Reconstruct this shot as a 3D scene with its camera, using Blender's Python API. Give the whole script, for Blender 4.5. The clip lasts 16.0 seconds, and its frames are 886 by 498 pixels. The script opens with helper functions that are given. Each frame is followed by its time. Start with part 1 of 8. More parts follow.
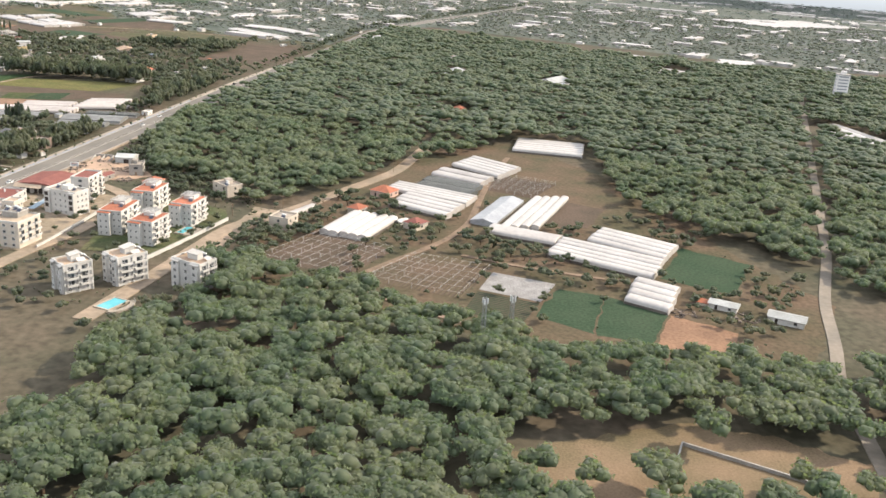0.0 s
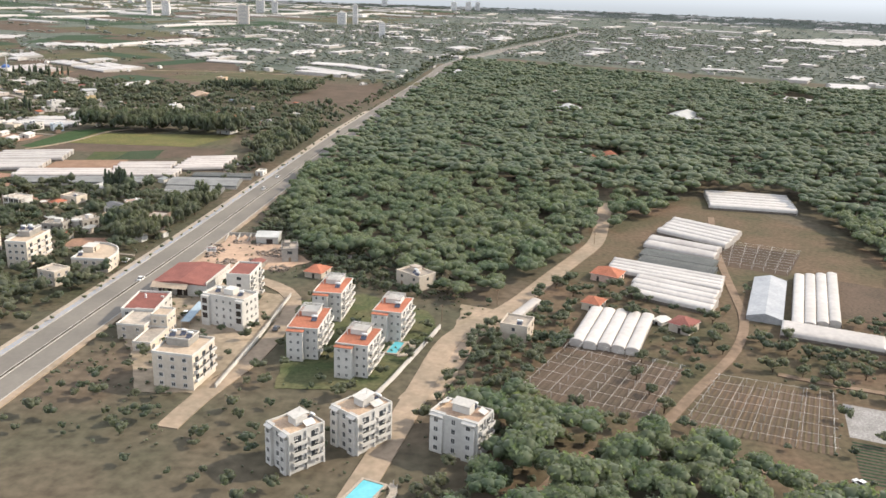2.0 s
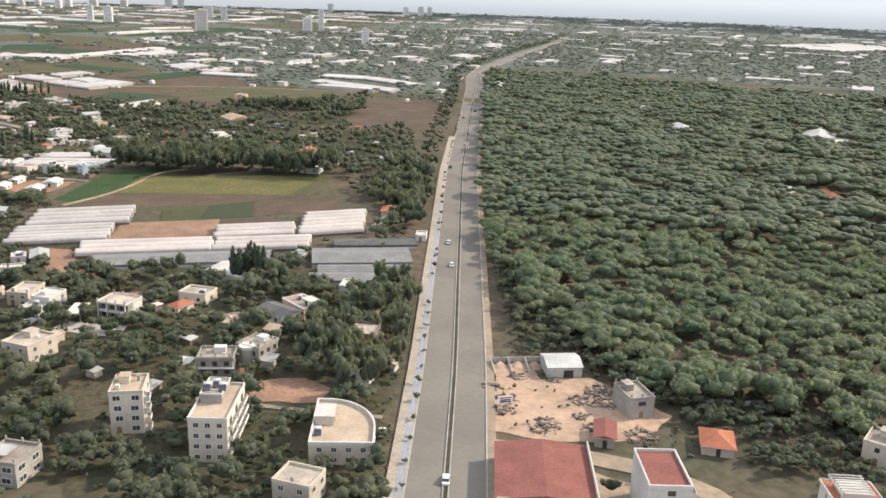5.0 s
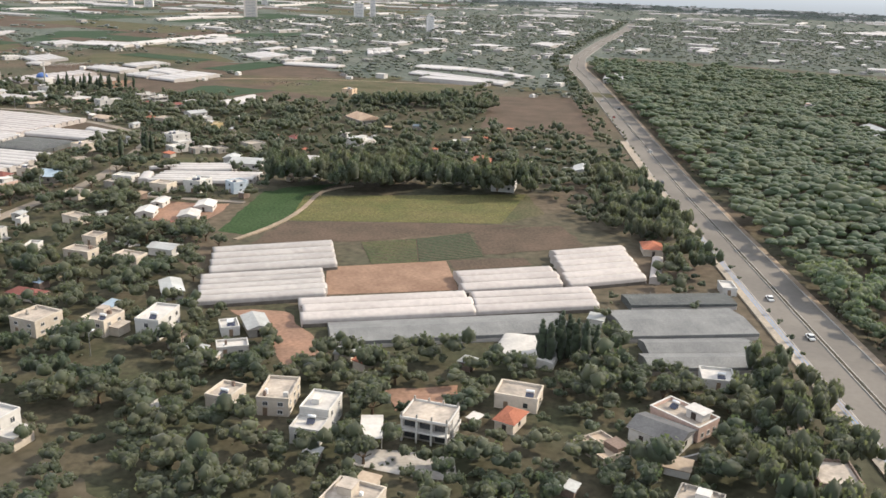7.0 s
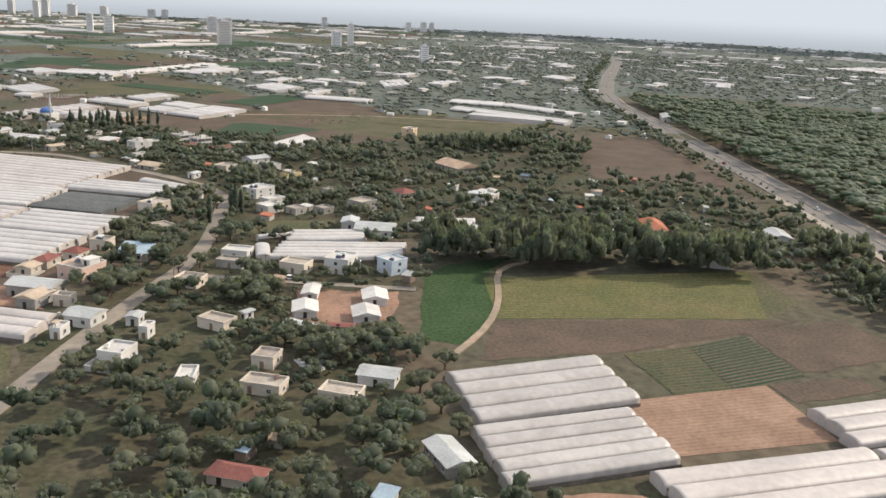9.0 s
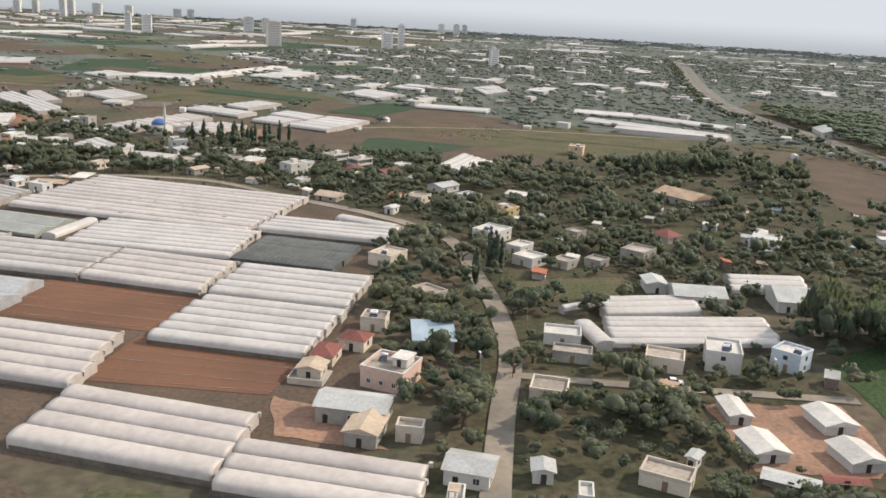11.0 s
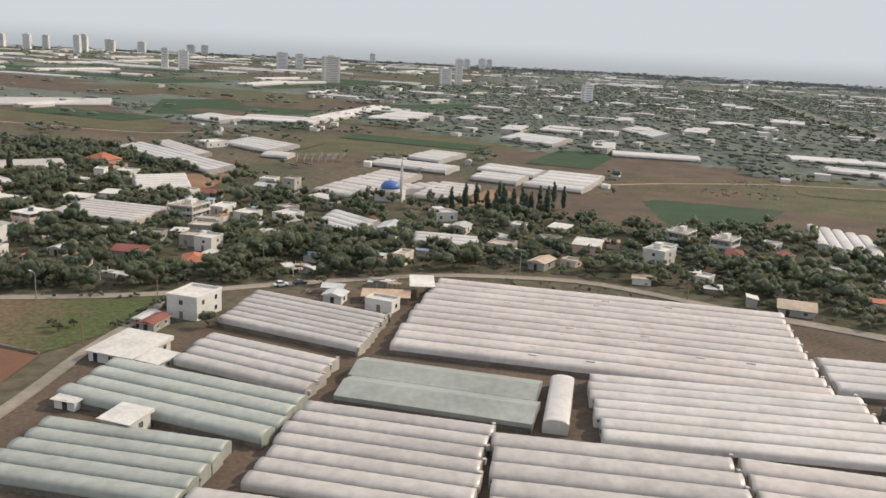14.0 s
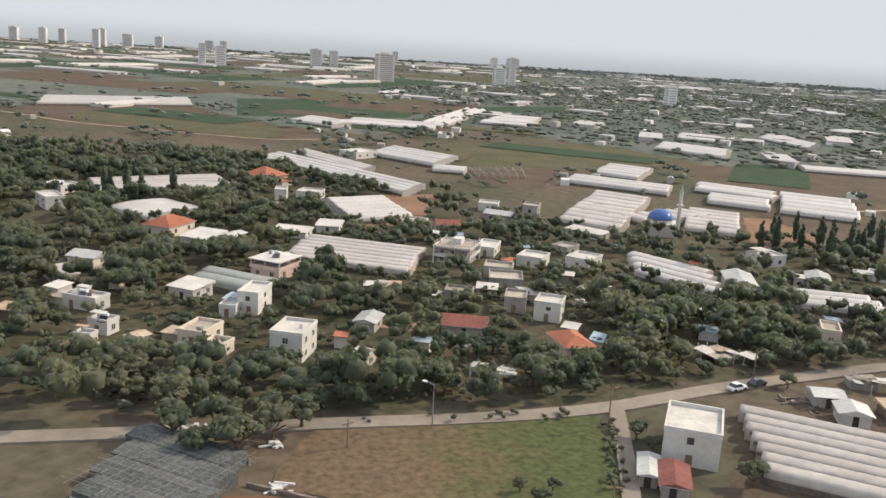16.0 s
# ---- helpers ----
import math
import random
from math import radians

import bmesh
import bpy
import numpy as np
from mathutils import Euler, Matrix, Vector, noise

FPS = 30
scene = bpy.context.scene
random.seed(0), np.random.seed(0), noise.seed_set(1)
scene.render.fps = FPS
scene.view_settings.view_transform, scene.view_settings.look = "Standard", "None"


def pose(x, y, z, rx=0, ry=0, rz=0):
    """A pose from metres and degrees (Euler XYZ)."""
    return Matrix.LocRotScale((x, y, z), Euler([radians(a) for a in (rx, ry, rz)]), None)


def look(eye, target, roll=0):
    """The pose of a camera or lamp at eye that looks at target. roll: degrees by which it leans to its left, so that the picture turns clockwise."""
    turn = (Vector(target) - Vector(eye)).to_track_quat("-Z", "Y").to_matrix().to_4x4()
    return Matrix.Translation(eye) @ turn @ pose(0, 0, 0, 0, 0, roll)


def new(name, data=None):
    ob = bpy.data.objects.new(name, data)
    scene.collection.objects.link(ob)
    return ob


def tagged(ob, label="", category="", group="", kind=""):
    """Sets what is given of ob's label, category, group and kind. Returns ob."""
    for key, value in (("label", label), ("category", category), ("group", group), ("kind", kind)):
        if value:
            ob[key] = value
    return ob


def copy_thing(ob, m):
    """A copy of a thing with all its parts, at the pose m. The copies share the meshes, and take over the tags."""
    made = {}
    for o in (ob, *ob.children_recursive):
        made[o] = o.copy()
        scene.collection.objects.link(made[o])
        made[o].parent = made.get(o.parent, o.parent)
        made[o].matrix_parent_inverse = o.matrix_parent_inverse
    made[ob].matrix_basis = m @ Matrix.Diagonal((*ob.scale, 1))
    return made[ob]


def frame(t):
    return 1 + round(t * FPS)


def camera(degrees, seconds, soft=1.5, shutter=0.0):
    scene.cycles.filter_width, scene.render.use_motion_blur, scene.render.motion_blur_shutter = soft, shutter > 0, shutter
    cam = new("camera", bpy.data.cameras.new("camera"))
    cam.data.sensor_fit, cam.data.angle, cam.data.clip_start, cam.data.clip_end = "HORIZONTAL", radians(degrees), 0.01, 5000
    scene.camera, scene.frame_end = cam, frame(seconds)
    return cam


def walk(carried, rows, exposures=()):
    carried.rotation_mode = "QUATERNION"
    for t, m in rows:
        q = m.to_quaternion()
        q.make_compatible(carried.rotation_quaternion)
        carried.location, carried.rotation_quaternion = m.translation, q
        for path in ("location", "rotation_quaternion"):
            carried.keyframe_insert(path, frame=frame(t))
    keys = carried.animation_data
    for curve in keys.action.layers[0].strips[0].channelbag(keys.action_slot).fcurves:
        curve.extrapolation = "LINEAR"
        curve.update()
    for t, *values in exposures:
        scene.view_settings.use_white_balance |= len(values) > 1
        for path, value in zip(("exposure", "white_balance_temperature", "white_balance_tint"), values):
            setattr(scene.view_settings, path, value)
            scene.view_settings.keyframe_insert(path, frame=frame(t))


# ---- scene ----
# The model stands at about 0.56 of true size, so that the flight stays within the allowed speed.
cam = camera(53.25, 16.0, soft=1.6)
PATH = [
    (0, (0.00, 0.00, 70.78), (-4.01, 94.63, 38.70), 3.80),
    (0.5, (-13.82, 13.84, 69.67), (-19.73, 108.88, 39.13), 3.59),
    (1, (-27.64, 27.68, 68.57), (-35.08, 122.94, 39.08), 3.33),
    (1.5, (-41.46, 41.49, 67.47), (-49.21, 136.85, 38.36), 2.31),
    (2, (-55.28, 55.29, 66.36), (-61.54, 150.71, 37.11), 1.85),
    (2.5, (-69.10, 69.08, 65.26), (-74.16, 164.63, 36.18), 1.47),
    (3, (-82.92, 82.85, 64.16), (-86.91, 178.34, 34.71), 1.42),
    (3.2, (-88.44, 88.36, 63.71), (-91.67, 183.76, 33.92), 1.26),
    (3.7, (-102.26, 102.11, 62.61), (-104.40, 197.63, 33.07), 1.36),
    (4.2, (-116.08, 115.85, 61.51), (-116.35, 211.53, 32.45), 1.56),
    (4.7, (-129.90, 129.57, 60.40), (-128.23, 225.39, 31.83), 1.77),
    (5.3, (-146.47, 146.02, 59.08), (-143.45, 241.90, 30.81), 1.93),
    (5.5, (-152.00, 151.50, 58.64), (-149.51, 247.07, 29.30), 2.24),
    (6, (-165.82, 165.19, 57.54), (-164.35, 259.92, 25.54), 2.01),
    (6.5, (-179.63, 178.86, 56.43), (-178.91, 273.77, 24.94), 1.73),
    (7, (-193.45, 192.52, 55.33), (-192.11, 287.98, 25.56), 1.95),
    (7.5, (-207.26, 206.16, 54.23), (-202.98, 301.76, 25.19), 2.04),
    (8, (-221.07, 219.79, 53.13), (-214.31, 315.56, 25.16), 1.37),
    (8.5, (-234.89, 233.41, 52.02), (-226.60, 329.34, 25.04), 2.11),
    (8.7, (-240.41, 238.85, 51.58), (-231.91, 334.88, 25.03), 2.73),
    (9.2, (-254.22, 252.44, 50.48), (-245.72, 348.53, 24.12), 2.91),
    (9.7, (-268.04, 266.02, 49.38), (-259.55, 362.19, 23.31), 3.18),
    (10.2, (-281.85, 279.59, 48.27), (-273.38, 375.84, 22.50), 3.45),
    (10.8, (-298.42, 295.85, 46.95), (-289.97, 392.15, 21.36), 3.62),
    (11, (-303.94, 301.26, 46.51), (-295.63, 397.42, 20.34), 3.29),
    (11.5, (-317.75, 314.79, 45.41), (-309.48, 410.95, 19.22), 2.72),
    (12, (-331.56, 328.30, 44.31), (-323.32, 424.30, 17.51), 2.51),
    (12.5, (-345.37, 341.80, 43.20), (-337.26, 437.60, 15.69), 2.52),
    (13, (-359.18, 355.29, 42.10), (-350.65, 451.06, 14.61), 2.19),
    (13.5, (-372.99, 368.76, 41.00), (-363.58, 465.32, 16.75), 2.16),
    (14, (-386.80, 382.22, 39.90), (-376.40, 479.12, 17.50), 2.90),
    (14.5, (-400.61, 395.66, 38.80), (-389.50, 492.51, 16.50), 3.77),
    (15, (-414.41, 409.09, 37.70), (-403.35, 506.00, 15.67), 4.12),
    (15.5, (-428.22, 422.50, 36.59), (-417.12, 519.37, 14.39), 4.33),
    (16, (-442.03, 435.90, 35.49), (-430.73, 532.69, 13.04), 3.52),
]
walk(cam, [(t, look(eye, target, roll)) for t, eye, target, roll in PATH],
     [(0, 1.32, 6300, 10), (3, 1.12, 6200, 10), (5.5, 1.12, 6250, 10), (7, 1.03, 6200, 10), (8.5, 0.89, 6200, 10), (11, 0.83, 6300, 10), (13, 0.72, 6350, 10), (14.5, 0.66, 6350, 10), (16, 0.8, 6350, 10)])

# ---- light ----
world = bpy.data.worlds.new("world")
scene.world = world
world.use_nodes = True
wn = world.node_tree
SUN_AZ, SUN_EL = 20.0, 34.0          # degrees from +x towards +y, and above the horizon
sky = wn.nodes.new("ShaderNodeTexSky")
sky.sky_type, sky.sun_disc = "NISHITA", False
sky.sun_elevation, sky.sun_rotation = radians(SUN_EL), radians(90 - SUN_AZ)
sky.air_density, sky.dust_density, sky.ozone_density = 1.0, 0.6, 2.0
# The clear sky's light, thinned by an even pale haze.
haze = wn.nodes.new("ShaderNodeMix")
haze.data_type, haze.inputs["Factor"].default_value = "RGBA", 0.78
haze.inputs["B"].default_value = (4.7, 4.7, 4.75, 1)
wn.links.new(sky.outputs[0], haze.inputs["A"])
wn.links.new(haze.outputs["Result"], wn.nodes["Background"].inputs[0])
wn.nodes["Background"].inputs[1].default_value = 0.145
sun = new("sun", bpy.data.lights.new("sun", "SUN"))
sun.data.energy, sun.data.angle, sun.data.color = 3.0, radians(1.0), (1.0, 0.85, 0.66)
sun_way = Vector((math.cos(radians(SUN_EL)) * math.cos(radians(SUN_AZ)),
                  math.cos(radians(SUN_EL)) * math.sin(radians(SUN_AZ)), math.sin(radians(SUN_EL))))
sun.matrix_world = look(sun_way * 500, (0, 0, 0))

RNG = np.random.default_rng(7)
rnd = random.Random(11)


# ---- materials ----
def mat(name, a, b, scale=0.3, fine=3.0, rough=0.92, bump=0.15, vary=0.0, island=0.0, metal=0.0, grain=0.25, spec=0.06, leafy=0.0):
    """A surface that drifts between two colours at a coarse scale and is grained at a fine one; vary: by object; island: by piece."""
    m = bpy.data.materials.new(name)
    m.use_nodes = True
    n, link = m.node_tree.nodes, m.node_tree.links.new
    bsdf = n["Principled BSDF"]
    geo = n.new("ShaderNodeNewGeometry")
    big, small = n.new("ShaderNodeTexNoise"), n.new("ShaderNodeTexNoise")
    for node, s, d in ((big, scale, 4.0), (small, fine, 3.0)):
        node.inputs["Scale"].default_value, node.inputs["Detail"].default_value = s, d
        link(geo.outputs["Position"], node.inputs["Vector"])
    ramp = n.new("ShaderNodeMapRange")
    ramp.inputs["From Min"].default_value, ramp.inputs["From Max"].default_value = 0.36, 0.64
    link(big.outputs["Fac"], ramp.inputs["Value"])
    mix = n.new("ShaderNodeMix")
    mix.data_type = "RGBA"
    mix.inputs["A"].default_value, mix.inputs["B"].default_value = (*a, 1), (*b, 1)
    link(ramp.outputs["Result"], mix.inputs["Factor"])
    hsv = n.new("ShaderNodeHueSaturation")
    link(mix.outputs["Result"], hsv.inputs["Color"])
    value = n.new("ShaderNodeMapRange")
    value.inputs["From Min"].default_value, value.inputs["From Max"].default_value = 0.3, 0.7
    value.inputs["To Min"].default_value, value.inputs["To Max"].default_value = 1 - grain, 1 + grain
    link(small.outputs["Fac"], value.inputs["Value"])
    out = value.outputs["Result"]
    for amount, node, socket in ((vary, "ShaderNodeObjectInfo", "Random"), (island, "ShaderNodeNewGeometry", "Random Per Island")):
        if amount:
            info, span, times = n.new(node), n.new("ShaderNodeMapRange"), n.new("ShaderNodeMath")
            span.inputs["To Min"].default_value, span.inputs["To Max"].default_value = 1 - amount, 1 + amount
            times.operation = "MULTIPLY"
            link(info.outputs[socket], span.inputs["Value"])
            link(out, times.inputs[0]), link(span.outputs["Result"], times.inputs[1])
            out = times.outputs[0]
    link(out, hsv.inputs["Value"])
    link(hsv.outputs["Color"], bsdf.inputs["Base Color"])
    bsdf.inputs["Roughness"].default_value, bsdf.inputs["Metallic"].default_value = rough, metal
    bsdf.inputs["Specular IOR Level"].default_value = spec
    if bump:
        b_node = n.new("ShaderNodeBump")
        b_node.inputs["Strength"].default_value, b_node.inputs["Distance"].default_value = bump, 0.2
        link(small.outputs["Fac"], b_node.inputs["Height"])
        link(b_node.outputs["Normal"], bsdf.inputs["Normal"])
    if leafy:
        # Leaves let part of the sun through; added sheen pales crowns like haze.
        bsdf.inputs["Sheen Weight"].default_value, bsdf.inputs["Sheen Roughness"].default_value = 0.18, 0.5
        thin, both, warm = n.new("ShaderNodeBsdfTranslucent"), n.new("ShaderNodeMixShader"), n.new("ShaderNodeMix")
        warm.data_type, warm.blend_type = "RGBA", "MULTIPLY"
        warm.inputs["Factor"].default_value = 1.0
        warm.inputs["B"].default_value = (1.5, 1.6, 1.0, 1)
        link(hsv.outputs["Color"], warm.inputs["A"])
        link(warm.outputs["Result"], thin.inputs["Color"])
        both.inputs["Fac"].default_value = leafy
        link(bsdf.outputs[0], both.inputs[1]), link(thin.outputs[0], both.inputs[2])
        link(both.outputs[0], n["Material Output"].inputs["Surface"])
    return m


M = {
    "ground": mat("dry_ground", (0.105, 0.083, 0.06), (0.068, 0.067, 0.045), 0.03, 0.5, bump=0.1, grain=0.28),
    "soil": mat("bare_soil", (0.23, 0.14, 0.09), (0.17, 0.105, 0.07), 0.12, 1.6, grain=0.2),
    "soildark": mat("dark_soil", (0.104, 0.077, 0.058), (0.076, 0.06, 0.045), 0.10, 1.6, grain=0.22),
    "plough": mat("ploughed_red_soil", (0.155, 0.083, 0.053), (0.118, 0.066, 0.045), 0.05, 2.5, bump=0.1, grain=0.08),
    "furrows": mat("pale_furrowed_soil", (0.27, 0.18, 0.128), (0.20, 0.13, 0.092), 0.12, 1.5, grain=0.15),
    "dry": mat("dry_grass", (0.20, 0.142, 0.092), (0.125, 0.102, 0.06), 0.07, 2.5, grain=0.18),
    # Scrub colour paled and greyed for haze, close to the far trees.
    "scrubland": mat("hazed_scrubland", (0.085, 0.10, 0.083), (0.12, 0.125, 0.105), 0.02, 0.25, grain=0.3, bump=0.0),
    "farmsoil": mat("trodden_farm_soil", (0.115, 0.082, 0.056), (0.072, 0.066, 0.04), 0.06, 0.9, grain=0.25),
    "weeds": mat("weedy_village_ground", (0.052, 0.054, 0.032), (0.078, 0.067, 0.045), 0.09, 1.0, grain=0.3),
    "lawn": mat("worn_lawn", (0.10, 0.095, 0.052), (0.06, 0.075, 0.035), 0.14, 1.4, grain=0.25),
    "soilgreen": mat("weedy_soil", (0.098, 0.085, 0.052), (0.068, 0.072, 0.039), 0.10, 1.4, grain=0.3),
    "green": mat("grass_green", (0.034, 0.058, 0.024), (0.044, 0.068, 0.030), 0.12, 1.6, grain=0.3),
    "greendark": mat("crop_green", (0.034, 0.056, 0.032), (0.044, 0.064, 0.038), 0.10, 1.6, grain=0.22),
    "vine": mat("vine_rows", (0.145, 0.128, 0.055), (0.11, 0.112, 0.045), 0.15, 2.2, grain=0.3),
    "vinedark": mat("vine_rows_dark", (0.05, 0.07, 0.035), (0.075, 0.085, 0.04), 0.12, 2.2, grain=0.3),
    "cloth": mat("grey_shade_cloth", (0.26, 0.25, 0.24), (0.20, 0.19, 0.18), 0.4, 3.0, grain=0.3),
    "yard": mat("sandy_yard", (0.37, 0.262, 0.188), (0.27, 0.198, 0.145), 0.12, 0.8, grain=0.16, bump=0.0),
    "yardpale": mat("pale_bare_ground", (0.30, 0.24, 0.175), (0.20, 0.165, 0.12), 0.12, 0.8, grain=0.18, bump=0.0),
    "trackpatch": mat("dusty_ground", (0.32, 0.245, 0.18), (0.22, 0.18, 0.13), 0.12, 0.8, grain=0.16, bump=0.0),
    "pavedyard": mat("pale_concrete_yard", (0.40, 0.37, 0.33), (0.31, 0.285, 0.25), 0.3, 2.0, grain=0.12, bump=0.0),
    "redyard": mat("red_earth_yard", (0.27, 0.165, 0.115), (0.205, 0.132, 0.096), 0.15, 1.5, grain=0.2),
    "asphalt": mat("asphalt", (0.175, 0.16, 0.14), (0.145, 0.133, 0.118), 0.07, 1.2, grain=0.05, rough=0.9, bump=0.0),
    "lane": mat("worn_lane", (0.24, 0.205, 0.165), (0.175, 0.155, 0.13), 0.12, 1.0, grain=0.1, bump=0.0),
    "track": mat("dirt_track", (0.29, 0.225, 0.165), (0.215, 0.175, 0.13), 0.12, 0.8, grain=0.14, bump=0.0),
    "earthtrack": mat("brown_earth_track", (0.20, 0.145, 0.105), (0.15, 0.112, 0.08), 0.12, 0.8, grain=0.18, bump=0.0),
    "paving": mat("pale_paving", (0.33, 0.28, 0.22), (0.27, 0.24, 0.20), 0.2, 2.5, grain=0.2),
    "median_soil": mat("dark_median_soil", (0.07, 0.058, 0.046), (0.05, 0.046, 0.034), 0.3, 2.0, grain=0.25),
    "bike": mat("blue_bike_path", (0.19, 0.25, 0.34), (0.26, 0.27, 0.30), 0.2, 1.5, grain=0.12, bump=0.0),
    "kerb": mat("concrete_kerb", (0.36, 0.34, 0.31), (0.28, 0.27, 0.25), 0.3, 3.0, grain=0.2),
    "paint": mat("road_paint", (0.36, 0.35, 0.32), (0.24, 0.23, 0.21), 0.5, 4.0, grain=0.25),
    "white_film": mat("white_film", (0.43, 0.40, 0.37), (0.365, 0.338, 0.31), 0.12, 1.0, rough=0.45, vary=0.07, grain=0.10, bump=0.1, spec=0.4),
    "pink_film": mat("dusty_film", (0.41, 0.368, 0.335), (0.35, 0.313, 0.284), 0.12, 1.0, rough=0.5, vary=0.07, grain=0.10, bump=0.1, spec=0.4),
    "grey_film": mat("aged_grey_film", (0.36, 0.33, 0.30), (0.30, 0.272, 0.245), 0.12, 1.0, rough=0.4, vary=0.08, grain=0.12, bump=0.1, spec=0.5),
    "streaked_film": mat("streaked_blue_grey_film", (0.33, 0.33, 0.33), (0.25, 0.255, 0.262), 0.25, 1.6, rough=0.35, vary=0.05, grain=0.16, bump=0.1, spec=0.5),
    "green_film": mat("greenish_film", (0.268, 0.28, 0.242), (0.22, 0.228, 0.198), 0.12, 1.0, rough=0.4, vary=0.08, grain=0.12, bump=0.1, spec=0.5),
    "net": mat("dark_shade_net", (0.115, 0.12, 0.115), (0.085, 0.09, 0.088), 0.3, 4.0, rough=0.8, vary=0.1, grain=0.4, bump=0.3),
    "torn_film": mat("torn_grey_film", (0.20, 0.20, 0.19), (0.155, 0.155, 0.15), 0.35, 5.0, rough=0.5, vary=0.05, grain=0.22, bump=0.1),
    # Gutter and curtain colour darkened for the shadow between and beside the bays.
    "film_edge": mat("shade_dark_edge", (0.15, 0.13, 0.11), (0.10, 0.088, 0.076), 0.3, 3.0, grain=0.2),
    "white_wall": mat("white_plaster", (0.52, 0.50, 0.465), (0.43, 0.415, 0.385), 0.25, 2.0, vary=0.06, grain=0.08, bump=0.05),
    "cream_wall": mat("cream_plaster", (0.50, 0.44, 0.36), (0.42, 0.37, 0.31), 0.25, 2.0, vary=0.12, grain=0.1, bump=0.05),
    "grey_wall": mat("raw_concrete", (0.31, 0.29, 0.26), (0.24, 0.225, 0.20), 0.25, 2.0, vary=0.12, grain=0.15, bump=0.1),
    "pink_wall": mat("pink_plaster", (0.56, 0.40, 0.33), (0.48, 0.35, 0.29), 0.25, 2.0, grain=0.1, bump=0.05),
    "orange_wall": mat("apricot_plaster", (0.53, 0.40, 0.28), (0.46, 0.35, 0.25), 0.25, 2.0, grain=0.1, bump=0.05),
    "yellow_wall": mat("yellow_plaster", (0.52, 0.41, 0.22), (0.45, 0.36, 0.20), 0.25, 2.0, grain=0.1, bump=0.05),
    "blue_wall": mat("pale_blue_plaster", (0.43, 0.48, 0.52), (0.37, 0.42, 0.46), 0.25, 2.0, grain=0.1, bump=0.05),
    "brick_wall": mat("rough_block_wall", (0.215, 0.16, 0.13), (0.165, 0.127, 0.105), 0.4, 4.0, grain=0.2, bump=0.1),
    "flat_roof": mat("dusty_flat_roof", (0.37, 0.32, 0.265), (0.25, 0.222, 0.19), 0.35, 2.0, vary=0.18, grain=0.15, bump=0.05),
    "white_roof": mat("white_roof", (0.50, 0.475, 0.435), (0.41, 0.39, 0.36), 0.35, 2.0, vary=0.08, grain=0.1, bump=0.05),
    "tan_roof": mat("tan_roof", (0.41, 0.33, 0.25), (0.33, 0.265, 0.20), 0.3, 2.0, grain=0.12, bump=0.05),
    "red_roof": mat("red_tile_roof", (0.34, 0.135, 0.085), (0.27, 0.11, 0.07), 0.4, 5.0, vary=0.12, grain=0.2, bump=0.3),
    "maroon_roof": mat("maroon_sheet_roof", (0.20, 0.085, 0.07), (0.16, 0.07, 0.06), 0.3, 3.0, vary=0.1, grain=0.15, bump=0.1),
    "tin_roof": mat("corrugated_tin", (0.42, 0.42, 0.40), (0.33, 0.33, 0.31), 0.3, 3.0, rough=0.5, vary=0.12, grain=0.12, bump=0.1, metal=0.2),
    "dark_sheet": mat("dark_grey_sheet_roof", (0.12, 0.12, 0.12), (0.085, 0.085, 0.088), 0.3, 3.0, rough=0.6, grain=0.15, bump=0.1),
    "blue_roof": mat("blue_tin_roof", (0.30, 0.37, 0.42), (0.25, 0.31, 0.355), 0.3, 3.0, rough=0.5, grain=0.1, bump=0.1),
    "rust_roof": mat("rusted_sheet_roof", (0.40, 0.30, 0.21), (0.30, 0.21, 0.15), 0.4, 3.0, rough=0.7, grain=0.2, bump=0.1),
    "glass": mat("dark_window_glass", (0.035, 0.04, 0.045), (0.05, 0.055, 0.06), 0.5, 3.0, rough=0.12, grain=0.1, bump=0.0, spec=0.6),
    "frame": mat("window_frame", (0.55, 0.53, 0.50), (0.45, 0.44, 0.42), 0.5, 3.0, grain=0.05, bump=0.0),
    # Dark slabs for the shade inside openings; dark doors and sign bars share it.
    "dark": mat("dark_panel", (0.04, 0.035, 0.03), (0.06, 0.05, 0.045), 0.5, 3.0, bump=0.0),
    "steel": mat("galvanised_steel", (0.40, 0.40, 0.40), (0.33, 0.33, 0.33), 0.5, 3.0, rough=0.4, metal=0.7, grain=0.1, bump=0.0),
    "wood": mat("weathered_wood", (0.22, 0.16, 0.11), (0.17, 0.125, 0.09), 0.5, 4.0, grain=0.2),
    "solar": mat("solar_panel", (0.03, 0.035, 0.06), (0.04, 0.045, 0.07), 0.5, 4.0, rough=0.15, grain=0.1, bump=0.0, spec=0.6),
    "tank": mat("white_water_tank", (0.75, 0.75, 0.73), (0.66, 0.66, 0.65), 0.5, 4.0, rough=0.4, grain=0.05, bump=0.0),
    "bark": mat("tree_bark", (0.11, 0.08, 0.055), (0.08, 0.058, 0.04), 0.8, 5.0, grain=0.25),
    "pine": mat("pine_needles", (0.096, 0.132, 0.078), (0.15, 0.17, 0.10), 0.12, 0.7, rough=0.6, island=0.12, grain=0.14, bump=0.0, spec=0.25, leafy=0.5),
    "leaf": mat("broad_leaves", (0.07, 0.09, 0.058), (0.125, 0.13, 0.083), 0.11, 0.7, rough=0.6, island=0.2, grain=0.16, bump=0.0, spec=0.25, leafy=0.5),
    "cypress": mat("cypress_leaves", (0.04, 0.055, 0.032), (0.05, 0.065, 0.038), 0.2, 1.5, rough=0.75, island=0.3, grain=0.25, bump=0.0, spec=0.2, leafy=0.25),
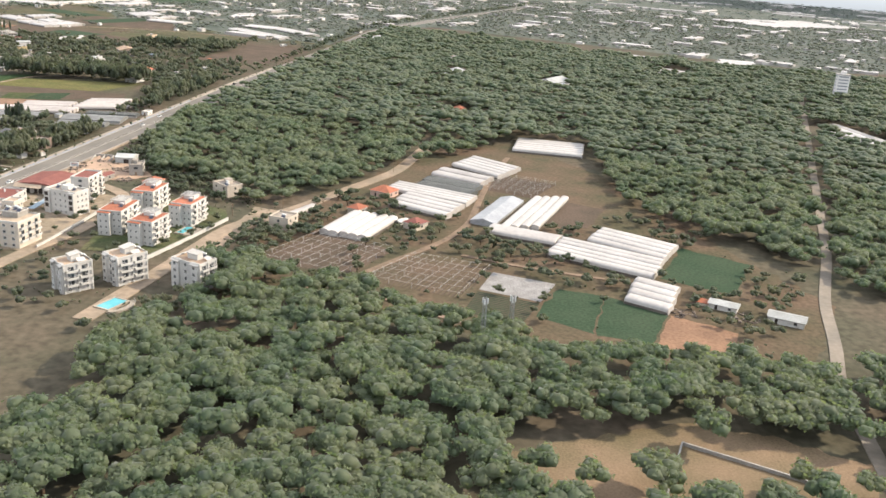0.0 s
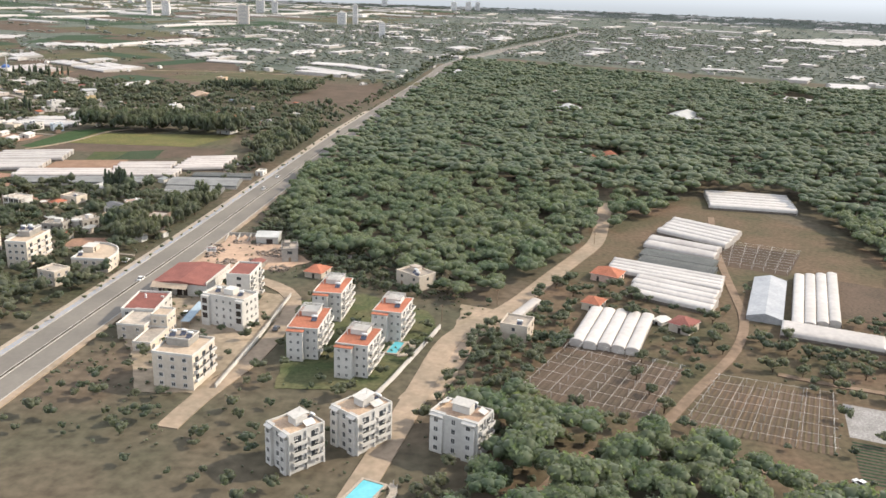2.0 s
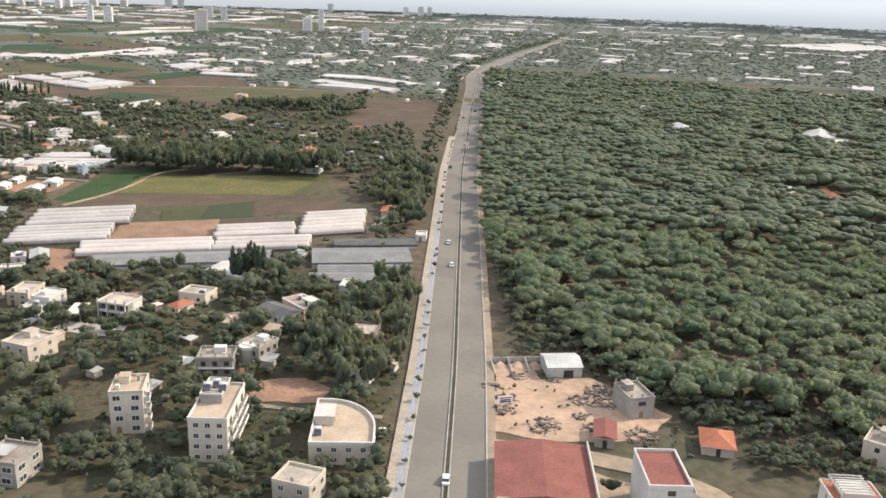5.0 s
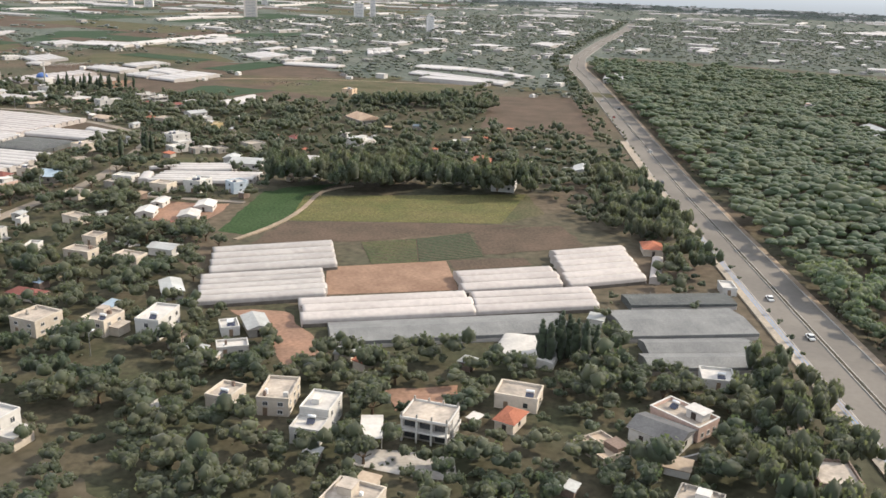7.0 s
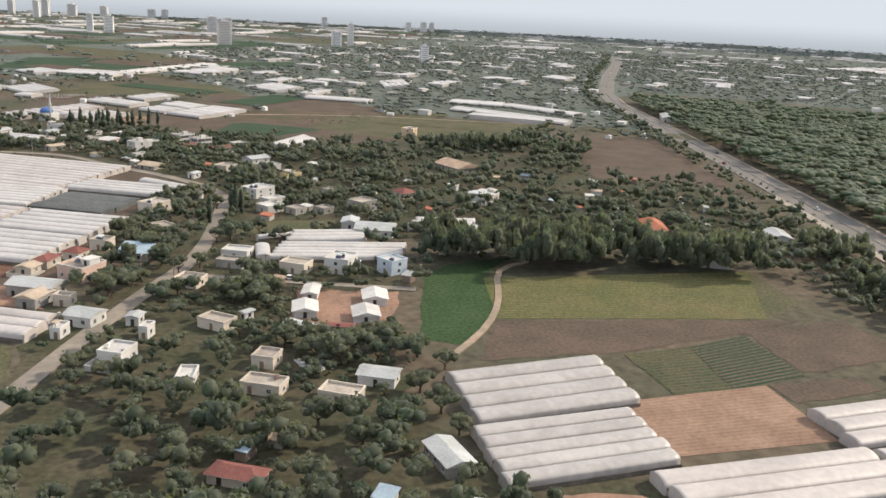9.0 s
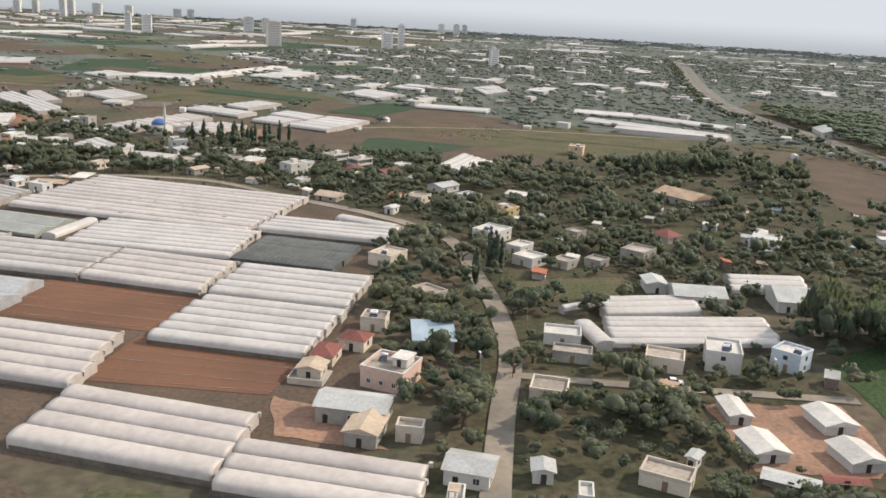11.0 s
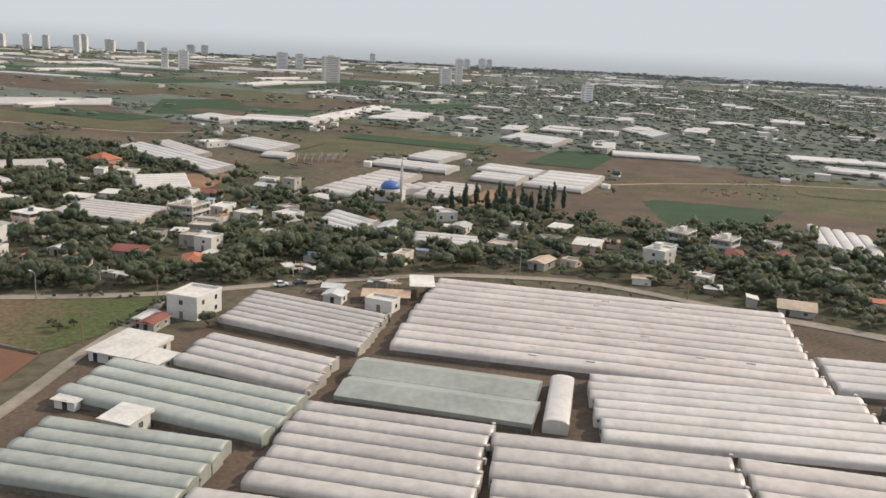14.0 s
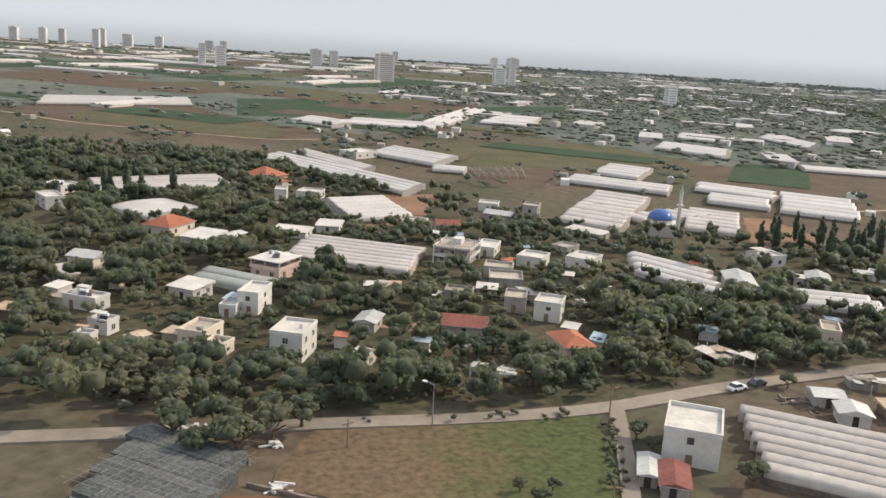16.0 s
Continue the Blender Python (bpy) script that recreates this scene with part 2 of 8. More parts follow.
    # Leaf colours greyed and lightened to stand for haze over distance.
    "far_tree": mat("hazed_far_leaves", (0.175, 0.195, 0.20), (0.20, 0.22, 0.225), 0.01, 0.2, rough=0.8, island=0.15, grain=0.12, bump=0.0, spec=0.2, leafy=0.5),
    # Greyer, paler leaves with haze mixed into the colour for the middle distance.
    "hazed_tree": mat("hazed_town_leaves", (0.13, 0.148, 0.13), (0.17, 0.18, 0.16), 0.08, 0.5, rough=0.75, island=0.2, grain=0.18, bump=0.0, spec=0.2, leafy=0.5),
    "far_roof": mat("far_roofs", (0.50, 0.48, 0.45), (0.32, 0.30, 0.28), 0.02, 0.3, island=0.4, grain=0.1, bump=0.0),
    "far_wall": mat("far_tower_plaster", (0.66, 0.63, 0.60), (0.60, 0.57, 0.54), 0.05, 0.5, vary=0.12, grain=0.05, bump=0.0),
    "tower_pink": mat("pink_tower_plaster", (0.64, 0.56, 0.49), (0.58, 0.51, 0.45), 0.05, 0.5, grain=0.05, bump=0.0),
    "far_glass": mat("tower_window_bands", (0.24, 0.25, 0.26), (0.28, 0.29, 0.30), 0.1, 0.5, rough=0.3, grain=0.1, bump=0.0),
    "water": mat("pool_water", (0.10, 0.36, 0.41), (0.12, 0.41, 0.46), 0.4, 2.0, rough=0.08, grain=0.06, bump=0.05, spec=0.5),
    "dome": mat("blue_dome", (0.075, 0.13, 0.30), (0.085, 0.145, 0.33), 0.4, 3.0, rough=0.3, grain=0.1, bump=0.0),
    "car_white": mat("white_car_paint", (0.72, 0.72, 0.70), (0.68, 0.68, 0.66), 0.5, 3.0, rough=0.25, grain=0.03, bump=0.0, spec=0.5),
    "car_dark": mat("dark_car_paint", (0.06, 0.06, 0.065), (0.07, 0.07, 0.075), 0.5, 3.0, rough=0.25, grain=0.03, bump=0.0, spec=0.5),
    "car_red": mat("red_car_paint", (0.35, 0.04, 0.03), (0.38, 0.05, 0.04), 0.5, 3.0, rough=0.25, grain=0.03, bump=0.0, spec=0.5),
    "rubber": mat("rubber", (0.02, 0.02, 0.02), (0.03, 0.03, 0.03), 0.5, 3.0, bump=0.0),
    "rubble": mat("rubble_and_scrap", (0.22, 0.18, 0.15), (0.10, 0.085, 0.075), 0.6, 3.0, island=0.4, grain=0.2),
}


# Rough grass: bare brown soil in the west, grown over with green weeds in the east.
patchy = mat("rough_grass", (0.115, 0.083, 0.053), (0.066, 0.077, 0.034), 0.3, 1.3, grain=0.3)
pn, pl = patchy.node_tree.nodes, patchy.node_tree.links.new
p_geo, p_xyz, p_map, p_add, p_half = (pn.new("ShaderNode" + k) for k in ("NewGeometry", "SeparateXYZ", "MapRange", "Math", "MapRange"))
p_map.inputs["From Min"].default_value, p_map.inputs["From Max"].default_value = -438.0, -420.0
p_half.inputs["From Min"].default_value, p_half.inputs["From Max"].default_value = 0.62, 1.3
p_mix = next(q for q in pn if q.bl_idname == "ShaderNodeMix")
p_noise = next(q for q in pn if q.bl_idname == "ShaderNodeTexNoise" and q.inputs["Scale"].default_value < 1)
pl(p_geo.outputs["Position"], p_xyz.inputs[0]), pl(p_xyz.outputs["X"], p_map.inputs["Value"])
pl(p_map.outputs["Result"], p_add.inputs[0]), pl(p_noise.outputs["Fac"], p_add.inputs[1])
pl(p_add.outputs[0], p_half.inputs["Value"]), pl(p_half.outputs["Result"], p_mix.inputs["Factor"])
M["patchy"] = patchy


# Haze painted as glow on a backdrop: greyer at the foot, sky-pale above.
hazy = bpy.data.materials.new("glowing_haze")
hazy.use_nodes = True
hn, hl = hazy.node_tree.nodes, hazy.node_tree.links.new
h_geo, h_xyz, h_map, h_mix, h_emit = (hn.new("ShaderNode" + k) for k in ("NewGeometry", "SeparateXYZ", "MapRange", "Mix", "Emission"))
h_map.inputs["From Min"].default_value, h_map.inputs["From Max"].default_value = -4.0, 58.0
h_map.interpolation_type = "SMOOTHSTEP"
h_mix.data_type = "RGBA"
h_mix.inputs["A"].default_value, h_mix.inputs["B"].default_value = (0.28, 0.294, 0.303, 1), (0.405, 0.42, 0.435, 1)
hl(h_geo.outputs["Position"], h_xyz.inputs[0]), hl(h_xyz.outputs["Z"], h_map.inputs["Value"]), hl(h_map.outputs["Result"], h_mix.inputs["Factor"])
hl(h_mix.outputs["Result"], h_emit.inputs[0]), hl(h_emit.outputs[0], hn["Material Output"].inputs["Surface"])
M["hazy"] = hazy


# ---- mesh helpers ----
def join(*pieces):
    """Several (verts, faces) pieces as one."""
    v, f = [], []
    for pv, pf in pieces:
        o = len(v)
        v.extend(pv)
        f.extend(tuple(i + o for i in face) for face in pf)
    return v, f


def box(x0, y0, z0, x1, y1, z1):
    v = [(x0, y0, z0), (x1, y0, z0), (x1, y1, z0), (x0, y1, z0), (x0, y0, z1), (x1, y0, z1), (x1, y1, z1), (x0, y1, z1)]
    return v, [(3, 2, 1, 0), (4, 5, 6, 7), (0, 1, 5, 4), (1, 2, 6, 5), (2, 3, 7, 6), (3, 0, 4, 7)]


def tube(x, y, z0, z1, r0, r1, n=8):
    v = [(x + r * math.cos(k * math.tau / n), y + r * math.sin(k * math.tau / n), z) for r, z in ((r0, z0), (r1, z1)) for k in range(n)]
    return v, [(k, (k + 1) % n, n + (k + 1) % n, n + k) for k in range(n)] + [tuple(range(n, 2 * n)), tuple(range(n))[::-1]]


def beam(p, q, r):
    """A square bar from p to q."""
    p, q = Vector(p), Vector(q)
    d = (q - p).normalized()
    a = d.orthogonal().normalized() * r
    b = d.cross(a)
    v = [tuple(e + s) for e in (p, q) for s in (a, b, -a, -b)]
    return v, [(0, 1, 5, 4), (1, 2, 6, 5), (2, 3, 7, 6), (3, 0, 4, 7), (3, 2, 1, 0), (4, 5, 6, 7)]


def mesh(name, geo, material, smooth=False):
    me = bpy.data.meshes.new(name)
    me.from_pydata(list(geo[0]), [], list(geo[1]))
    me.materials.append(M[material])
    if smooth:
        me.polygons.foreach_set("use_smooth", [True] * len(me.polygons))
    me.update()
    return me


def part(name, geo, material, parent, label="", at=None, smooth=False):
    """One mesh object under a thing or a part; geo: (verts, faces) or mesh data that is shared."""
    ob = new(name, geo if isinstance(geo, bpy.types.Mesh) else mesh(name, geo, material, smooth))
    ob.parent = parent
    if at is not None:
        ob.matrix_basis = at
    return tagged(ob, label)


def thing(name, x, y, heading, label, category, group="", kind="", z=0.0):
    ob = new(name)
    ob.empty_display_size = 0.5
    ob.matrix_basis = pose(x, y, z, 0, 0, heading)
    return tagged(ob, label, category, group, kind)


CLEAR = []          # footprints on which no tree may stand: (x, y, cos, sin, half length, half width)


def keep_clear(x, y, heading, length, width, margin=0.6):
    a = radians(heading)
    CLEAR.append((x, y, math.cos(a), math.sin(a), length / 2 + margin, width / 2 + margin))


# ---- ground, fields and roads ----
ground_v, ground_f = [], []
EDGES = (-6000, -2500, -1200, -700, -500, -350, -200, -50, 100, 300, 700, 1500, 3000, 6000)
ROWS_Y = (-800, 0, 100, 200, 300, 400, 500, 600, 800, 1100, 1600, 2500, 4000, 7000)
for gy in ROWS_Y:
    for gx in EDGES:
        ground_v.append((gx, gy, 0.0))
for j in range(len(ROWS_Y) - 1):
    for i in range(len(EDGES) - 1):
        k = j * len(EDGES) + i
        ground_f.append((k, k + 1, k + 1 + len(EDGES), k + len(EDGES)))
ground = tagged(new("ground", mesh("ground", (ground_v, ground_f), "ground")), "dry brown and green open land reaching the horizon", "ground", kind="structure")

FIELD_LABEL = {
    "bedsdark": "dark soil beds under a bare frame of pale wires", "bedsred": "reddish planting beds in long rows of bare soil",
    "cloth": "grey shade cloth laid low over planting beds", "greenrows": "green crop field planted in rows", "green": "bright green grassy field", "lawn": "worn lawn between apartment blocks",
    "greendark": "dark green field of low crop", "soil": "bare reddish brown soil plot", "soildark": "dark brown bare soil field",
    "dry": "dry grass plot with patches of earth", "vine": "yellow green field planted in fine rows", "vinedark": "dark green planted rows on brown soil",
    "soilgreen": "weedy brown field going green", "plough": "ploughed red brown field with furrows",
    "furrows": "pale tan bare field with fine furrows", "patchy": "rough dry plot turning to green grass at one side", "farmsoil": "brown trodden soil between farm plots", "yardpale": "pale bare ground round apartment blocks", "trackpatch": "dusty open ground beside a road",
    "weeds": "dark weedy ground under village trees", "pavedyard": "pale concrete yard before a house", "yard": "sandy yard of a workshop by the road", "redyard": "red earth yard between houses",
}
field_level = [0.012]
FIELDS = []


def inset_grid(p, n, u0, u1, z):
    """Points along two opposite sides of a quad p, at n shares from u0 to u1."""
    a, b, c, d = [np.array(q, float) for q in p]
    return [(tuple(a + (d - a) * s) + (z,), tuple(b + (c - b) * s) + (z,)) for s in np.linspace(u0, u1, n)]


def field(kind, *pts):
    field_level[0] += 0.0015
    z = field_level[0]
    base = {"bedsdark": "soildark", "bedsred": "soildark", "greenrows": "soildark", "vine": "soilgreen", "vinedark": "soildark"}.get(kind, kind)
    ob = thing("field", 0, 0, 0, FIELD_LABEL[kind], "field", kind="structure")
    rim = []
    for a, b in zip(pts, pts[1:] + pts[:1]):
        n, worn = max(1, int(math.dist(a, b) / 1.2)), 0.0 if kind in ("cloth", "plough", "furrows", "bedsred", "bedsdark", "pavedyard") else 2.4 if kind in ("dry", "farmsoil", "weeds") else 0.9
        for k in range(n):
            x, y = a[0] + (b[0] - a[0]) * k / n, a[1] + (b[1] - a[1]) * k / n
            rim.append((x + worn * noise.noise((x * 0.25, y * 0.25, 2.0)), y + worn * noise.noise((x * 0.25, y * 0.25, 7.0)), z))
    part("soil", (rim, [tuple(range(len(rim)))]), base, ob)
    if kind not in ("yardpale", "trackpatch", "farmsoil", "pavedyard", "weeds") and kind != "lawn":
        FIELDS.append(np.array(pts))
    if kind in ("bedsdark", "bedsred", "greenrows", "vine", "vinedark", "plough", "furrows") and len(pts) in (4, 5):
        p = pts if len(pts) == 4 else (pts[0], pts[1], pts[3], pts[4])
        wide = math.dist(p[0], p[3])
        step = {"plough": 2.6, "furrows": 0.8, "vine": 0.9, "vinedark": 0.9, "greenrows": 1.0}.get(kind, 1.1)
        n = max(4, int(wide / step))
        v, f = [], []
        for k in range(n):
            s0, s1 = (k + 0.22) / n, (k + 0.78) / n
            rows = inset_grid(p, 3, s0, s1, z)
            h = 0.045 if kind == "plough" else 0.11
            o = len(v)
            for (a, b), lift in zip(rows, (0, h, 0)):
                v += [(a[0], a[1], z + lift), (b[0], b[1], z + lift)]
            f += [(o, o + 1, o + 3, o + 2), (o + 2, o + 3, o + 5, o + 4)]
        rows_mat = {"bedsdark": "soildark", "bedsred": "farmsoil", "greenrows": "greendark", "vine": "vine", "vinedark": "vinedark", "plough": "plough", "furrows": "furrows"}[kind]
        tagged(part("rows", (v, f), rows_mat, ob), kind="stuff")
        if kind == "plough":
            part("irrigation_pipe", join(*(beam((*a[:2], z + 0.06), (*b[:2], z + 0.06), 0.025) for a, b in inset_grid(p, 5, 0.12, 0.93, z))), "kerb", ob, "thin pale irrigation pipes")
        if kind in ("bedsdark", "bedsred"):
            wires = []
            m = max(4, n // 2)
            for a, b in inset_grid(p, m, 0.03, 0.97, 1.1):
                wires.append(beam(a, b, 0.022))
            q = (p[1], p[2], p[3], p[0])
            for a, b in inset_grid(q, 7, 0.03, 0.97, 1.1):
                wires.append(beam(a, b, 0.02))
            for a, b in inset_grid(p, 5, 0.03, 0.97, 0.0):
                for s in np.linspace(0.02, 0.98, 7):
                    x, y = a[0] + (b[0] - a[0]) * s, a[1] + (b[1] - a[1]) * s
                    wires.append(box(x - 0.035, y - 0.035, 0, x + 0.035, y + 0.035, 1.1))
            tagged(part("wire_frame", join(*wires), "frame", ob, "bare pale frame of wires and posts"), kind="stuff")


field("weeds", (-143, 215), (-141, 340), (-190, 330), (-236, 340), (-246, 372), (-243, 412), (-245, 440), (-215, 440), (-150, 445), (-141, 560), (-170, 560), (-240, 560), (-300, 575), (-366, 600), (-380, 600), (-440, 640), (-470, 690), (-560, 690), (-620, 640), (-520, 512), (-460, 518), (-443, 517), (-413, 521), (-398, 529), (-371, 537), (-345, 535), (-322, 521), (-300, 490), (-288, 455), (-290, 400), (-300, 385), (-296, 345), (-268, 318), (-240, 288), (-205, 252), (-172, 225))


def ribbon(pts, left, right, z):
    """A strip along a line of points, from left to right of it (metres, left positive)."""
    p = np.array(pts, float)
    d = np.gradient(p, axis=0)
    d /= np.linalg.norm(d, axis=1)[:, None]
    nrm = np.stack([-d[:, 1], d[:, 0]], 1)
    a, b = p + nrm * left, p + nrm * right
    v = [(x, y, z) for x, y in a] + [(x, y, z) for x, y in b]
    n = len(p)
    return v, [(k, n + k, n + k + 1, k + 1) for k in range(n - 1)]


def solid_ribbon(pts, left, right, z0, z1):
    v, f = ribbon(pts, left, right, z1)
    n = len(v)
    v2 = v + [(x, y, z0) for x, y, _ in v]
    h = n // 2
    for k in range(h - 1):
        f = f + [(k, k + 1, n + k + 1, n + k), (h + k + 1, h + k, n + h + k, n + h + k + 1)]
    f = f + [(0, n, n + h, h), (h - 1, 2 * h - 1, n + 2 * h - 1, n + h - 1)]
    return v2, f


def smooth_line(pts, step=8.0):
    """A gently curved line through the points."""
    p = np.array(pts, float)
    s = np.r_[0, np.cumsum(np.linalg.norm(np.diff(p, axis=0), axis=1))]
    t = np.linspace(0, s[-1], max(3, int(s[-1] / step)))
    q = np.stack([np.interp(t, s, p[:, k]) for k in range(2)], 1)
    for _ in range(2):
        q[1:-1] = (q[:-2] + 2 * q[1:-1] + q[2:]) / 4
    return q


def clear_line(q, width):
    for a, b in zip(q[:-1], q[1:]):
        keep_clear(*((a + b) / 2), math.degrees(math.atan2(*(b - a)[::-1])), np.linalg.norm(b - a), width, 1.0)


road_level = [0.30]


def road(name, width, material, label, *pts):
    q = smooth_line(pts, 5.0)
    road_level[0] += 0.004
    ob = thing(name, 0, 0, 0, label, "road", kind="structure")
    part("surface", solid_ribbon(q, width / 2, -width / 2, 0.0, road_level[0] - 0.12), material, ob)
    clear_line(q, width)
    return ob


# The highway: two carriageways, a kerbed median, pavements and a blue cycle path.
HWY = [(-150, -260), (-146, 20), (-139.5, 150), (-133.5, 246), (-131.9, 272), (-130.3, 308), (-128.6, 345), (-126.8, 385), (-124.5, 435), (-118.5, 520), (-113, 600), (-107, 690), (-104, 765), (-91, 843), (-46, 1007), (17, 1213), (60, 1380)]
hw = smooth_line(HWY, 6.0)
highway = thing("highway", 0, 0, 0, "grey asphalt dual carriageway with a kerbed median", "road", kind="structure")
part("carriageway", solid_ribbon(hw, 5.0, 0.42, 0.0, 0.21), "asphalt", highway)
part("carriageway", solid_ribbon(hw, -0.42, -5.0, 0.0, 0.21), "asphalt", highway)
part("median_kerb", solid_ribbon(hw, 0.42, 0.27, 0.0, 0.36), "kerb", highway, "pale concrete kerb of the median")
part("median_kerb", solid_ribbon(hw, -0.27, -0.42, 0.0, 0.36), "kerb", highway, "pale concrete kerb of the median")
part("planting_strip", ribbon(hw, 0.27, -0.27, 0.31), "median_soil", highway, "dark soil between the median kerbs")
part("kerb", solid_ribbon(hw, 5.2, 5.0, 0.0, 0.33), "kerb", highway)
part("kerb", solid_ribbon(hw, -5.0, -5.2, 0.0, 0.33), "kerb", highway)
part("pavement", solid_ribbon(hw[:128], 7.6, 5.2, 0.0, 0.29), "paving", highway)
part("pavement", solid_ribbon(hw[:178], -5.2, -6.4, 0.0, 0.27), "track", highway, "sandy verge")
for inner in (5.4, 5.95):
    part("cycle_path", ribbon(hw[:108], inner + 0.3, inner, 0.30), "bike", highway, "blue painted cycle path")
for k in range(5):
    c, q = hw[85] + np.array([-6.9 + 0.33 * k, 0]), 0.1
    part("crossing_bar", box(c[0] - q, c[1] - 1.3, 0.296, c[0] + q, c[1] + 1.3, 0.302), "paint", highway, "pale crossing bar")
clear_line(hw, 12.0)

LANE, TRACK = "worn pale village road", "tan dirt track"
road("street", 3.6, "track", "wide street of pale beaten earth", (-104, 172), (-102, 186), (-98, 196), (-96.5, 221), (-98, 233), (-110, 242), (-130, 246))
road("road", 4.2, "track", "wide dusty road of beaten earth", (-74, 150), (-70, 173), (-67, 192), (-64, 214), (-52, 231), (-42, 255), (-29, 284), (-22, 330))
road("dirt_track", 1.9, "earthtrack", TRACK, (-56, 150), (-47, 161), (-43, 172), (-31, 177), (-21, 195), (-9, 214), (-3, 231), (-1, 256), (2, 285), (8, 318))
road("dirt_track", 1.5, "earthtrack", TRACK, (-24, 176), (-8, 166), (2, 162), (12, 158))
road("dirt_track", 1.4, "earthtrack", TRACK, (-4, 205), (9, 200), (30, 196))
road("forest_road", 2.6, "lane", "grey lane winding through the trees", (190, 560), (162, 464), (119, 319), (93, 230), (79, 191), (73, 166), (67, 148), (65, 128), (60, 90))
road("village_road", 3.2, "lane", LANE, (-330, 240), (-306, 300), (-296, 340), (-291, 377), (-289, 388), (-287, 400), (-283.5, 414), (-283, 425), (-283, 438), (-284, 450), (-286, 478), (-293, 490), (-308, 504), (-322, 513))
road("village_lane", 2.0, "lane", LANE, (-284, 409), (-276, 407.8), (-267.8, 406.2), (-259.7, 405.4), (-248, 404.1), (-239.6, 403))
road("village_road", 2.4, "lane", LANE, (-490, 508), (-454, 512), (-443, 514), (-427, 515.5), (-413, 518.5), (-402, 524), (-389, 528), (-371, 534), (-345, 532), (-322, 513))
road("lane", 1.6, "lane", "narrow pale lane beside greenhouses", (-413.5, 518), (-417, 502), (-420, 492), (-422, 476), (-431, 440), (-450, 390))
road("field_track", 1.2, "track", TRACK, (-235, 372), (-228, 384), (-224, 400), (-223, 420), (-215, 424))
road("field_track", 2.0, "track", TRACK, (-640, 850), (-540, 770), (-470, 745), (-440, 760))
road("field_track", 1.6, "track", TRACK, (-330, 640), (-290, 655), (-250, 662), (-170, 655))


# ---- greenhouses ----
COVER = {
    "white": ("white_film", "white plastic greenhouse of joined arched tunnels"), "pink": ("pink_film", "dusty cream plastic greenhouse of joined arched tunnels"),
    "grey": ("grey_film", "aged grey plastic greenhouse of joined tunnels"), "green": ("green_film", "greenish grey plastic greenhouse of long tunnels"),
    "greygreen": ("green_film", "pale green grey greenhouse with broad roof spans"), "greygable": ("streaked_film", "grey film greenhouse with broad pitched roof spans"),
    "net": ("net", "dark shade net greenhouse with flat bays"), "torn": ("torn_film", "old greenhouse with torn grey roof sheets"),
    "tarp": ("white_roof", "white tarpaulin roof spread over a frame"),
}


def tunnel_mesh(length, width, cover, last):
    """One bay: an arched, pitched or nearly flat skin with low eaves, sagging slightly between its hoops."""
    pitched = cover in ("greygable", "torn", "net", "greygreen")
    eave = 1.0 if last else 1.15
    rise = {"net": 0.25, "torn": 0.55, "greygable": 0.95, "greygreen": 0.8, "tarp": 0.5}.get(cover, min(0.62, 0.18 * width))
    profile = []
    steps = 2 if pitched else 8
    for k in range(steps + 1):
        a = math.pi * k / steps
        x = -width / 2 * math.cos(a) if not pitched else width * (k / steps - 0.5)
        profile.append((x, eave + rise * (math.sin(a) if not pitched else 1 - abs(2 * k / steps - 1))))
    profile = [(-width / 2 + 0.02, 0.0)] + profile + [(width / 2 - 0.02, 0.0)]
    n = max(2, 2 * int(length / 1.15))
    v, f = [], []
    shift = rnd.random() * 50
    for i in range(n + 1):
        y = length * (i / n - 0.5)
        for x, z in profile:
            sag = 0.0 if z < 0.1 else (0.015 if pitched else 0.03) * (i % 2) + (0.01 if pitched else 0.025) * noise.noise((x * 0.4 + shift, y * 0.25, shift))
            v.append((y, x, z - sag))
    m = len(profile)
    for i in range(n):
        for j in range(m - 1):
            a = i * m + j
            f.append((a, a + m, a + m + 1, a + 1))
    f += [tuple(range(m)), tuple(range(n * m, (n + 1) * m))[::-1]]
    return v, f


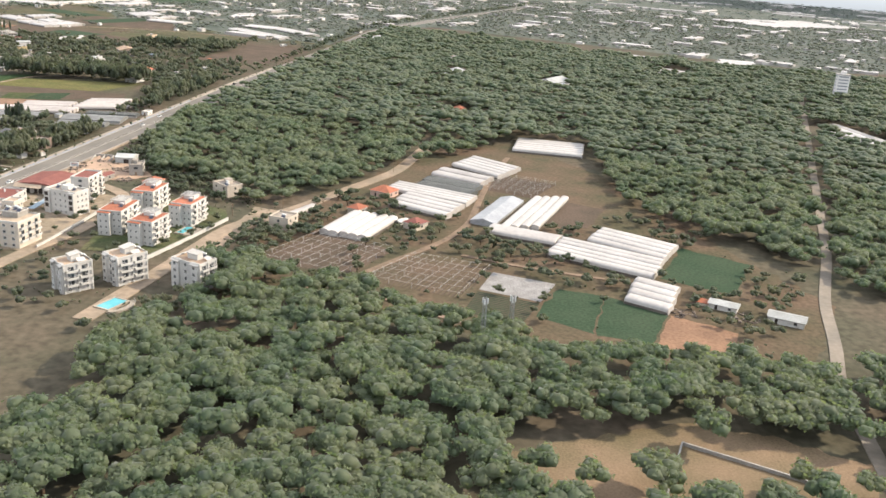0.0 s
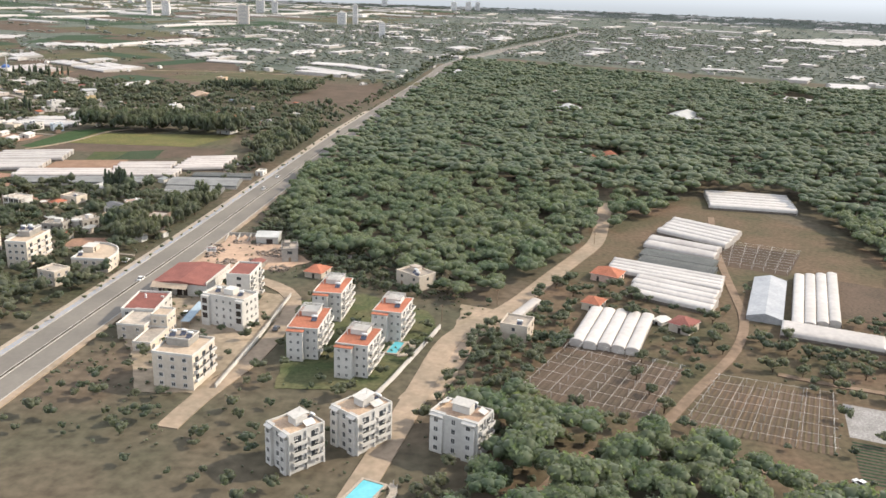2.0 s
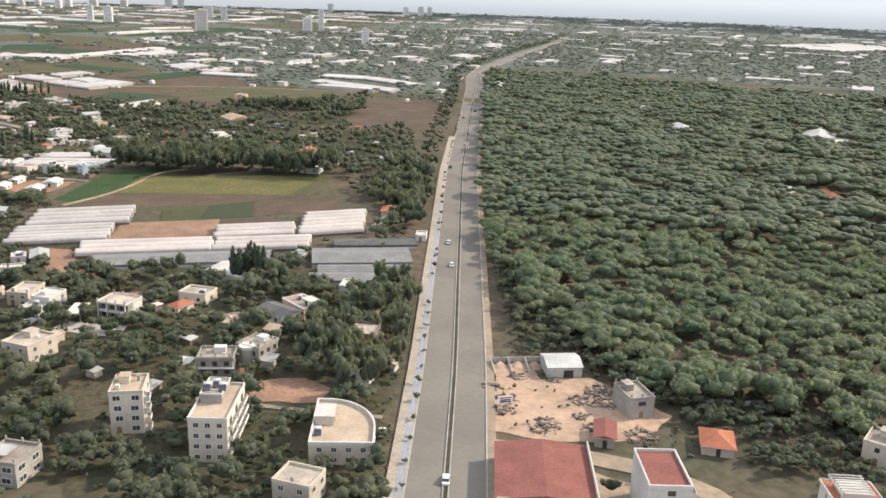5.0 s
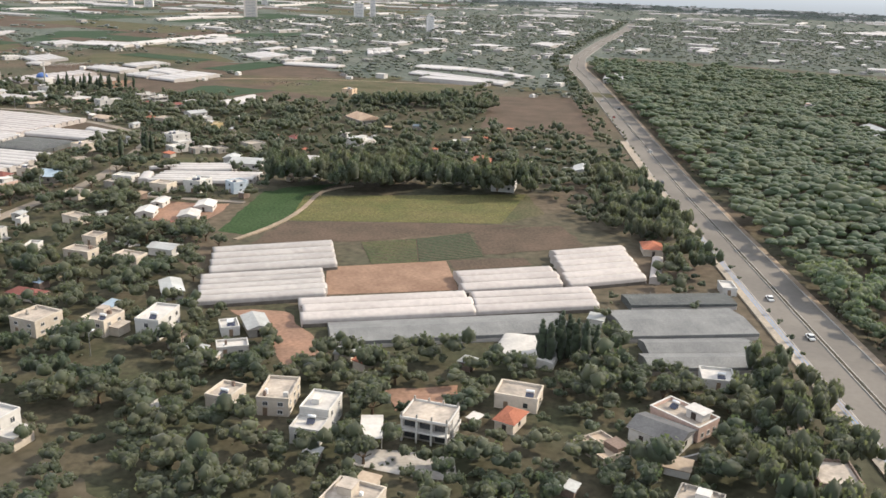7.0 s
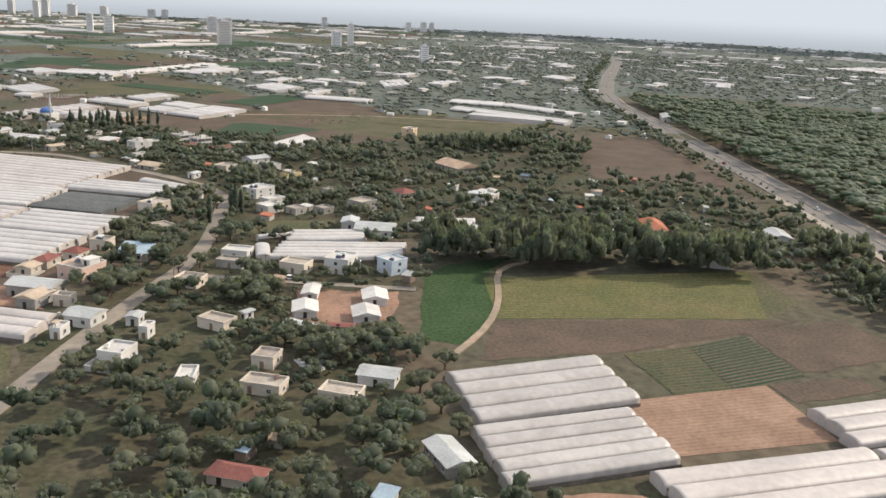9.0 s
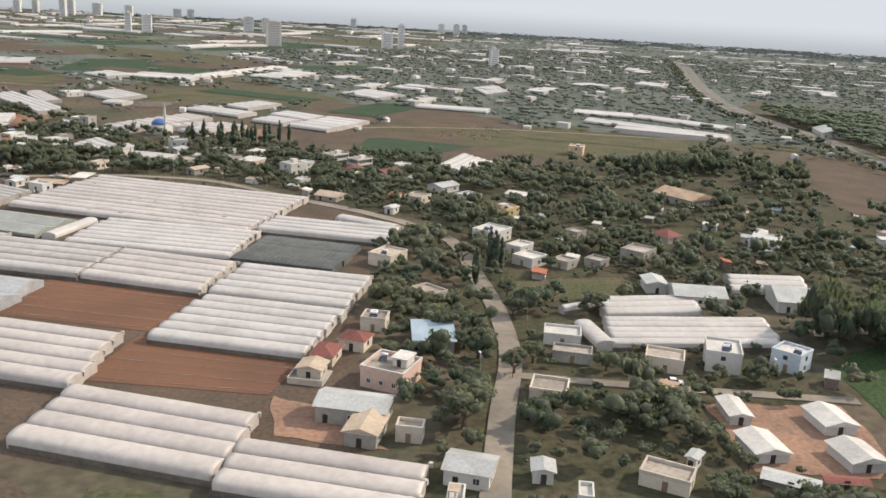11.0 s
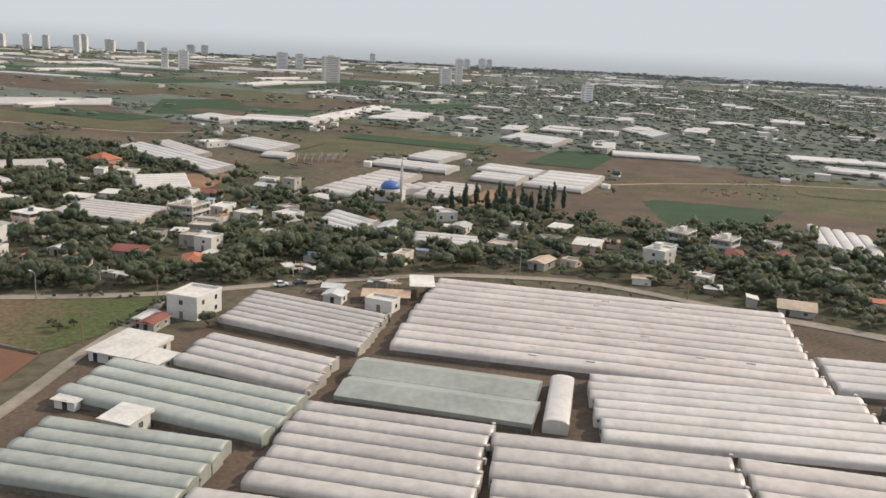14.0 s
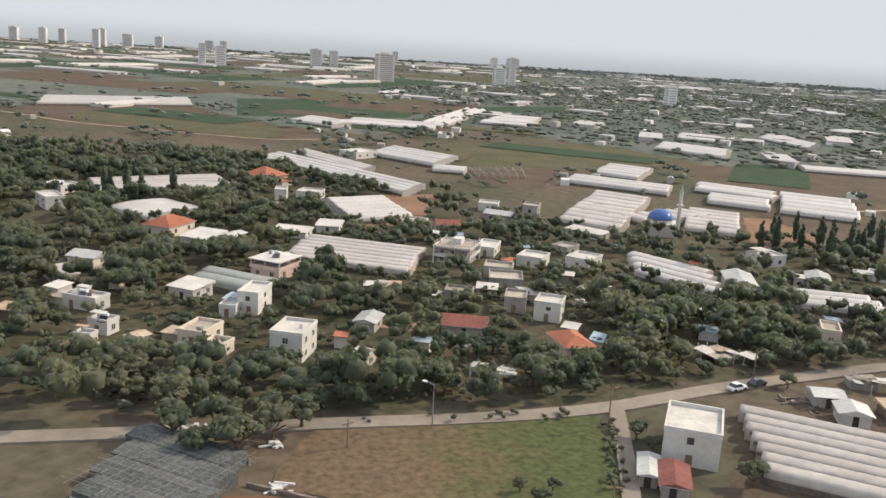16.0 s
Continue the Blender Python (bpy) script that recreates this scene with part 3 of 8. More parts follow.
def greenhouse(x, y, heading, length, width, bays, cover, skew=0.0):
    """skew: how far the last bay is pushed along its length against the first."""
    keep_clear(x, y, heading, length + abs(skew) * 0.6, width, 0.8)
    material, label = COVER[cover]
    kinds = {1: "single span", 2: "two spans", 3: "three spans", 4: "four spans"}
    ob = thing("greenhouse", x, y, heading, label + (" with " + kinds[bays] if bays in kinds and bays > 1 else ""), "greenhouse", group="plastic greenhouses")
    w = width / bays
    data = [mesh("tunnel", tunnel_mesh(length - 0.3, w * (0.985 if bays == 1 or cover in ("greygable", "torn", "net", "greygreen") else 0.91 if cover in ("grey", "green") else 0.95), cover, False), material, smooth=False) for _ in range(min(bays, 2))]
    if cover not in ("greygable", "torn", "net", "greygreen"):
        for me in data:
            me.polygons.foreach_set("use_smooth", [len(p.vertices) == 4 for p in me.polygons])
    for k in range(bays):
        dx = (rnd.uniform(-0.3, 0.3) if bays > 2 else 0.0) + skew * ((k + 0.5) / bays - 0.5)
        part("tunnel", data[k % len(data)], material, ob, at=pose(dx, (k + 0.5) * w - width / 2, rnd.uniform(-0.05, 0.05)))
    # Gutters between bays, coloured dark for the shadow in the gaps.
    for k in range(1, bays):
        yk = k * w - width / 2
        part("gutter", box(-length / 2 + 0.2, yk - 0.1, 0.75, length / 2 - 0.2, yk + 0.1, 1.02), "film_edge", ob, at=pose(skew * (k / bays - 0.5), 0, 0))
    for side in (-1, 1):
        if length > 6 and cover not in ("tarp",):
            yk = side * (width / 2 + 0.02)
            # Side curtains, in the shade-dark edge colour unless they are white sheets.
            part("side_curtain", box(-length / 2 + 0.2, min(yk, yk + side * 0.04), 0.0, length / 2 - 0.2, max(yk, yk + side * 0.04), 0.62), "white_film" if cover in ("net", "torn") else "film_edge", ob, "white side sheet" if cover in ("net", "torn") else "rolled side curtain darkened as by shade", at=pose(side * skew * (0.5 - 0.5 / bays), 0, 0))
    if cover in ("white", "pink", "grey") and bays >= 3 and x < -290 and y < 520:
        # Knotted ends of the film, where it is tied down over each hoop.
        knot = mesh("tied_film_end", box(-0.2, -0.22, 0.95, 0.2, 0.22, 1.5), material)
        for k in range(bays + 1):
            part("tied_film_end", knot, material, ob, at=pose(length / 2 - 0.05 + skew * (k / bays - 0.5), k * w - width / 2, rnd.uniform(-0.1, 0.1), 0, 0, rnd.uniform(-20, 20)))
    if bays >= 9:
        # Open roof vents, a few on every second bay.
        vent = mesh("roof_vent", box(-0.55, -0.2, 1.6, 0.55, 0.2, 1.78), "white_roof")
        for k in range(18):
            bay = rnd.randrange(bays)
            part("roof_vent", vent, "tank", ob, at=pose(rnd.uniform(-0.42, 0.42) * length + skew * ((bay + 0.5) / bays - 0.5), (bay + 0.5) * w - width / 2, 0))
    if cover == "net":
        # The grid of wires over the net.
        wires = [beam((-length / 2, -width / 2 + k * 0.75, 1.44), (length / 2, -width / 2 + k * 0.75, 1.44), 0.014) for k in range(1, int(width / 0.75))]
        wires += [beam((-length / 2 + k * 1.1, -width / 2, 1.44), (-length / 2 + k * 1.1, width / 2, 1.44), 0.014) for k in range(1, int(length / 1.1))]
        tagged(part("wire_grid", join(*wires), "cloth", ob, "grid of thin grey wires"), kind="stuff")
    return ob


# ---- buildings ----
# style: wall, roof kind, roof material, label, category, extras
STYLE = {
    "white": ("white_wall", "flat", "white_roof", "white plastered house with flat white roof", "house", "tank stair"),
    "maroonflat": ("white_wall", "flat", "maroon_roof", "white apartment block with dark red roof", "apartment block", "balcony"),
    "sheetroof": ("white_wall", "mono", "white_roof", "low white shed under a nearly flat pale sheet roof", "shed", "door"),
    "maroonlow": ("white_wall", "flat", "maroon_roof", "low white building with a dark red roof behind white parapets", "building", ""),
    "darktin": ("white_wall", "gable", "dark_sheet", "low white house under dark grey sheet roofs", "house", "door"),
    "flat": ("cream_wall", "flat", "flat_roof", "cream plastered house with dusty flat roof", "house", "tank stair"),
    "flattank": ("cream_wall", "flat", "tan_roof", "cream apartment house with tanks on the roof", "apartment block", "tank stair balcony"),
    "tinshed": ("grey_wall", "gable", "tin_roof", "grey shed with corrugated tin roof", "shed", "door"),
    "tin": ("white_wall", "gable", "tin_roof", "pale house under a grey tin roof", "house", "door"),
    "concrete": ("grey_wall", "flat", "flat_roof", "raw concrete house with roof columns", "house", "columns stair"),
    "prefab": ("white_wall", "gable", "white_roof", "small white prefabricated house with low gable roof", "house", "door"),
    "blue": ("blue_wall", "flat", "white_roof", "pale blue house with white parapet roof", "house", "tank stair"),
    "tanshed": ("grey_wall", "gable", "tan_roof", "shed with pale tan sheet roof", "shed", "door"),
    "bluetin": ("grey_wall", "mono", "blue_roof", "shed with light blue tin roof", "shed", "door"),
    "brick": ("brick_wall", "flat", "flat_roof", "unplastered block house with flat roof", "house", "door"),
    "lowwhite": ("white_wall", "flat", "white_roof", "low white house with a cluttered pale flat roof", "house", ""),
    "lowgrey": ("grey_wall", "flat", "flat_roof", "low raw concrete house with a cluttered flat roof", "house", ""),
    "lowsand": ("cream_wall", "flat", "flat_roof", "low sand coloured house with a dusty flat roof", "house", ""),
    "rustflat": ("brick_wall", "mono", "rust_roof", "low block shed under patched rusty sheets", "shed", "door"),
    "redveranda": ("pink_wall", "mono", "white_roof", "low reddish house under a wide white sheet roof", "house", "door"),
    "redpink": ("pink_wall", "hip", "red_roof", "low pink house with a wide red tiled roof", "house", "door"),
    "longshed": ("grey_wall", "gable", "rust_roof", "long barn with rust coloured sheet roof", "barn", "door"),
    "orangehouse": ("orange_wall", "flat", "white_roof", "apricot house with pale flat roof", "house", "tank stair"),
    "yellow": ("yellow_wall", "flat", "flat_roof", "yellow plastered house with flat roof", "house", "tank"),
    "redroof": ("cream_wall", "hip", "red_roof", "small house with red tiled hip roof", "house", "door"),
    "redshed": ("grey_wall", "gable", "maroon_roof", "low shed with faded red sheet roof", "shed", "door"),
    "maroon": ("cream_wall", "hip", "maroon_roof", "low house with dark red roof", "house", "door"),
    "tan": ("cream_wall", "gable", "tan_roof", "low house under a tan sheet roof", "house", "door"),
}
WINDOW = {}


def window_data(w, h):
    key = (round(w, 1), round(h, 1))
    if key not in WINDOW:
        t = 0.06
        frame_geo = join(box(-w / 2, -0.05, 0, -w / 2 + t, 0.03, h), box(w / 2 - t, -0.05, 0, w / 2, 0.03, h), box(-w / 2 + t, -0.05, h - t, w / 2 - t, 0.03, h),
                         box(-w / 2 - 0.05, -0.09, -0.05, w / 2 + 0.05, 0.03, 0.02), box(-0.025, -0.04, 0.02, 0.025, 0.02, h - t))
        WINDOW[key] = (mesh("window", frame_geo, "frame"), mesh("pane", box(-w / 2 + t, -0.02, 0.02, w / 2 - t, 0.02, h - t), "glass"))
    return WINDOW[key]


HOUSE_SPOTS = []


def top_of(h):
    return h + 0.06


def building(x, y, heading, w, d, storeys, style, plain=False):
    wall, roof_kind, roof_mat, label, category, extras = STYLE[style]
    keep_clear(x + 0.3, y - 0.9, heading, w, d, 1.3)
    HOUSE_SPOTS.append((x, y))
    ob = thing(category.replace(" ", "_"), x, y, heading, label, category, group="village buildings")
    h = 1.5 * storeys
    hx, hy = w / 2, d / 2
    far = y - (-x) * 0.98 > 105      # well away from the flight line
    part("wall", box(-hx, -hy, 0, hx, hy, h), wall, ob)
    if roof_kind == "flat":
        part("roof", box(-hx + 0.13, -hy + 0.13, h, hx - 0.13, hy - 0.13, h + 0.06), roof_mat, ob)
        t, p = 0.14, 0.42
        part("parapet", join(box(-hx - 0.05, -hy - 0.05, h, hx + 0.05, -hy + t, h + p), box(-hx - 0.05, hy - t, h, hx + 0.05, hy + 0.05, h + p),
                             box(-hx - 0.05, -hy + t, h, -hx + t, hy - t, h + p), box(hx - t, -hy + t, h, hx + 0.05, hy - t, h + p)), wall, ob)
    else:
        rise = {"gable": 0.16, "mono": 0.08}.get(roof_kind, 0.26) * min(w, d)
        e = 0.3
        a, b = (hx + e, hy + e)
        z0, z1 = h, h + rise
        if roof_kind == "mono":
            v = [(-a, -b, z0), (a, -b, z0), (a, b, z0), (-a, b, z0), (-a, b, z1), (a, b, z1)]
            f = [(0, 1, 5, 4), (2, 3, 4, 5), (1, 2, 5), (3, 0, 4), (3, 2, 1, 0)]
        elif roof_kind == "gable":
            if w > d:
                v = [(-a, -b, z0), (a, -b, z0), (a, b, z0), (-a, b, z0), (-a, 0, z1), (a, 0, z1)]
                f = [(0, 1, 5, 4), (2, 3, 4, 5), (1, 2, 5), (3, 0, 4), (3, 2, 1, 0)]
            else:
                v = [(-a, -b, z0), (a, -b, z0), (a, b, z0), (-a, b, z0), (0, -b, z1), (0, b, z1)]
                f = [(1, 2, 5, 4), (3, 0, 4, 5), (0, 1, 4), (2, 3, 5), (3, 2, 1, 0)]
        else:
            k = abs(a - b)
            r = ((-k, 0, z1), (k, 0, z1)) if a > b else ((0, -k, z1), (0, k, z1))
            v = [(-a, -b, z0), (a, -b, z0), (a, b, z0), (-a, b, z0), *r]
            f = [(0, 1, 5, 4), (2, 3, 4, 5), (1, 2, 5), (3, 0, 4), (3, 2, 1, 0)] if a > b else [(1, 2, 5, 4), (3, 0, 4, 5), (0, 1, 4), (2, 3, 5), (3, 2, 1, 0)]
        v = [(px, py, pz + 0.06) for px, py, pz in v]
        part("roof", (v, f), roof_mat, ob)
        part("eave", box(-a, -b, z0 + 0.005, a, b, z0 + 0.055), "frame", ob)
    # Windows and doors on the walls that face the flight line, and on the sunny side.
    floors = max(1, int(round(storeys)))
    fh = h / floors
    win_h = min(0.8, fh * 0.5)
    sides = [(w, pose(0, -hy, 0)), (d, pose(hx, 0, 0, 0, 0, 90))] + ([] if far else [(d, pose(-hx, 0, 0, 0, 0, -90))])
    for s, (span, m) in enumerate(sides):
        n = max(1, int(span / (2.1 if not far else 2.8)))
        for fl in range(floors):
            for k in range(n):
                px = (k + 0.5) / n * span - span / 2 + rnd.uniform(-0.15, 0.15)
                if fl == 0 and k == 0 and s == 0:
                    part("door", box(px - 0.3, -hy - 0.03, 0.02, px + 0.3, -hy + 0.02, 1.15), "wood" if "door" not in extras else "dark", ob)
                    continue
                if "balcony" in extras and s == 1 and k % 2 == 0:
                    bal = part("balcony", box(px - 0.85, -0.75, fl * fh + 0.02, px + 0.85, 0.0, fl * fh + 0.16), "white_wall", ob, at=m)
                    part("railing", join(box(px - 0.85, -0.75, fl * fh + 0.16, px + 0.85, -0.69, fl * fh + 0.6), box(px - 0.85, -0.69, fl * fh + 0.16, px - 0.79, 0, fl * fh + 0.6),
                                         box(px + 0.79, -0.69, fl * fh + 0.16, px + 0.85, 0, fl * fh + 0.6)), "white_wall", bal)
                wf, wp = window_data(1.3 if "columns" in extras else 1.05 if "balcony" in extras else 0.75, win_h)
                if far:
                    part("window", wp, "glass", ob, at=m @ pose(px, 0, fl * fh + fh * 0.34))
                    continue
                win = part("window", wf, "frame", ob, at=m @ pose(px, 0, fl * fh + fh * 0.34))
                part("pane", wp, "glass", win)
    top = h + 0.06
    if w > 3.2 and category == "house" and storeys < 2.5 and style != "prefab" and not plain and rnd.random() < 0.4:
        # A lower wing on one side, under its own slab.
        aw, ad, ah = w * rnd.uniform(0.35, 0.6), d * rnd.uniform(0.45, 0.8), min(h * 0.62, 1.7)
        ax = rnd.choice((-1, 1)) * (hx + aw / 2 - 0.01)
        wing = part("wing", box(ax - aw / 2, -ad / 2, 0, ax + aw / 2, ad / 2, ah), rnd.choice((wall, "grey_wall", "cream_wall")), ob)
        part("wing_roof", box(ax - aw / 2 - 0.15, -ad / 2 - 0.15, ah, ax + aw / 2 + 0.15, ad / 2 + 0.15, ah + 0.1), rnd.choice((roof_mat, "flat_roof", "tin_roof", "red_roof" if storeys < 2 else "flat_roof")), wing)
    if category == "house" and roof_kind == "flat" and not plain and rnd.random() < 0.35:
        # A sheet canopy over part of the roof terrace.
        part("terrace_canopy", box(-hx * 0.9, -hy * 0.85, top_of(h) + 0.95, hx * rnd.uniform(0.0, 0.6), hy * 0.1, top_of(h) + 1.03), rnd.choice(("tin_roof", "white_roof", "rust_roof", "tan_roof")), ob)
        part("canopy_post", box(-hx * 0.85, -hy * 0.8, top_of(h), -hx * 0.85 + 0.1, -hy * 0.8 + 0.1, top_of(h) + 0.95), "steel", ob)
        part("canopy_post", box(-hx * 0.1, -hy * 0.8, top_of(h), -hx * 0.1 + 0.1, -hy * 0.8 + 0.1, top_of(h) + 0.95), "steel", ob)
    if roof_kind == "flat" and not far and w > 3:
        # Crates, chimneys and a dish left on the roof.
        for _ in range(rnd.randrange(1, 4)):
            cx, cy, cs = rnd.uniform(-0.75, 0.75) * hx, rnd.uniform(-0.75, 0.75) * hy, rnd.uniform(0.12, 0.3)
            part("roof_box", box(cx - cs, cy - cs * 0.8, top, cx + cs, cy + cs * 0.8, top + rnd.uniform(0.25, 0.8)), rnd.choice(("grey_wall", "white_wall", "brick_wall", "tank")), ob)
    if category == "house" and not far and style != "prefab" and not plain and rnd.random() < 0.25:
        # A paved yard with a low wall on the street side.
        yw, yd = hx * rnd.uniform(1.15, 1.5), hy + rnd.uniform(1.0, 2.0)
        yard = part("yard", box(-yw, -yd, 0.0, yw, hy, 0.3), rnd.choice(("paving", "kerb", "paving")), ob, "pale paved yard")
        part("yard_wall", join(box(-yw, -yd - 0.12, 0, yw, -yd, 0.85), box(-yw - 0.12, -yd, 0, -yw, hy, 0.85)), rnd.choice(("white_wall", "grey_wall", "cream_wall")), yard)
    if "stair" in extras and w > 3 and rnd.random() < 0.3:
        sx, sy = hx * 0.4, hy * 0.45
        st = part("stair_tower", box(-sx / 1.3 - hx * 0.3, sy * 0.2, top, sx / 2 - hx * 0.2, sy * 0.2 + d * 0.3, top + 0.95), wall, ob)
        part("stair_roof", box(-sx / 1.3 - hx * 0.3 - 0.12, sy * 0.2 - 0.12, top + 0.95, sx / 2 - hx * 0.2 + 0.12, sy * 0.2 + d * 0.3 + 0.12, top + 1.06), roof_mat if roof_mat != "red_roof" else "white_roof", st)
    if "tank" in extras and w > 2.5:
        for k in range(rnd.choice((0, 1, 1, 2))):
            tx, ty = rnd.uniform(-0.1, 0.6) * hx, (-0.65 + 0.42 * k) * hy
            stand = part("solar_heater", box(tx - 0.45, ty + 0.2, top, tx + 0.45, ty + 0.32, top + 0.66), "steel", ob, "roof solar water heater with white tank")
            part("panel", ([(tx - 0.55, ty - 0.5, top + 0.12), (tx + 0.55, ty - 0.5, top + 0.12), (tx + 0.55, ty + 0.2, top + 0.62), (tx - 0.55, ty + 0.2, top + 0.62),
                            (tx - 0.55, ty - 0.5, top + 0.06), (tx + 0.55, ty - 0.5, top + 0.06), (tx + 0.55, ty + 0.2, top + 0.56), (tx - 0.55, ty + 0.2, top + 0.56)],
                           [(0, 1, 2, 3), (7, 6, 5, 4), (0, 4, 5, 1), (1, 5, 6, 2), (2, 6, 7, 3), (3, 7, 4, 0)]), "solar", stand)
            tv, tf = tube(0, 0, -0.55, 0.55, 0.2, 0.2, 8)
            part("tank", ([(tx + z, ty + 0.3 + px, top + 0.85 + py) for px, py, z in tv], tf), "tank", stand)
    if "columns" in extras:
        for px in (-hx + 0.2, 0, hx - 0.2):
            for py in (-hy + 0.2, hy - 0.2):
                part("column", box(px - 0.1, py - 0.1, top, px + 0.1, py + 0.1, top + 0.9), "grey_wall", ob)
    return ob


# Houses of a shape of their own.
def wall_windows(ob, m, span, floors, fh, n, ww=0.75, wh=0.75, z0=0.0, skip=()):
    """Framed windows in even rows on one wall."""
    frame_mesh, pane_mesh = window_data(ww, wh)
    for fl in range(floors):
        for k in range(n):
            if (fl, k) not in skip:
                win = part("window", frame_mesh, "frame", ob, at=m @ pose((k + 0.5) / n * span - span / 2, 0, z0 + fl * fh + fh * 0.32))
                part("pane", pane_mesh, "glass", win)


def rim(w, d, h, t, up, x=0.0, y=0.0):
    """A low parapet round a rectangle."""
    a, b = w / 2, d / 2
    return join(box(x - a, y - b, h, x + a, y - b + t, h + up), box(x - a, y + b - t, h, x + a, y + b, h + up), box(x - a, y - b + t, h, x - a + t, y + b - t, h + up), box(x + a - t, y - b + t, h, x + a, y + b - t, h + up))


def heater(ob, x, y, z):
    """A roof solar water heater: stand, tilted panel and white tank."""
    stand = part("solar_heater", box(x - 0.42, y + 0.2, z, x + 0.42, y + 0.26, z + 0.7), "steel", ob, "roof solar water heater with white tank")
    v, f = box(-0.5, -0.4, 0, 0.5, 0.4, 0.05)
    part("panel", (v, f), "solar", stand, at=pose(x, y - 0.2, z + 0.33, 32))
    tv, tf = tube(0, 0, -0.5, 0.5, 0.19, 0.19, 10)
    part("tank", ([(px, py, pz) for px, py, pz in tv], tf), "tank", stand, at=pose(x, y + 0.25, z + 0.86, 0, 90), smooth=True)


def balconies(ob, m, span, floors, fh, n, deep=0.75, first=1):
    """Stacked balconies with parapet railings along one wall."""
    wide = span / n * 0.84
    slab = mesh("balcony", box(-wide / 2, -deep, -0.07, wide / 2, 0.0, 0.07), "white_wall")
    rail = mesh("railing", join(box(-wide / 2, -deep, 0.07, wide / 2, -deep + 0.06, 0.46), box(-wide / 2, -deep + 0.06, 0.07, -wide / 2 + 0.06, 0, 0.46), box(wide / 2 - 0.06, -deep + 0.06, 0.07, wide / 2, 0, 0.46)), "white_wall")
    door = mesh("balcony_door", box(-0.55, -0.03, 0.08, 0.55, 0.02, 1.05), "glass")
    for fl in range(first, floors):
        for k in range(n):
            at = m @ pose((k + 0.5) / n * span - span / 2, 0, fl * fh)
            bal = part("balcony", slab, "white_wall", ob, at=at)
            part("railing", rail, "white_wall", bal)
            part("balcony_door", door, "glass", bal)


def estate_block(x, y, heading, w, d):
    """A white block with a red roof in two levels, a white stair house under a slatted pergola and stacked balconies."""
    keep_clear(x, y, heading, w, d, 1.4)
    HOUSE_SPOTS.append((x, y))
    ob = thing("apartment_block", x, y, heading, "white apartment block with orange red roof and stacked balconies", "apartment block", group="estate blocks")
    h, fh, hx, hy = 6.0, 1.5, w / 2, d / 2
    part("wall", box(-hx, -hy + 1.3, 0, hx, hy, h), "white_wall", ob)
    part("front_wing", box(-hx, -hy, 0, hx * 0.1, -hy + 1.3, h - 0.25), "white_wall", ob)
    part("roof", box(-hx - 0.1, -hy + 1.1, h, hx + 0.1, hy + 0.1, h + 0.09), "red_roof", ob, "orange red tiled roof")
    part("wing_roof", box(-hx - 0.1, -hy - 0.12, h - 0.25, hx * 0.1 + 0.12, -hy + 1.09, h - 0.15), "red_roof", ob, "orange red tiled roof")
    part("parapet", rim(w + 0.34, d - 0.9, h - 0.05, 0.13, 0.24, y=0.6), "white_wall", ob)
    tw, td, ty = w * 0.55, d * 0.3, hy * 0.5
    tower_house = part("stair_tower", box(-hx * 0.62, ty - td / 2, h + 0.09, -hx * 0.62 + tw, ty + td / 2, h + 0.95), "white_wall", ob)
    for k in range(8):
        yk = ty - td * 0.62 + td * 1.24 * k / 7
        part("pergola_bar", beam((-hx * 0.85, yk, h + 1.25), (hx * 0.55, yk, h + 1.25), 0.07), "white_wall", tower_house)
    for px in (-hx * 0.8, hx * 0.5):
        part("pergola_beam", beam((px, ty - td * 0.66, h + 1.13), (px, ty + td * 0.66, h + 1.13), 0.07), "white_wall", tower_house)
        for py in (ty - td * 0.6, ty + td * 0.6):
            part("pergola_post", box(px - 0.06, py - 0.06, h + 0.09, px + 0.06, py + 0.06, h + 1.08), "white_wall", tower_house)
    heater(ob, hx * 0.45, -hy * 0.15, h + 0.09)
    east = pose(hx, 0.65, 0, 0, 0, 90)
    balconies(ob, east, d - 1.6, 4, fh, 2)
    wall_windows(ob, east, d - 1.6, 4, fh, 3, 0.75, 0.7)
    wall_windows(ob, pose(-hx * 0.45, -hy, 0), hx, 4, fh, 2, 0.5, 0.6)
    wall_windows(ob, pose(hx * 0.55, -hy + 1.3, 0), hx * 0.9, 4, fh, 2, 0.5, 0.6)
    wall_windows(ob, pose(-hx, 0, 0, 0, 0, -90), d * 0.9, 4, fh, 3, 0.6, 0.65)


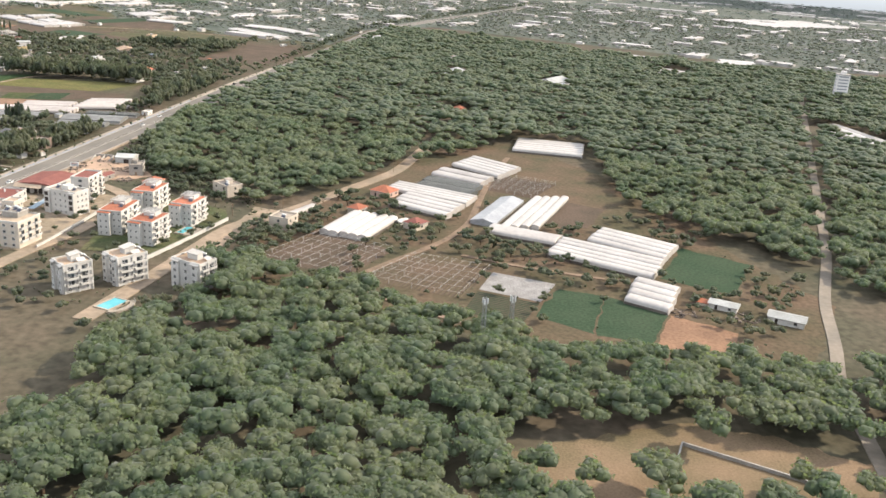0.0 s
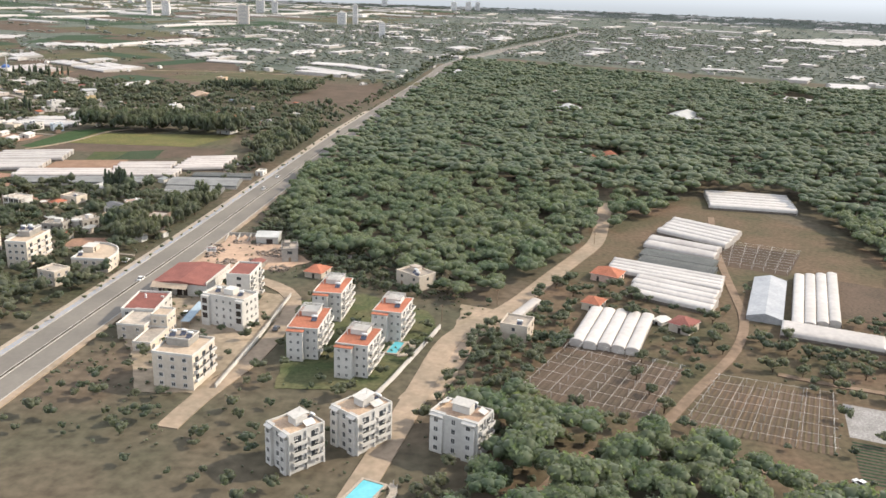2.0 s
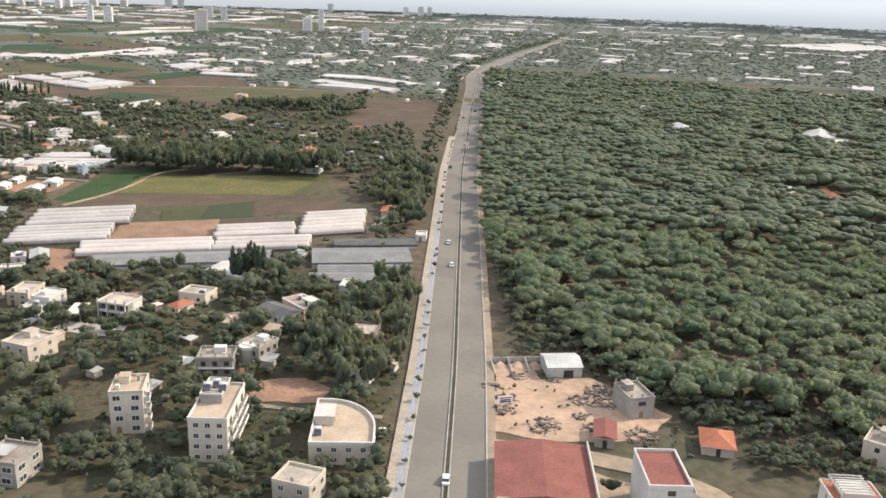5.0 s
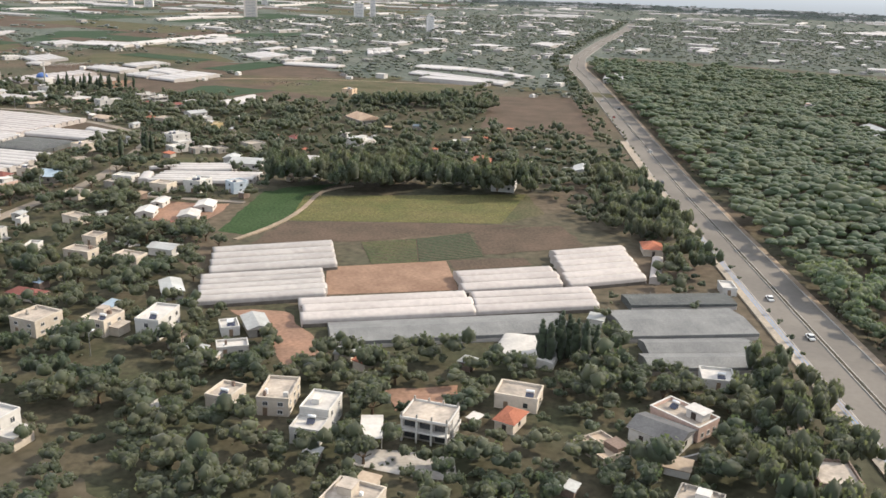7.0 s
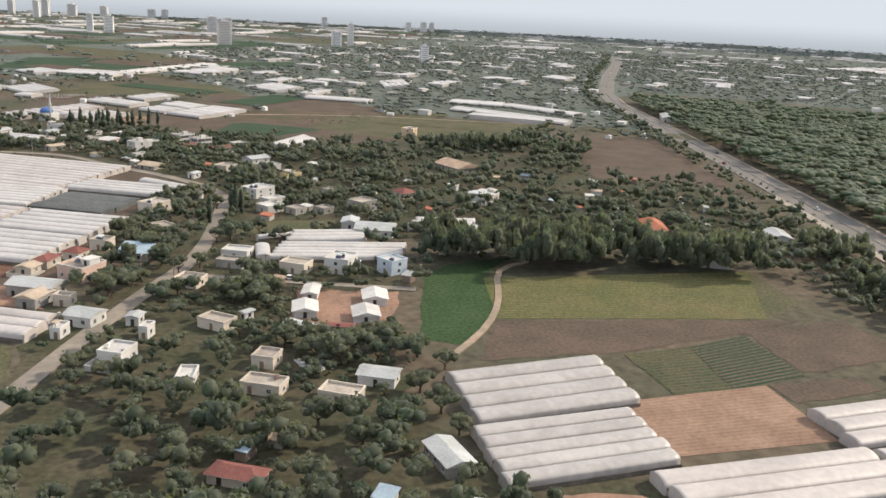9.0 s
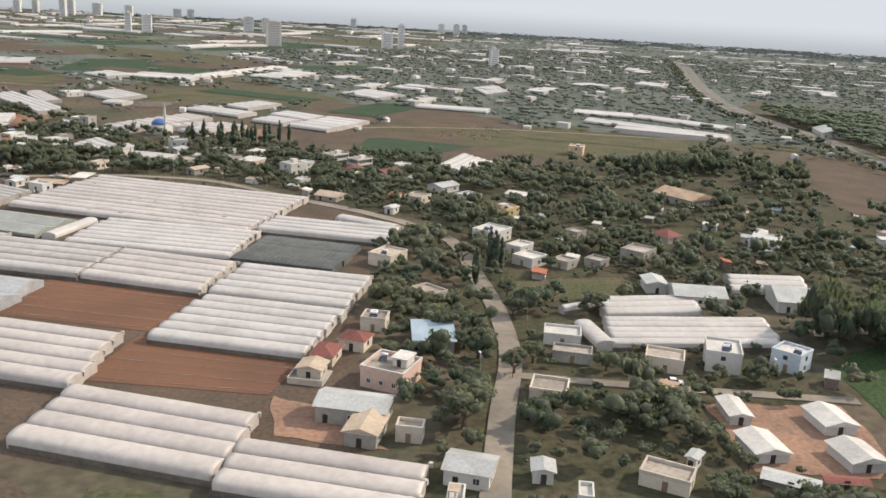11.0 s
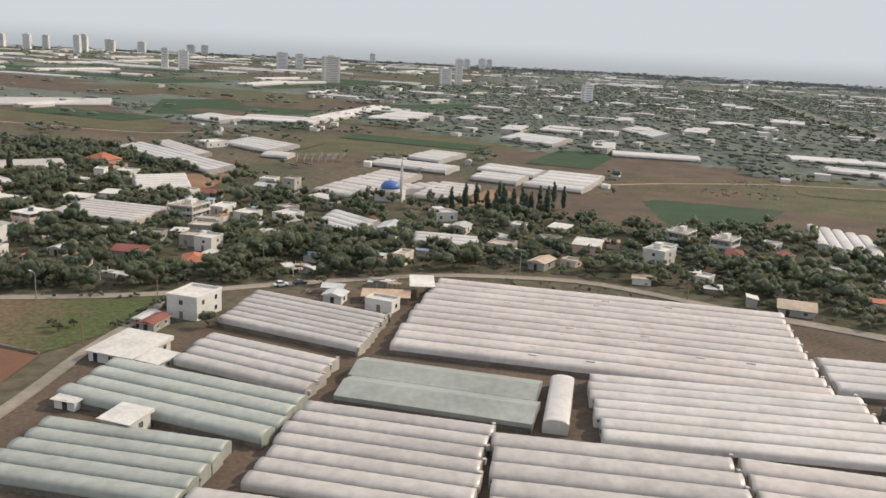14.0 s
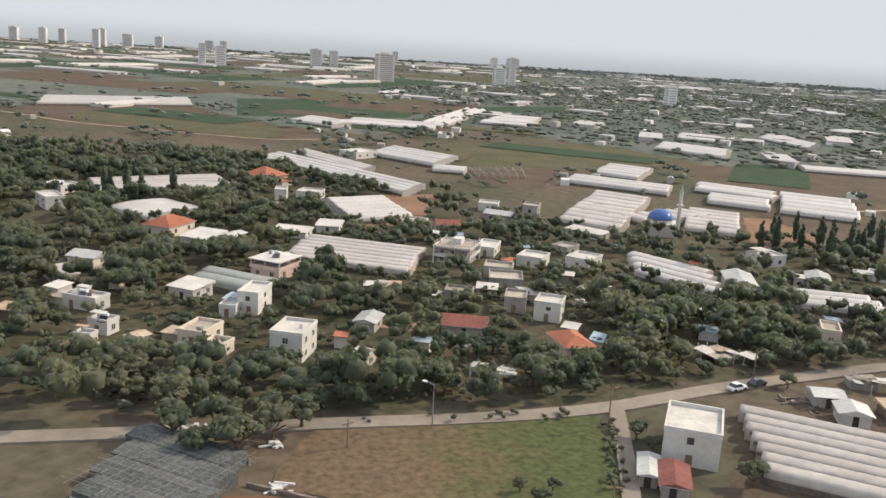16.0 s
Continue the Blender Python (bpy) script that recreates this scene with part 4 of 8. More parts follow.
def bay_block(x, y, heading, w, d):
    """A white block with corner bays, sloping pale roof sheets, a roof house and balconies."""
    keep_clear(x, y, heading, w, d, 1.4)
    HOUSE_SPOTS.append((x, y))
    ob = thing("apartment_block", x, y, heading, "white apartment house with bays, balconies and sloping pale roof sheets", "apartment block", group="bay blocks")
    h, fh, hx, hy = 6.0, 1.5, w / 2, d / 2
    part("wall", box(-hx, -hy, 0, hx, hy, h), "white_wall", ob)
    part("roof", box(-hx + 0.12, -hy + 0.12, h, hx - 0.12, hy - 0.12, h + 0.06), "rust_roof", ob, "brown flat roof")
    part("parapet", rim(w + 0.2, d + 0.2, h - 0.02, 0.14, 0.34), "white_wall", ob)
    for sx in (-1, 1):
        bw = w * 0.27
        bx = sx * (hx - bw / 2 - 0.15)
        bay = part("bay", box(bx - bw / 2, -hy - 0.45, 0, bx + bw / 2, -hy, h - 0.55), "white_wall", ob)
        part("bay_roof", box(-bw / 2 - 0.1, -0.55, 0, bw / 2 + 0.1, 0.55, 0.07), "white_roof", bay, "sloping pale roof sheet", at=pose(bx, -hy - 0.1, h + 0.1, 24))
        wall_windows(ob, pose(bx, -hy - 0.45, 0), bw, 4, fh, 1, 0.8, 0.75)
        part("roof_sheet", box(-0.6, -d * 0.14, 0, 0.6, d * 0.14, 0.06), "white_roof", ob, "sloping pale roof sheet", at=pose(sx * (hx - 0.75), hy * 0.35, h + 0.55, 0, sx * 22))
    wall_windows(ob, pose(0, -hy, 0), w * 0.36, 4, fh, 1, 0.7, 0.85)
    tower_house = part("stair_tower", box(-w * 0.17, -hy * 0.2, h + 0.06, w * 0.2, hy * 0.45, h + 1.25), "white_wall", ob)
    part("tower_roof", box(-w * 0.2, -hy * 0.28, 0, w * 0.22, hy * 0.5, 0.08), "white_roof", tower_house, "sloping pale roof sheet", at=pose(0, 0, h + 1.42, 10))
    for px, py in ((-w * 0.1, hy * 0.62), (w * 0.14, hy * 0.72)):
        heater(ob, px, py, h + 0.06)
    part("antenna_pole", tube(w * 0.05, hy * 0.2, h + 1.4, h + 2.5, 0.03, 0.02, 5), "steel", ob)
    side = pose(hx, 0, 0, 0, 0, 90)
    balconies(ob, side, d * 0.92, 4, fh, 2, 0.7)
    wall_windows(ob, side, d * 0.9, 4, fh, 3, 0.6, 0.75)
    for py in (-hy * 0.96, 0.0, hy * 0.96):
        part("pilaster", box(hx, py - 0.12, 0, hx + 0.22, py + 0.12, h), "white_wall", ob)
    wall_windows(ob, pose(-hx, 0, 0, 0, 0, -90), d * 0.9, 4, fh, 3, 0.6, 0.7)


def side_terrace_block(x, y, heading, w, d):
    """A cream block with a sandy roof terrace, a grey roof house and a full wall of balconies."""
    keep_clear(x, y, heading, w, d, 1.3)
    HOUSE_SPOTS.append((x, y))
    ob = thing("apartment_block", x, y, heading, "cream apartment house with sandy roof terrace and grey roof house", "apartment block", group="terrace blocks")
    h, fh, hx, hy = 6.0, 1.5, w / 2, d / 2
    part("wall", box(-hx, -hy, 0, hx, hy, h), "cream_wall", ob)
    part("roof", box(-hx + 0.12, -hy + 0.12, h, hx - 0.12, hy - 0.12, h + 0.06), "tan_roof", ob, "sandy roof terrace")
    part("parapet", rim(w + 0.12, d + 0.12, h - 0.01, 0.15, 0.42), "white_wall", ob)
    roof_house = part("roof_house", box(-hx * 0.82, -hy * 0.1, h + 0.06, hx * 0.3, hy * 0.82, h + 1.3), "grey_wall", ob, "grey plastered roof house")
    part("roof_house_rim", rim(hx * 1.2, hy * 0.98, h + 1.3, 0.12, 0.22, -hx * 0.26, hy * 0.36), "white_wall", roof_house)
    part("roof_house_top", box(-hx * 0.7, 0.0, h + 1.3, hx * 0.18, hy * 0.72, h + 1.34), "flat_roof", roof_house)
    for k in range(3):
        heater(ob, -hx * 0.6 + 0.42 * w * k / 2, hy * (0.15 + 0.2 * (k % 2)), h + 1.34)
    side = pose(hx, 0, 0, 0, 0, 90)
    balconies(ob, side, d * 0.94, 4, fh, 3, 0.6)
    wall_windows(ob, pose(0, -hy, 0), w * 0.9, 4, fh, 3, 0.75, 0.7)
    wall_windows(ob, pose(-hx, 0, 0, 0, 0, -90), d * 0.9, 4, fh, 3, 0.6, 0.7)


def white_block(x, y, heading, w, d):
    """A tall white block whose two ends stand forward, with dark balcony bays between white walls."""
    keep_clear(x, y, heading, w, d, 1.4)
    HOUSE_SPOTS.append((x, y))
    ob = thing("apartment_block", x, y, heading, "white apartment block with dark balcony bays and stepped parapet", "apartment block")
    h, fh, hx, hy = 6.0, 1.5, w / 2, d / 2
    part("wall", box(-hx, -hy, 0, hx, hy, h), "white_wall", ob)
    part("roof", box(-hx + 0.12, -hy + 0.12, h, hx - 0.12, hy - 0.12, h + 0.06), "flat_roof", ob)
    part("parapet", rim(w + 0.12, d + 0.12, h - 0.01, 0.15, 0.5), "white_wall", ob)
    for sx in (-1, 1):
        bx = sx * (hx - 0.85)
        end = part("end_wing", box(bx - 0.85, -hy - 0.7, 0, bx + 0.85, -hy, h + 0.2), "white_wall", ob)
        for fl in range(1, 4):
            # A dark slab on the wall stands for the recess's shade.
            part("balcony_recess", box(bx - 0.55, -hy - 0.73, fl * fh + 0.15, bx + 0.55, -hy - 0.68, fl * fh + 1.2), "dark", end, "dark slab as shade of a balcony recess")
    wall_windows(ob, pose(0, -hy, 0), w * 0.5, 4, fh, 3, 0.5, 0.65)
    wall_windows(ob, pose(hx, 0, 0, 0, 0, 90), d * 0.9, 4, fh, 3, 0.55, 0.7)
    part("stair_tower", box(-hx * 0.25, -hy * 0.2, h + 0.06, hx * 0.2, hy * 0.7, h + 1.15), "white_wall", ob)
    for px in (-hx * 0.6, hx * 0.5):
        heater(ob, px, 0.1, h + 0.06)


def curved_terrace(x, y, heading, w, d, h):
    """A low building with a sandy roof terrace whose outer corner is rounded."""
    keep_clear(x, y, heading, w, d, 1.0)
    HOUSE_SPOTS.append((x, y))
    ob = thing("building", x, y, heading, "sand coloured building with a rounded roof terrace behind white parapets", "building")
    hx, hy = w / 2, d / 2

    def outline(o):
        ring = [(-hx - o, -hy - o), (hx + o, -hy - o)]
        rx, ry = w * 0.82, d * 0.66
        for k in range(13):
            a = math.pi / 2 * k / 12
            ring.append((hx - rx + (rx + o) * math.cos(a), hy - ry + (ry + o) * math.sin(a)))
        return ring + [(-hx - o, hy + o)]

    def prism(ring, z0, z1):
        n = len(ring)
        return [(px, py, z) for z in (z0, z1) for px, py in ring], [(k, (k + 1) % n, n + (k + 1) % n, n + k) for k in range(n)] + [tuple(range(n, 2 * n)), tuple(range(n))[::-1]]
    part("wall", prism(outline(0.0), 0.0, h), "cream_wall", ob)
    part("roof", prism(outline(-0.2), h, h + 0.05), "tan_roof", ob, "sandy roof terrace")
    inner, outer = outline(-0.2), outline(0.06)
    n = len(inner)
    v = [(px, py, z) for ring, z in ((outer, h - 0.02), (outer, h + 0.5), (inner, h + 0.5), (inner, h - 0.02)) for px, py in ring]
    part("parapet", (v, [(r * n + k, r * n + (k + 1) % n, (r + 1) * n + (k + 1) % n, (r + 1) * n + k) for r in range(3) for k in range(n)]), "white_wall", ob)
    roof_house = part("roof_house", box(-hx + 0.3, -hy * 0.15, h + 0.05, -hx + 2.8, hy * 0.4, h + 1.35), "cream_wall", ob)
    part("roof_house_top", box(-hx + 0.15, -hy * 0.15 - 0.15, h + 1.35, -hx + 2.95, hy * 0.4 + 0.15, h + 1.45), "white_roof", roof_house)
    part("roof_house_door", box(-hx + 2.78, -0.3, h + 0.06, -hx + 2.83, 0.3, h + 1.1), "dark", roof_house)
    heater(ob, -hx + 0.9, -hy * 0.55, h + 0.05)
    wall_windows(ob, pose(0, -hy, 0), w * 0.9, 2, h / 2, 4, 0.8, 0.7)
    wall_windows(ob, pose(hx, -hy * 0.55, 0, 0, 0, 90), d * 0.35, 2, h / 2, 2, 0.8, 0.7)


def framed_house(x, y, heading, w, d):
    """A grey house on a concrete frame, open bays of glass, a parapet with stub columns."""
    keep_clear(x, y, heading, w, d, 1.2)
    HOUSE_SPOTS.append((x, y))
    ob = thing("house", x, y, heading, "grey concrete house with wide glazed bays and roof stub columns", "house", group="village buildings")
    h, hx, hy = 3.0, w / 2, d / 2
    part("wall", box(-hx, -hy + 0.5, 0, hx, hy, h), "grey_wall", ob)
    part("floor_slab", box(-hx, -hy - 0.4, 1.42, hx + 0.1, -hy + 0.5, 1.58), "white_wall", ob)
    part("roof", box(-hx - 0.08, -hy - 0.4, h, hx + 0.1, hy + 0.08, h + 0.14), "flat_roof", ob)
    part("parapet", rim(w + 0.2, d + 0.5, h + 0.14, 0.12, 0.26, y=-0.15), "white_wall", ob)
    for k in range(4):
        px = -hx + 0.12 + (w - 0.24) * k / 3
        part("column", box(px - 0.11, -hy - 0.38, 0, px + 0.11, -hy - 0.16, h), "white_wall", ob)
        part("stub_column", box(px - 0.1, -hy - 0.36, h + 0.4, px + 0.1, -hy - 0.16, h + 0.9), "grey_wall", ob)
        part("stub_column", box(px - 0.1, hy - 0.2, h + 0.4, px + 0.1, hy, h + 0.9), "grey_wall", ob)
    for fl in range(2):
        for k in range(3):
            px = -hx + w * (k + 0.5) / 3
            part("glazed_bay", box(px - w * 0.13, -hy + 0.46, fl * 1.5 + 0.25, px + w * 0.13, -hy + 0.52, fl * 1.5 + 1.25), "glass", ob)
    east = pose(hx, 0.2, 0, 0, 0, 90)
    balconies(ob, east, d * 0.8, 2, 1.5, 1, 0.5)
    wall_windows(ob, east, d * 0.9, 2, 1.5, 3, 0.6, 0.75)
    # White slab puts the sunlit look of the east side into colour.
    part("side_wall", box(hx, -hy * 0.2, 0, hx + 0.06, hy, h), "white_wall", ob, "white slab for the sunlit side")


def tiered_house(x, y, heading, w, d):
    """A white house in two steps, the front one a storey lower."""
    keep_clear(x, y, heading, w, d, 1.0)
    HOUSE_SPOTS.append((x, y))
    ob = thing("house", x, y, heading, "white plastered house in two steps with flat white roofs", "house", group="village buildings")
    hx, hy = w / 2, d / 2
    for name, y0, y1, h in (("front_part", -hy, -hy * 0.2, 2.0), ("rear_part", -hy * 0.2, hy, 3.0)):
        block = part(name, box(-hx, y0, 0, hx, y1, h), "white_wall", ob)
        part("roof", box(-hx + 0.1, y0 + 0.1, h, hx - 0.1, y1 - 0.1, h + 0.05), "white_roof", block)
        part("parapet", rim(w + 0.1, y1 - y0, h, 0.12, 0.32, y=(y0 + y1) / 2), "white_wall", block)
        wall_windows(ob, pose(hx, (y0 + y1) / 2, 0, 0, 0, 90), y1 - y0, 2 if h > 2.5 else 1, 1.5, 2, 0.6, 0.75)
    wall_windows(ob, pose(0, -hy, 0), w, 1, 1.9, 2, 0.7, 0.8)
    part("roof_box", box(-0.9, hy * 0.15, 3.05, 0.1, hy * 0.5, 3.75), "white_wall", ob)
    heater(ob, 0.2, -hy * 0.55, 2.05)


def ruin(x, y, heading, w, d, h, rounded=False):
    """An unplastered concrete house left half built: open window holes, slabs, bare columns and rods."""
    keep_clear(x, y, heading, w, d, 1.0)
    HOUSE_SPOTS.append((x, y))
    ob = thing("house", x, y, heading, "half built concrete house with open windows and bare roof columns", "house", group="half built houses")
    hx, hy = w / 2, d / 2
    part("wall", box(-hx, -hy, 0, hx, hy, h), "grey_wall", ob)
    part("roof", box(-hx - 0.15, -hy - 0.15, h, hx + 0.15, hy + 0.15, h + 0.14), "flat_roof", ob)
    part("parapet", rim(w + 0.3, d + 0.3, h + 0.14, 0.12, 0.4), "grey_wall", ob)
    for fl in range(2):
        for m, span in ((pose(0, -hy, 0), w), (pose(hx, 0, 0, 0, 0, 90), d)):
            n = max(2, int(span / 1.5))
            for k in range(n):
                px = (k + 0.5) / n * span - span / 2
                # Dark slabs put the shade of open windows on the solid wall.
                part("window_hole", box(px - 0.38, -0.03, fl * h / 2 + 0.3, px + 0.38, 0.02, fl * h / 2 + 1.05), "dark", ob, "dark slab as shade of an open window hole", at=m)
    part("ledge", box(-hx - 0.2, -hy - 0.45, h / 2 - 0.06, hx + 0.2, -hy, h / 2 + 0.08), "white_wall", ob)
    if rounded:
        part("round_bay", tube(-hx * 0.1, -hy, 0, h, hx * 0.55, hx * 0.55, 14), "grey_wall", ob)
        part("round_rim", tube(-hx * 0.1, -hy, h + 0.02, h + 0.5, hx * 0.6, hx * 0.6, 14), "white_wall", ob)
    for k in range(6):
        px, py = (-0.8 + 0.8 * (k % 3)) * hx, (-0.7 + 1.4 * (k // 3)) * hy
        part("column", box(px - 0.12, py - 0.12, h + 0.14, px + 0.12, py + 0.12, h + 0.95), "grey_wall", ob)
    part("roof_hut", box(-hx * 0.2, hy * 0.1, h + 0.14, hx * 0.5, hy * 0.7, h + 1.1), "white_wall", ob)
    for k in range(5):
        px, py, q = rnd.uniform(-0.8, 0.8) * hx, rnd.uniform(-0.8, 0.6) * hy, rnd.uniform(0.12, 0.3)
        part("roof_box", box(px - q, py - q * 0.7, h + 0.14, px + q, py + q * 0.7, h + 0.14 + rnd.uniform(0.15, 0.5)), rnd.choice(("white_wall", "rust_roof", "grey_wall")), ob)


def walled_pen(x, y, heading, w, d, h):
    """Roofless tan walls round a bare floor, with one covered corner."""
    keep_clear(x, y, heading, w, d, 0.8)
    ob = thing("outbuilding", x, y, heading, "roofless low walls round a bare tan floor", "outbuilding")
    part("floor_slab", box(-w / 2 + 0.15, -d / 2 + 0.15, 0, w / 2 - 0.15, d / 2 - 0.15, 0.7 * h), "tan_roof", ob)
    part("wall", rim(w, d, 0.0, 0.15, h), "cream_wall", ob)
    part("covered_corner", box(0.1, 0.1, 0.7 * h, w / 2 - 0.15, d / 2 - 0.15, h + 0.5), "brick_wall", ob)
    part("inner_wall", box(-w / 2 + 0.15, -0.06, 0.7 * h, 0.1, 0.06, h), "cream_wall", ob)


def pink_house(x, y, heading, w, d, h):
    """A pink house whose roof is a walled terrace with a small roof room and laundry line."""
    keep_clear(x, y, heading, w, d, 1.0)
    HOUSE_SPOTS.append((x, y))
    ob = thing("house", x, y, heading, "pink house with a pale walled roof terrace and small roof room", "house", group="village buildings")
    hx, hy = w / 2, d / 2
    part("wall", box(-hx, -hy, 0, hx, hy, h), "pink_wall", ob)
    part("roof", box(-hx + 0.12, -hy + 0.12, h, hx - 0.12, hy - 0.12, h + 0.06), "flat_roof", ob)
    part("parapet", rim(w + 0.14, d + 0.14, h - 0.02, 0.16, 0.5), "pink_wall", ob)
    part("coping", rim(w + 0.24, d + 0.24, h + 0.48, 0.24, 0.07), "white_wall", ob)
    room = part("roof_room", box(hx * 0.1, -hy * 0.1, h + 0.06, hx * 0.75, hy * 0.75, h + 1.2), "white_wall", ob)
    part("roof_room_top", box(hx * 0.02, -hy * 0.18, h + 1.2, hx * 0.83, hy * 0.83, h + 1.3), "white_roof", room)
    part("roof_room_door", box(hx * 0.3, -hy * 0.1 - 0.03, h + 0.07, hx * 0.5, -hy * 0.1 + 0.02, h + 1.0), "dark", room)
    heater(ob, -hx * 0.5, hy * 0.2, h + 0.06)
    floors = max(1, int(h / 1.4))
    wall_windows(ob, pose(0, -hy, 0), w * 0.9, floors, h / floors, 3, 0.6, 0.7)
    wall_windows(ob, pose(hx, 0, 0, 0, 0, 90), d * 0.9, floors, h / floors, 3, 0.6, 0.7)
    wall_windows(ob, pose(-hx, 0, 0, 0, 0, -90), d * 0.9, floors, h / floors, 2, 0.6, 0.7)


def wide_hall(x, y, heading, w, d):
    """A hall under one low maroon roof, with a rounded beige canopy along its front."""
    keep_clear(x, y, heading, w, d, 1.0)
    ob = thing("hall", x, y, heading, "wide hall under a low maroon sheet roof with beige front canopy", "hall")
    hx, hy, h = w / 2, d / 2, 2.6
    part("wall", box(-hx, -hy, 0, hx, hy, h), "white_wall", ob)
    a, b = hx + 0.25, hy + 0.2
    part("roof", ([(-a, -b, h + 0.02), (a, -b, h + 0.02), (a, b, h + 0.02), (-a, b, h + 0.02), (0, -b, h + 0.75), (0, b, h + 0.75)], [(1, 2, 5, 4), (3, 0, 4, 5), (0, 1, 4), (2, 3, 5), (3, 2, 1, 0)]), "maroon_roof", ob)
    part("east_parapet", box(hx + 0.02, -hy, h * 0.4, hx + 0.2, hy + 0.2, h + 0.75), "white_wall", ob, "white side parapet")
    arch = [(x_, -hy - 1.5 + 1.5 * math.sin(k * math.pi / 10), h + 0.25 - 0.9 * (1 - math.cos((5 - k) * math.pi / 10)) if k < 5 else h + 0.25) for x_ in (-hx, hx * 0.35) for k in range(6)]
    part("front_canopy", (arch, [(k, k + 1, k + 7, k + 6) for k in range(5)]), "tan_roof", ob, "rounded beige canopy")
    for k in range(4):
        px = -hx + 0.4 + (hx * 1.3 - 0.8) * k / 3
        part("canopy_post", box(px - 0.08, -hy - 1.5, 0, px + 0.08, -hy - 1.34, h - 0.65), "grey_wall", ob)
    part("doorway", box(-hx * 0.8, -hy - 0.03, 0.05, -hx * 0.3, -hy + 0.02, 1.7), "dark", ob)
    part("doorway", box(-hx * 0.1, -hy - 0.03, 0.05, hx * 0.3, -hy + 0.02, 1.7), "dark", ob)
    wall_windows(ob, pose(hx, 0, 0, 0, 0, 90), d * 0.9, 1, h, 4, 0.9, 0.7)


def stepped_house(x, y, heading):
    """A white house of three flat blocks of different height round a court."""
    keep_clear(x, y, heading, 10, 13, 0.8)
    HOUSE_SPOTS.append((x, y))
    ob = thing("house", x, y, heading, "white house of three stepped flat blocks", "house", group="village buildings")
    for name, x0, y0, x1, y1, h in (("west_block", -5.2, -2.6, 0.2, 5.6, 2.8), ("tower_block", 0.2, 0.2, 3.4, 4.2, 4.0), ("front_block", 0.2, -7.6, 3.6, 0.2, 1.7)):
        block = part(name, box(x0, y0, 0, x1, y1, h), "cream_wall", ob)
        part("roof", box(x0 + 0.1, y0 + 0.1, h, x1 - 0.1, y1 - 0.1, h + 0.05), "flat_roof" if h < 3.5 else "tan_roof", block)
        part("parapet", rim(x1 - x0 + 0.1, y1 - y0 + 0.02, h, 0.12, 0.34, (x0 + x1) / 2, (y0 + y1) / 2), "white_wall", block)
        wall_windows(ob, pose((x0 + x1) / 2, y0, 0), x1 - x0, max(1, int(h / 1.4)), h / max(1, int(h / 1.4)), 2, 0.6, 0.7)
        wall_windows(ob, pose(x1, (y0 + y1) / 2, 0, 0, 0, 90), (y1 - y0) * 0.9, max(1, int(h / 1.4)), h / max(1, int(h / 1.4)), 3, 0.6, 0.7)


def workshop(x, y, heading):
    """A grey clad workshop with one dark gate, and three open bays for sand beside it."""
    keep_clear(x - 4, y, heading, 16, 9, 0.5)
    ob = thing("workshop", x, y, heading, "grey sheet metal workshop with one wide dark gate", "workshop")
    hx, hy, h = 2.8, 2.8, 1.9
    part("wall", box(-hx, -hy, 0, hx, hy, h), "tin_roof", ob)
    a, b = hx + 0.2, hy + 0.2
    part("roof", ([(-a, -b, h), (a, -b, h), (a, b, h), (-a, b, h), (-a, 0, h + 0.75), (a, 0, h + 0.75)], [(0, 1, 5, 4), (2, 3, 4, 5), (1, 2, 5), (3, 0, 4), (3, 2, 1, 0)]), "tin_roof", ob)
    part("gate", box(-0.2, -hy - 0.04, 0.03, 1.4, -hy + 0.02, 1.35), "dark", ob, "dark open gate")
    bays = thing("storage_bunker", x - 7.2, y, heading, "open concrete storage bays holding heaps of sand", "storage bay")
    for k in range(4):
        px = -4.0 + 2.9 * k
        part("bay_wall", ([(px, 3.0, 0), (px + 0.15, 3.0, 0), (px + 0.15, -2.0, 0), (px, -2.0, 0), (px, 3.0, 1.0), (px + 0.15, 3.0, 1.0), (px + 0.15, -2.0, 0.25), (px, -2.0, 0.25)],
                          [(0, 1, 2, 3), (4, 7, 6, 5), (0, 4, 5, 1), (1, 5, 6, 2), (2, 6, 7, 3), (3, 7, 4, 0)]), "kerb", bays)
    part("back_wall", box(-4.0, 3.002, 0, 4.85, 3.15, 1.0), "kerb", bays)
    for k in range(3):
        px, ring = -2.5 + 2.9 * k, []
        for j in range(10):
            q = j * math.tau / 10
            ring.append((px + 1.1 * math.cos(q), 1.2 + 1.6 * math.sin(q), 0.03))
        part("sand_heap", (ring + [(px + 0.1, 1.9, 0.8)], [(j, (j + 1) % 10, 10) for j in range(10)]), "yard", bays, "heap of pale sand", smooth=True)


def sheet_canopy(x, y, heading, w, d, h, roof, label):
    keep_clear(x, y, heading, w, d, 0.5)
    ob = thing("canopy", x, y, heading, label, "canopy", group="canopies")
    for sx in (-1, 1):
        for sy in (-1, 0, 1):
            part("post", box(sx * (w / 2 - 0.15) - 0.05, sy * (d / 2 - 0.15) - 0.05, 0, sx * (w / 2 - 0.15) + 0.05, sy * (d / 2 - 0.15) + 0.05, h), "steel", ob)
    part("roof", box(-w / 2, -d / 2, h, w / 2, d / 2, h + 0.09), roof, ob)


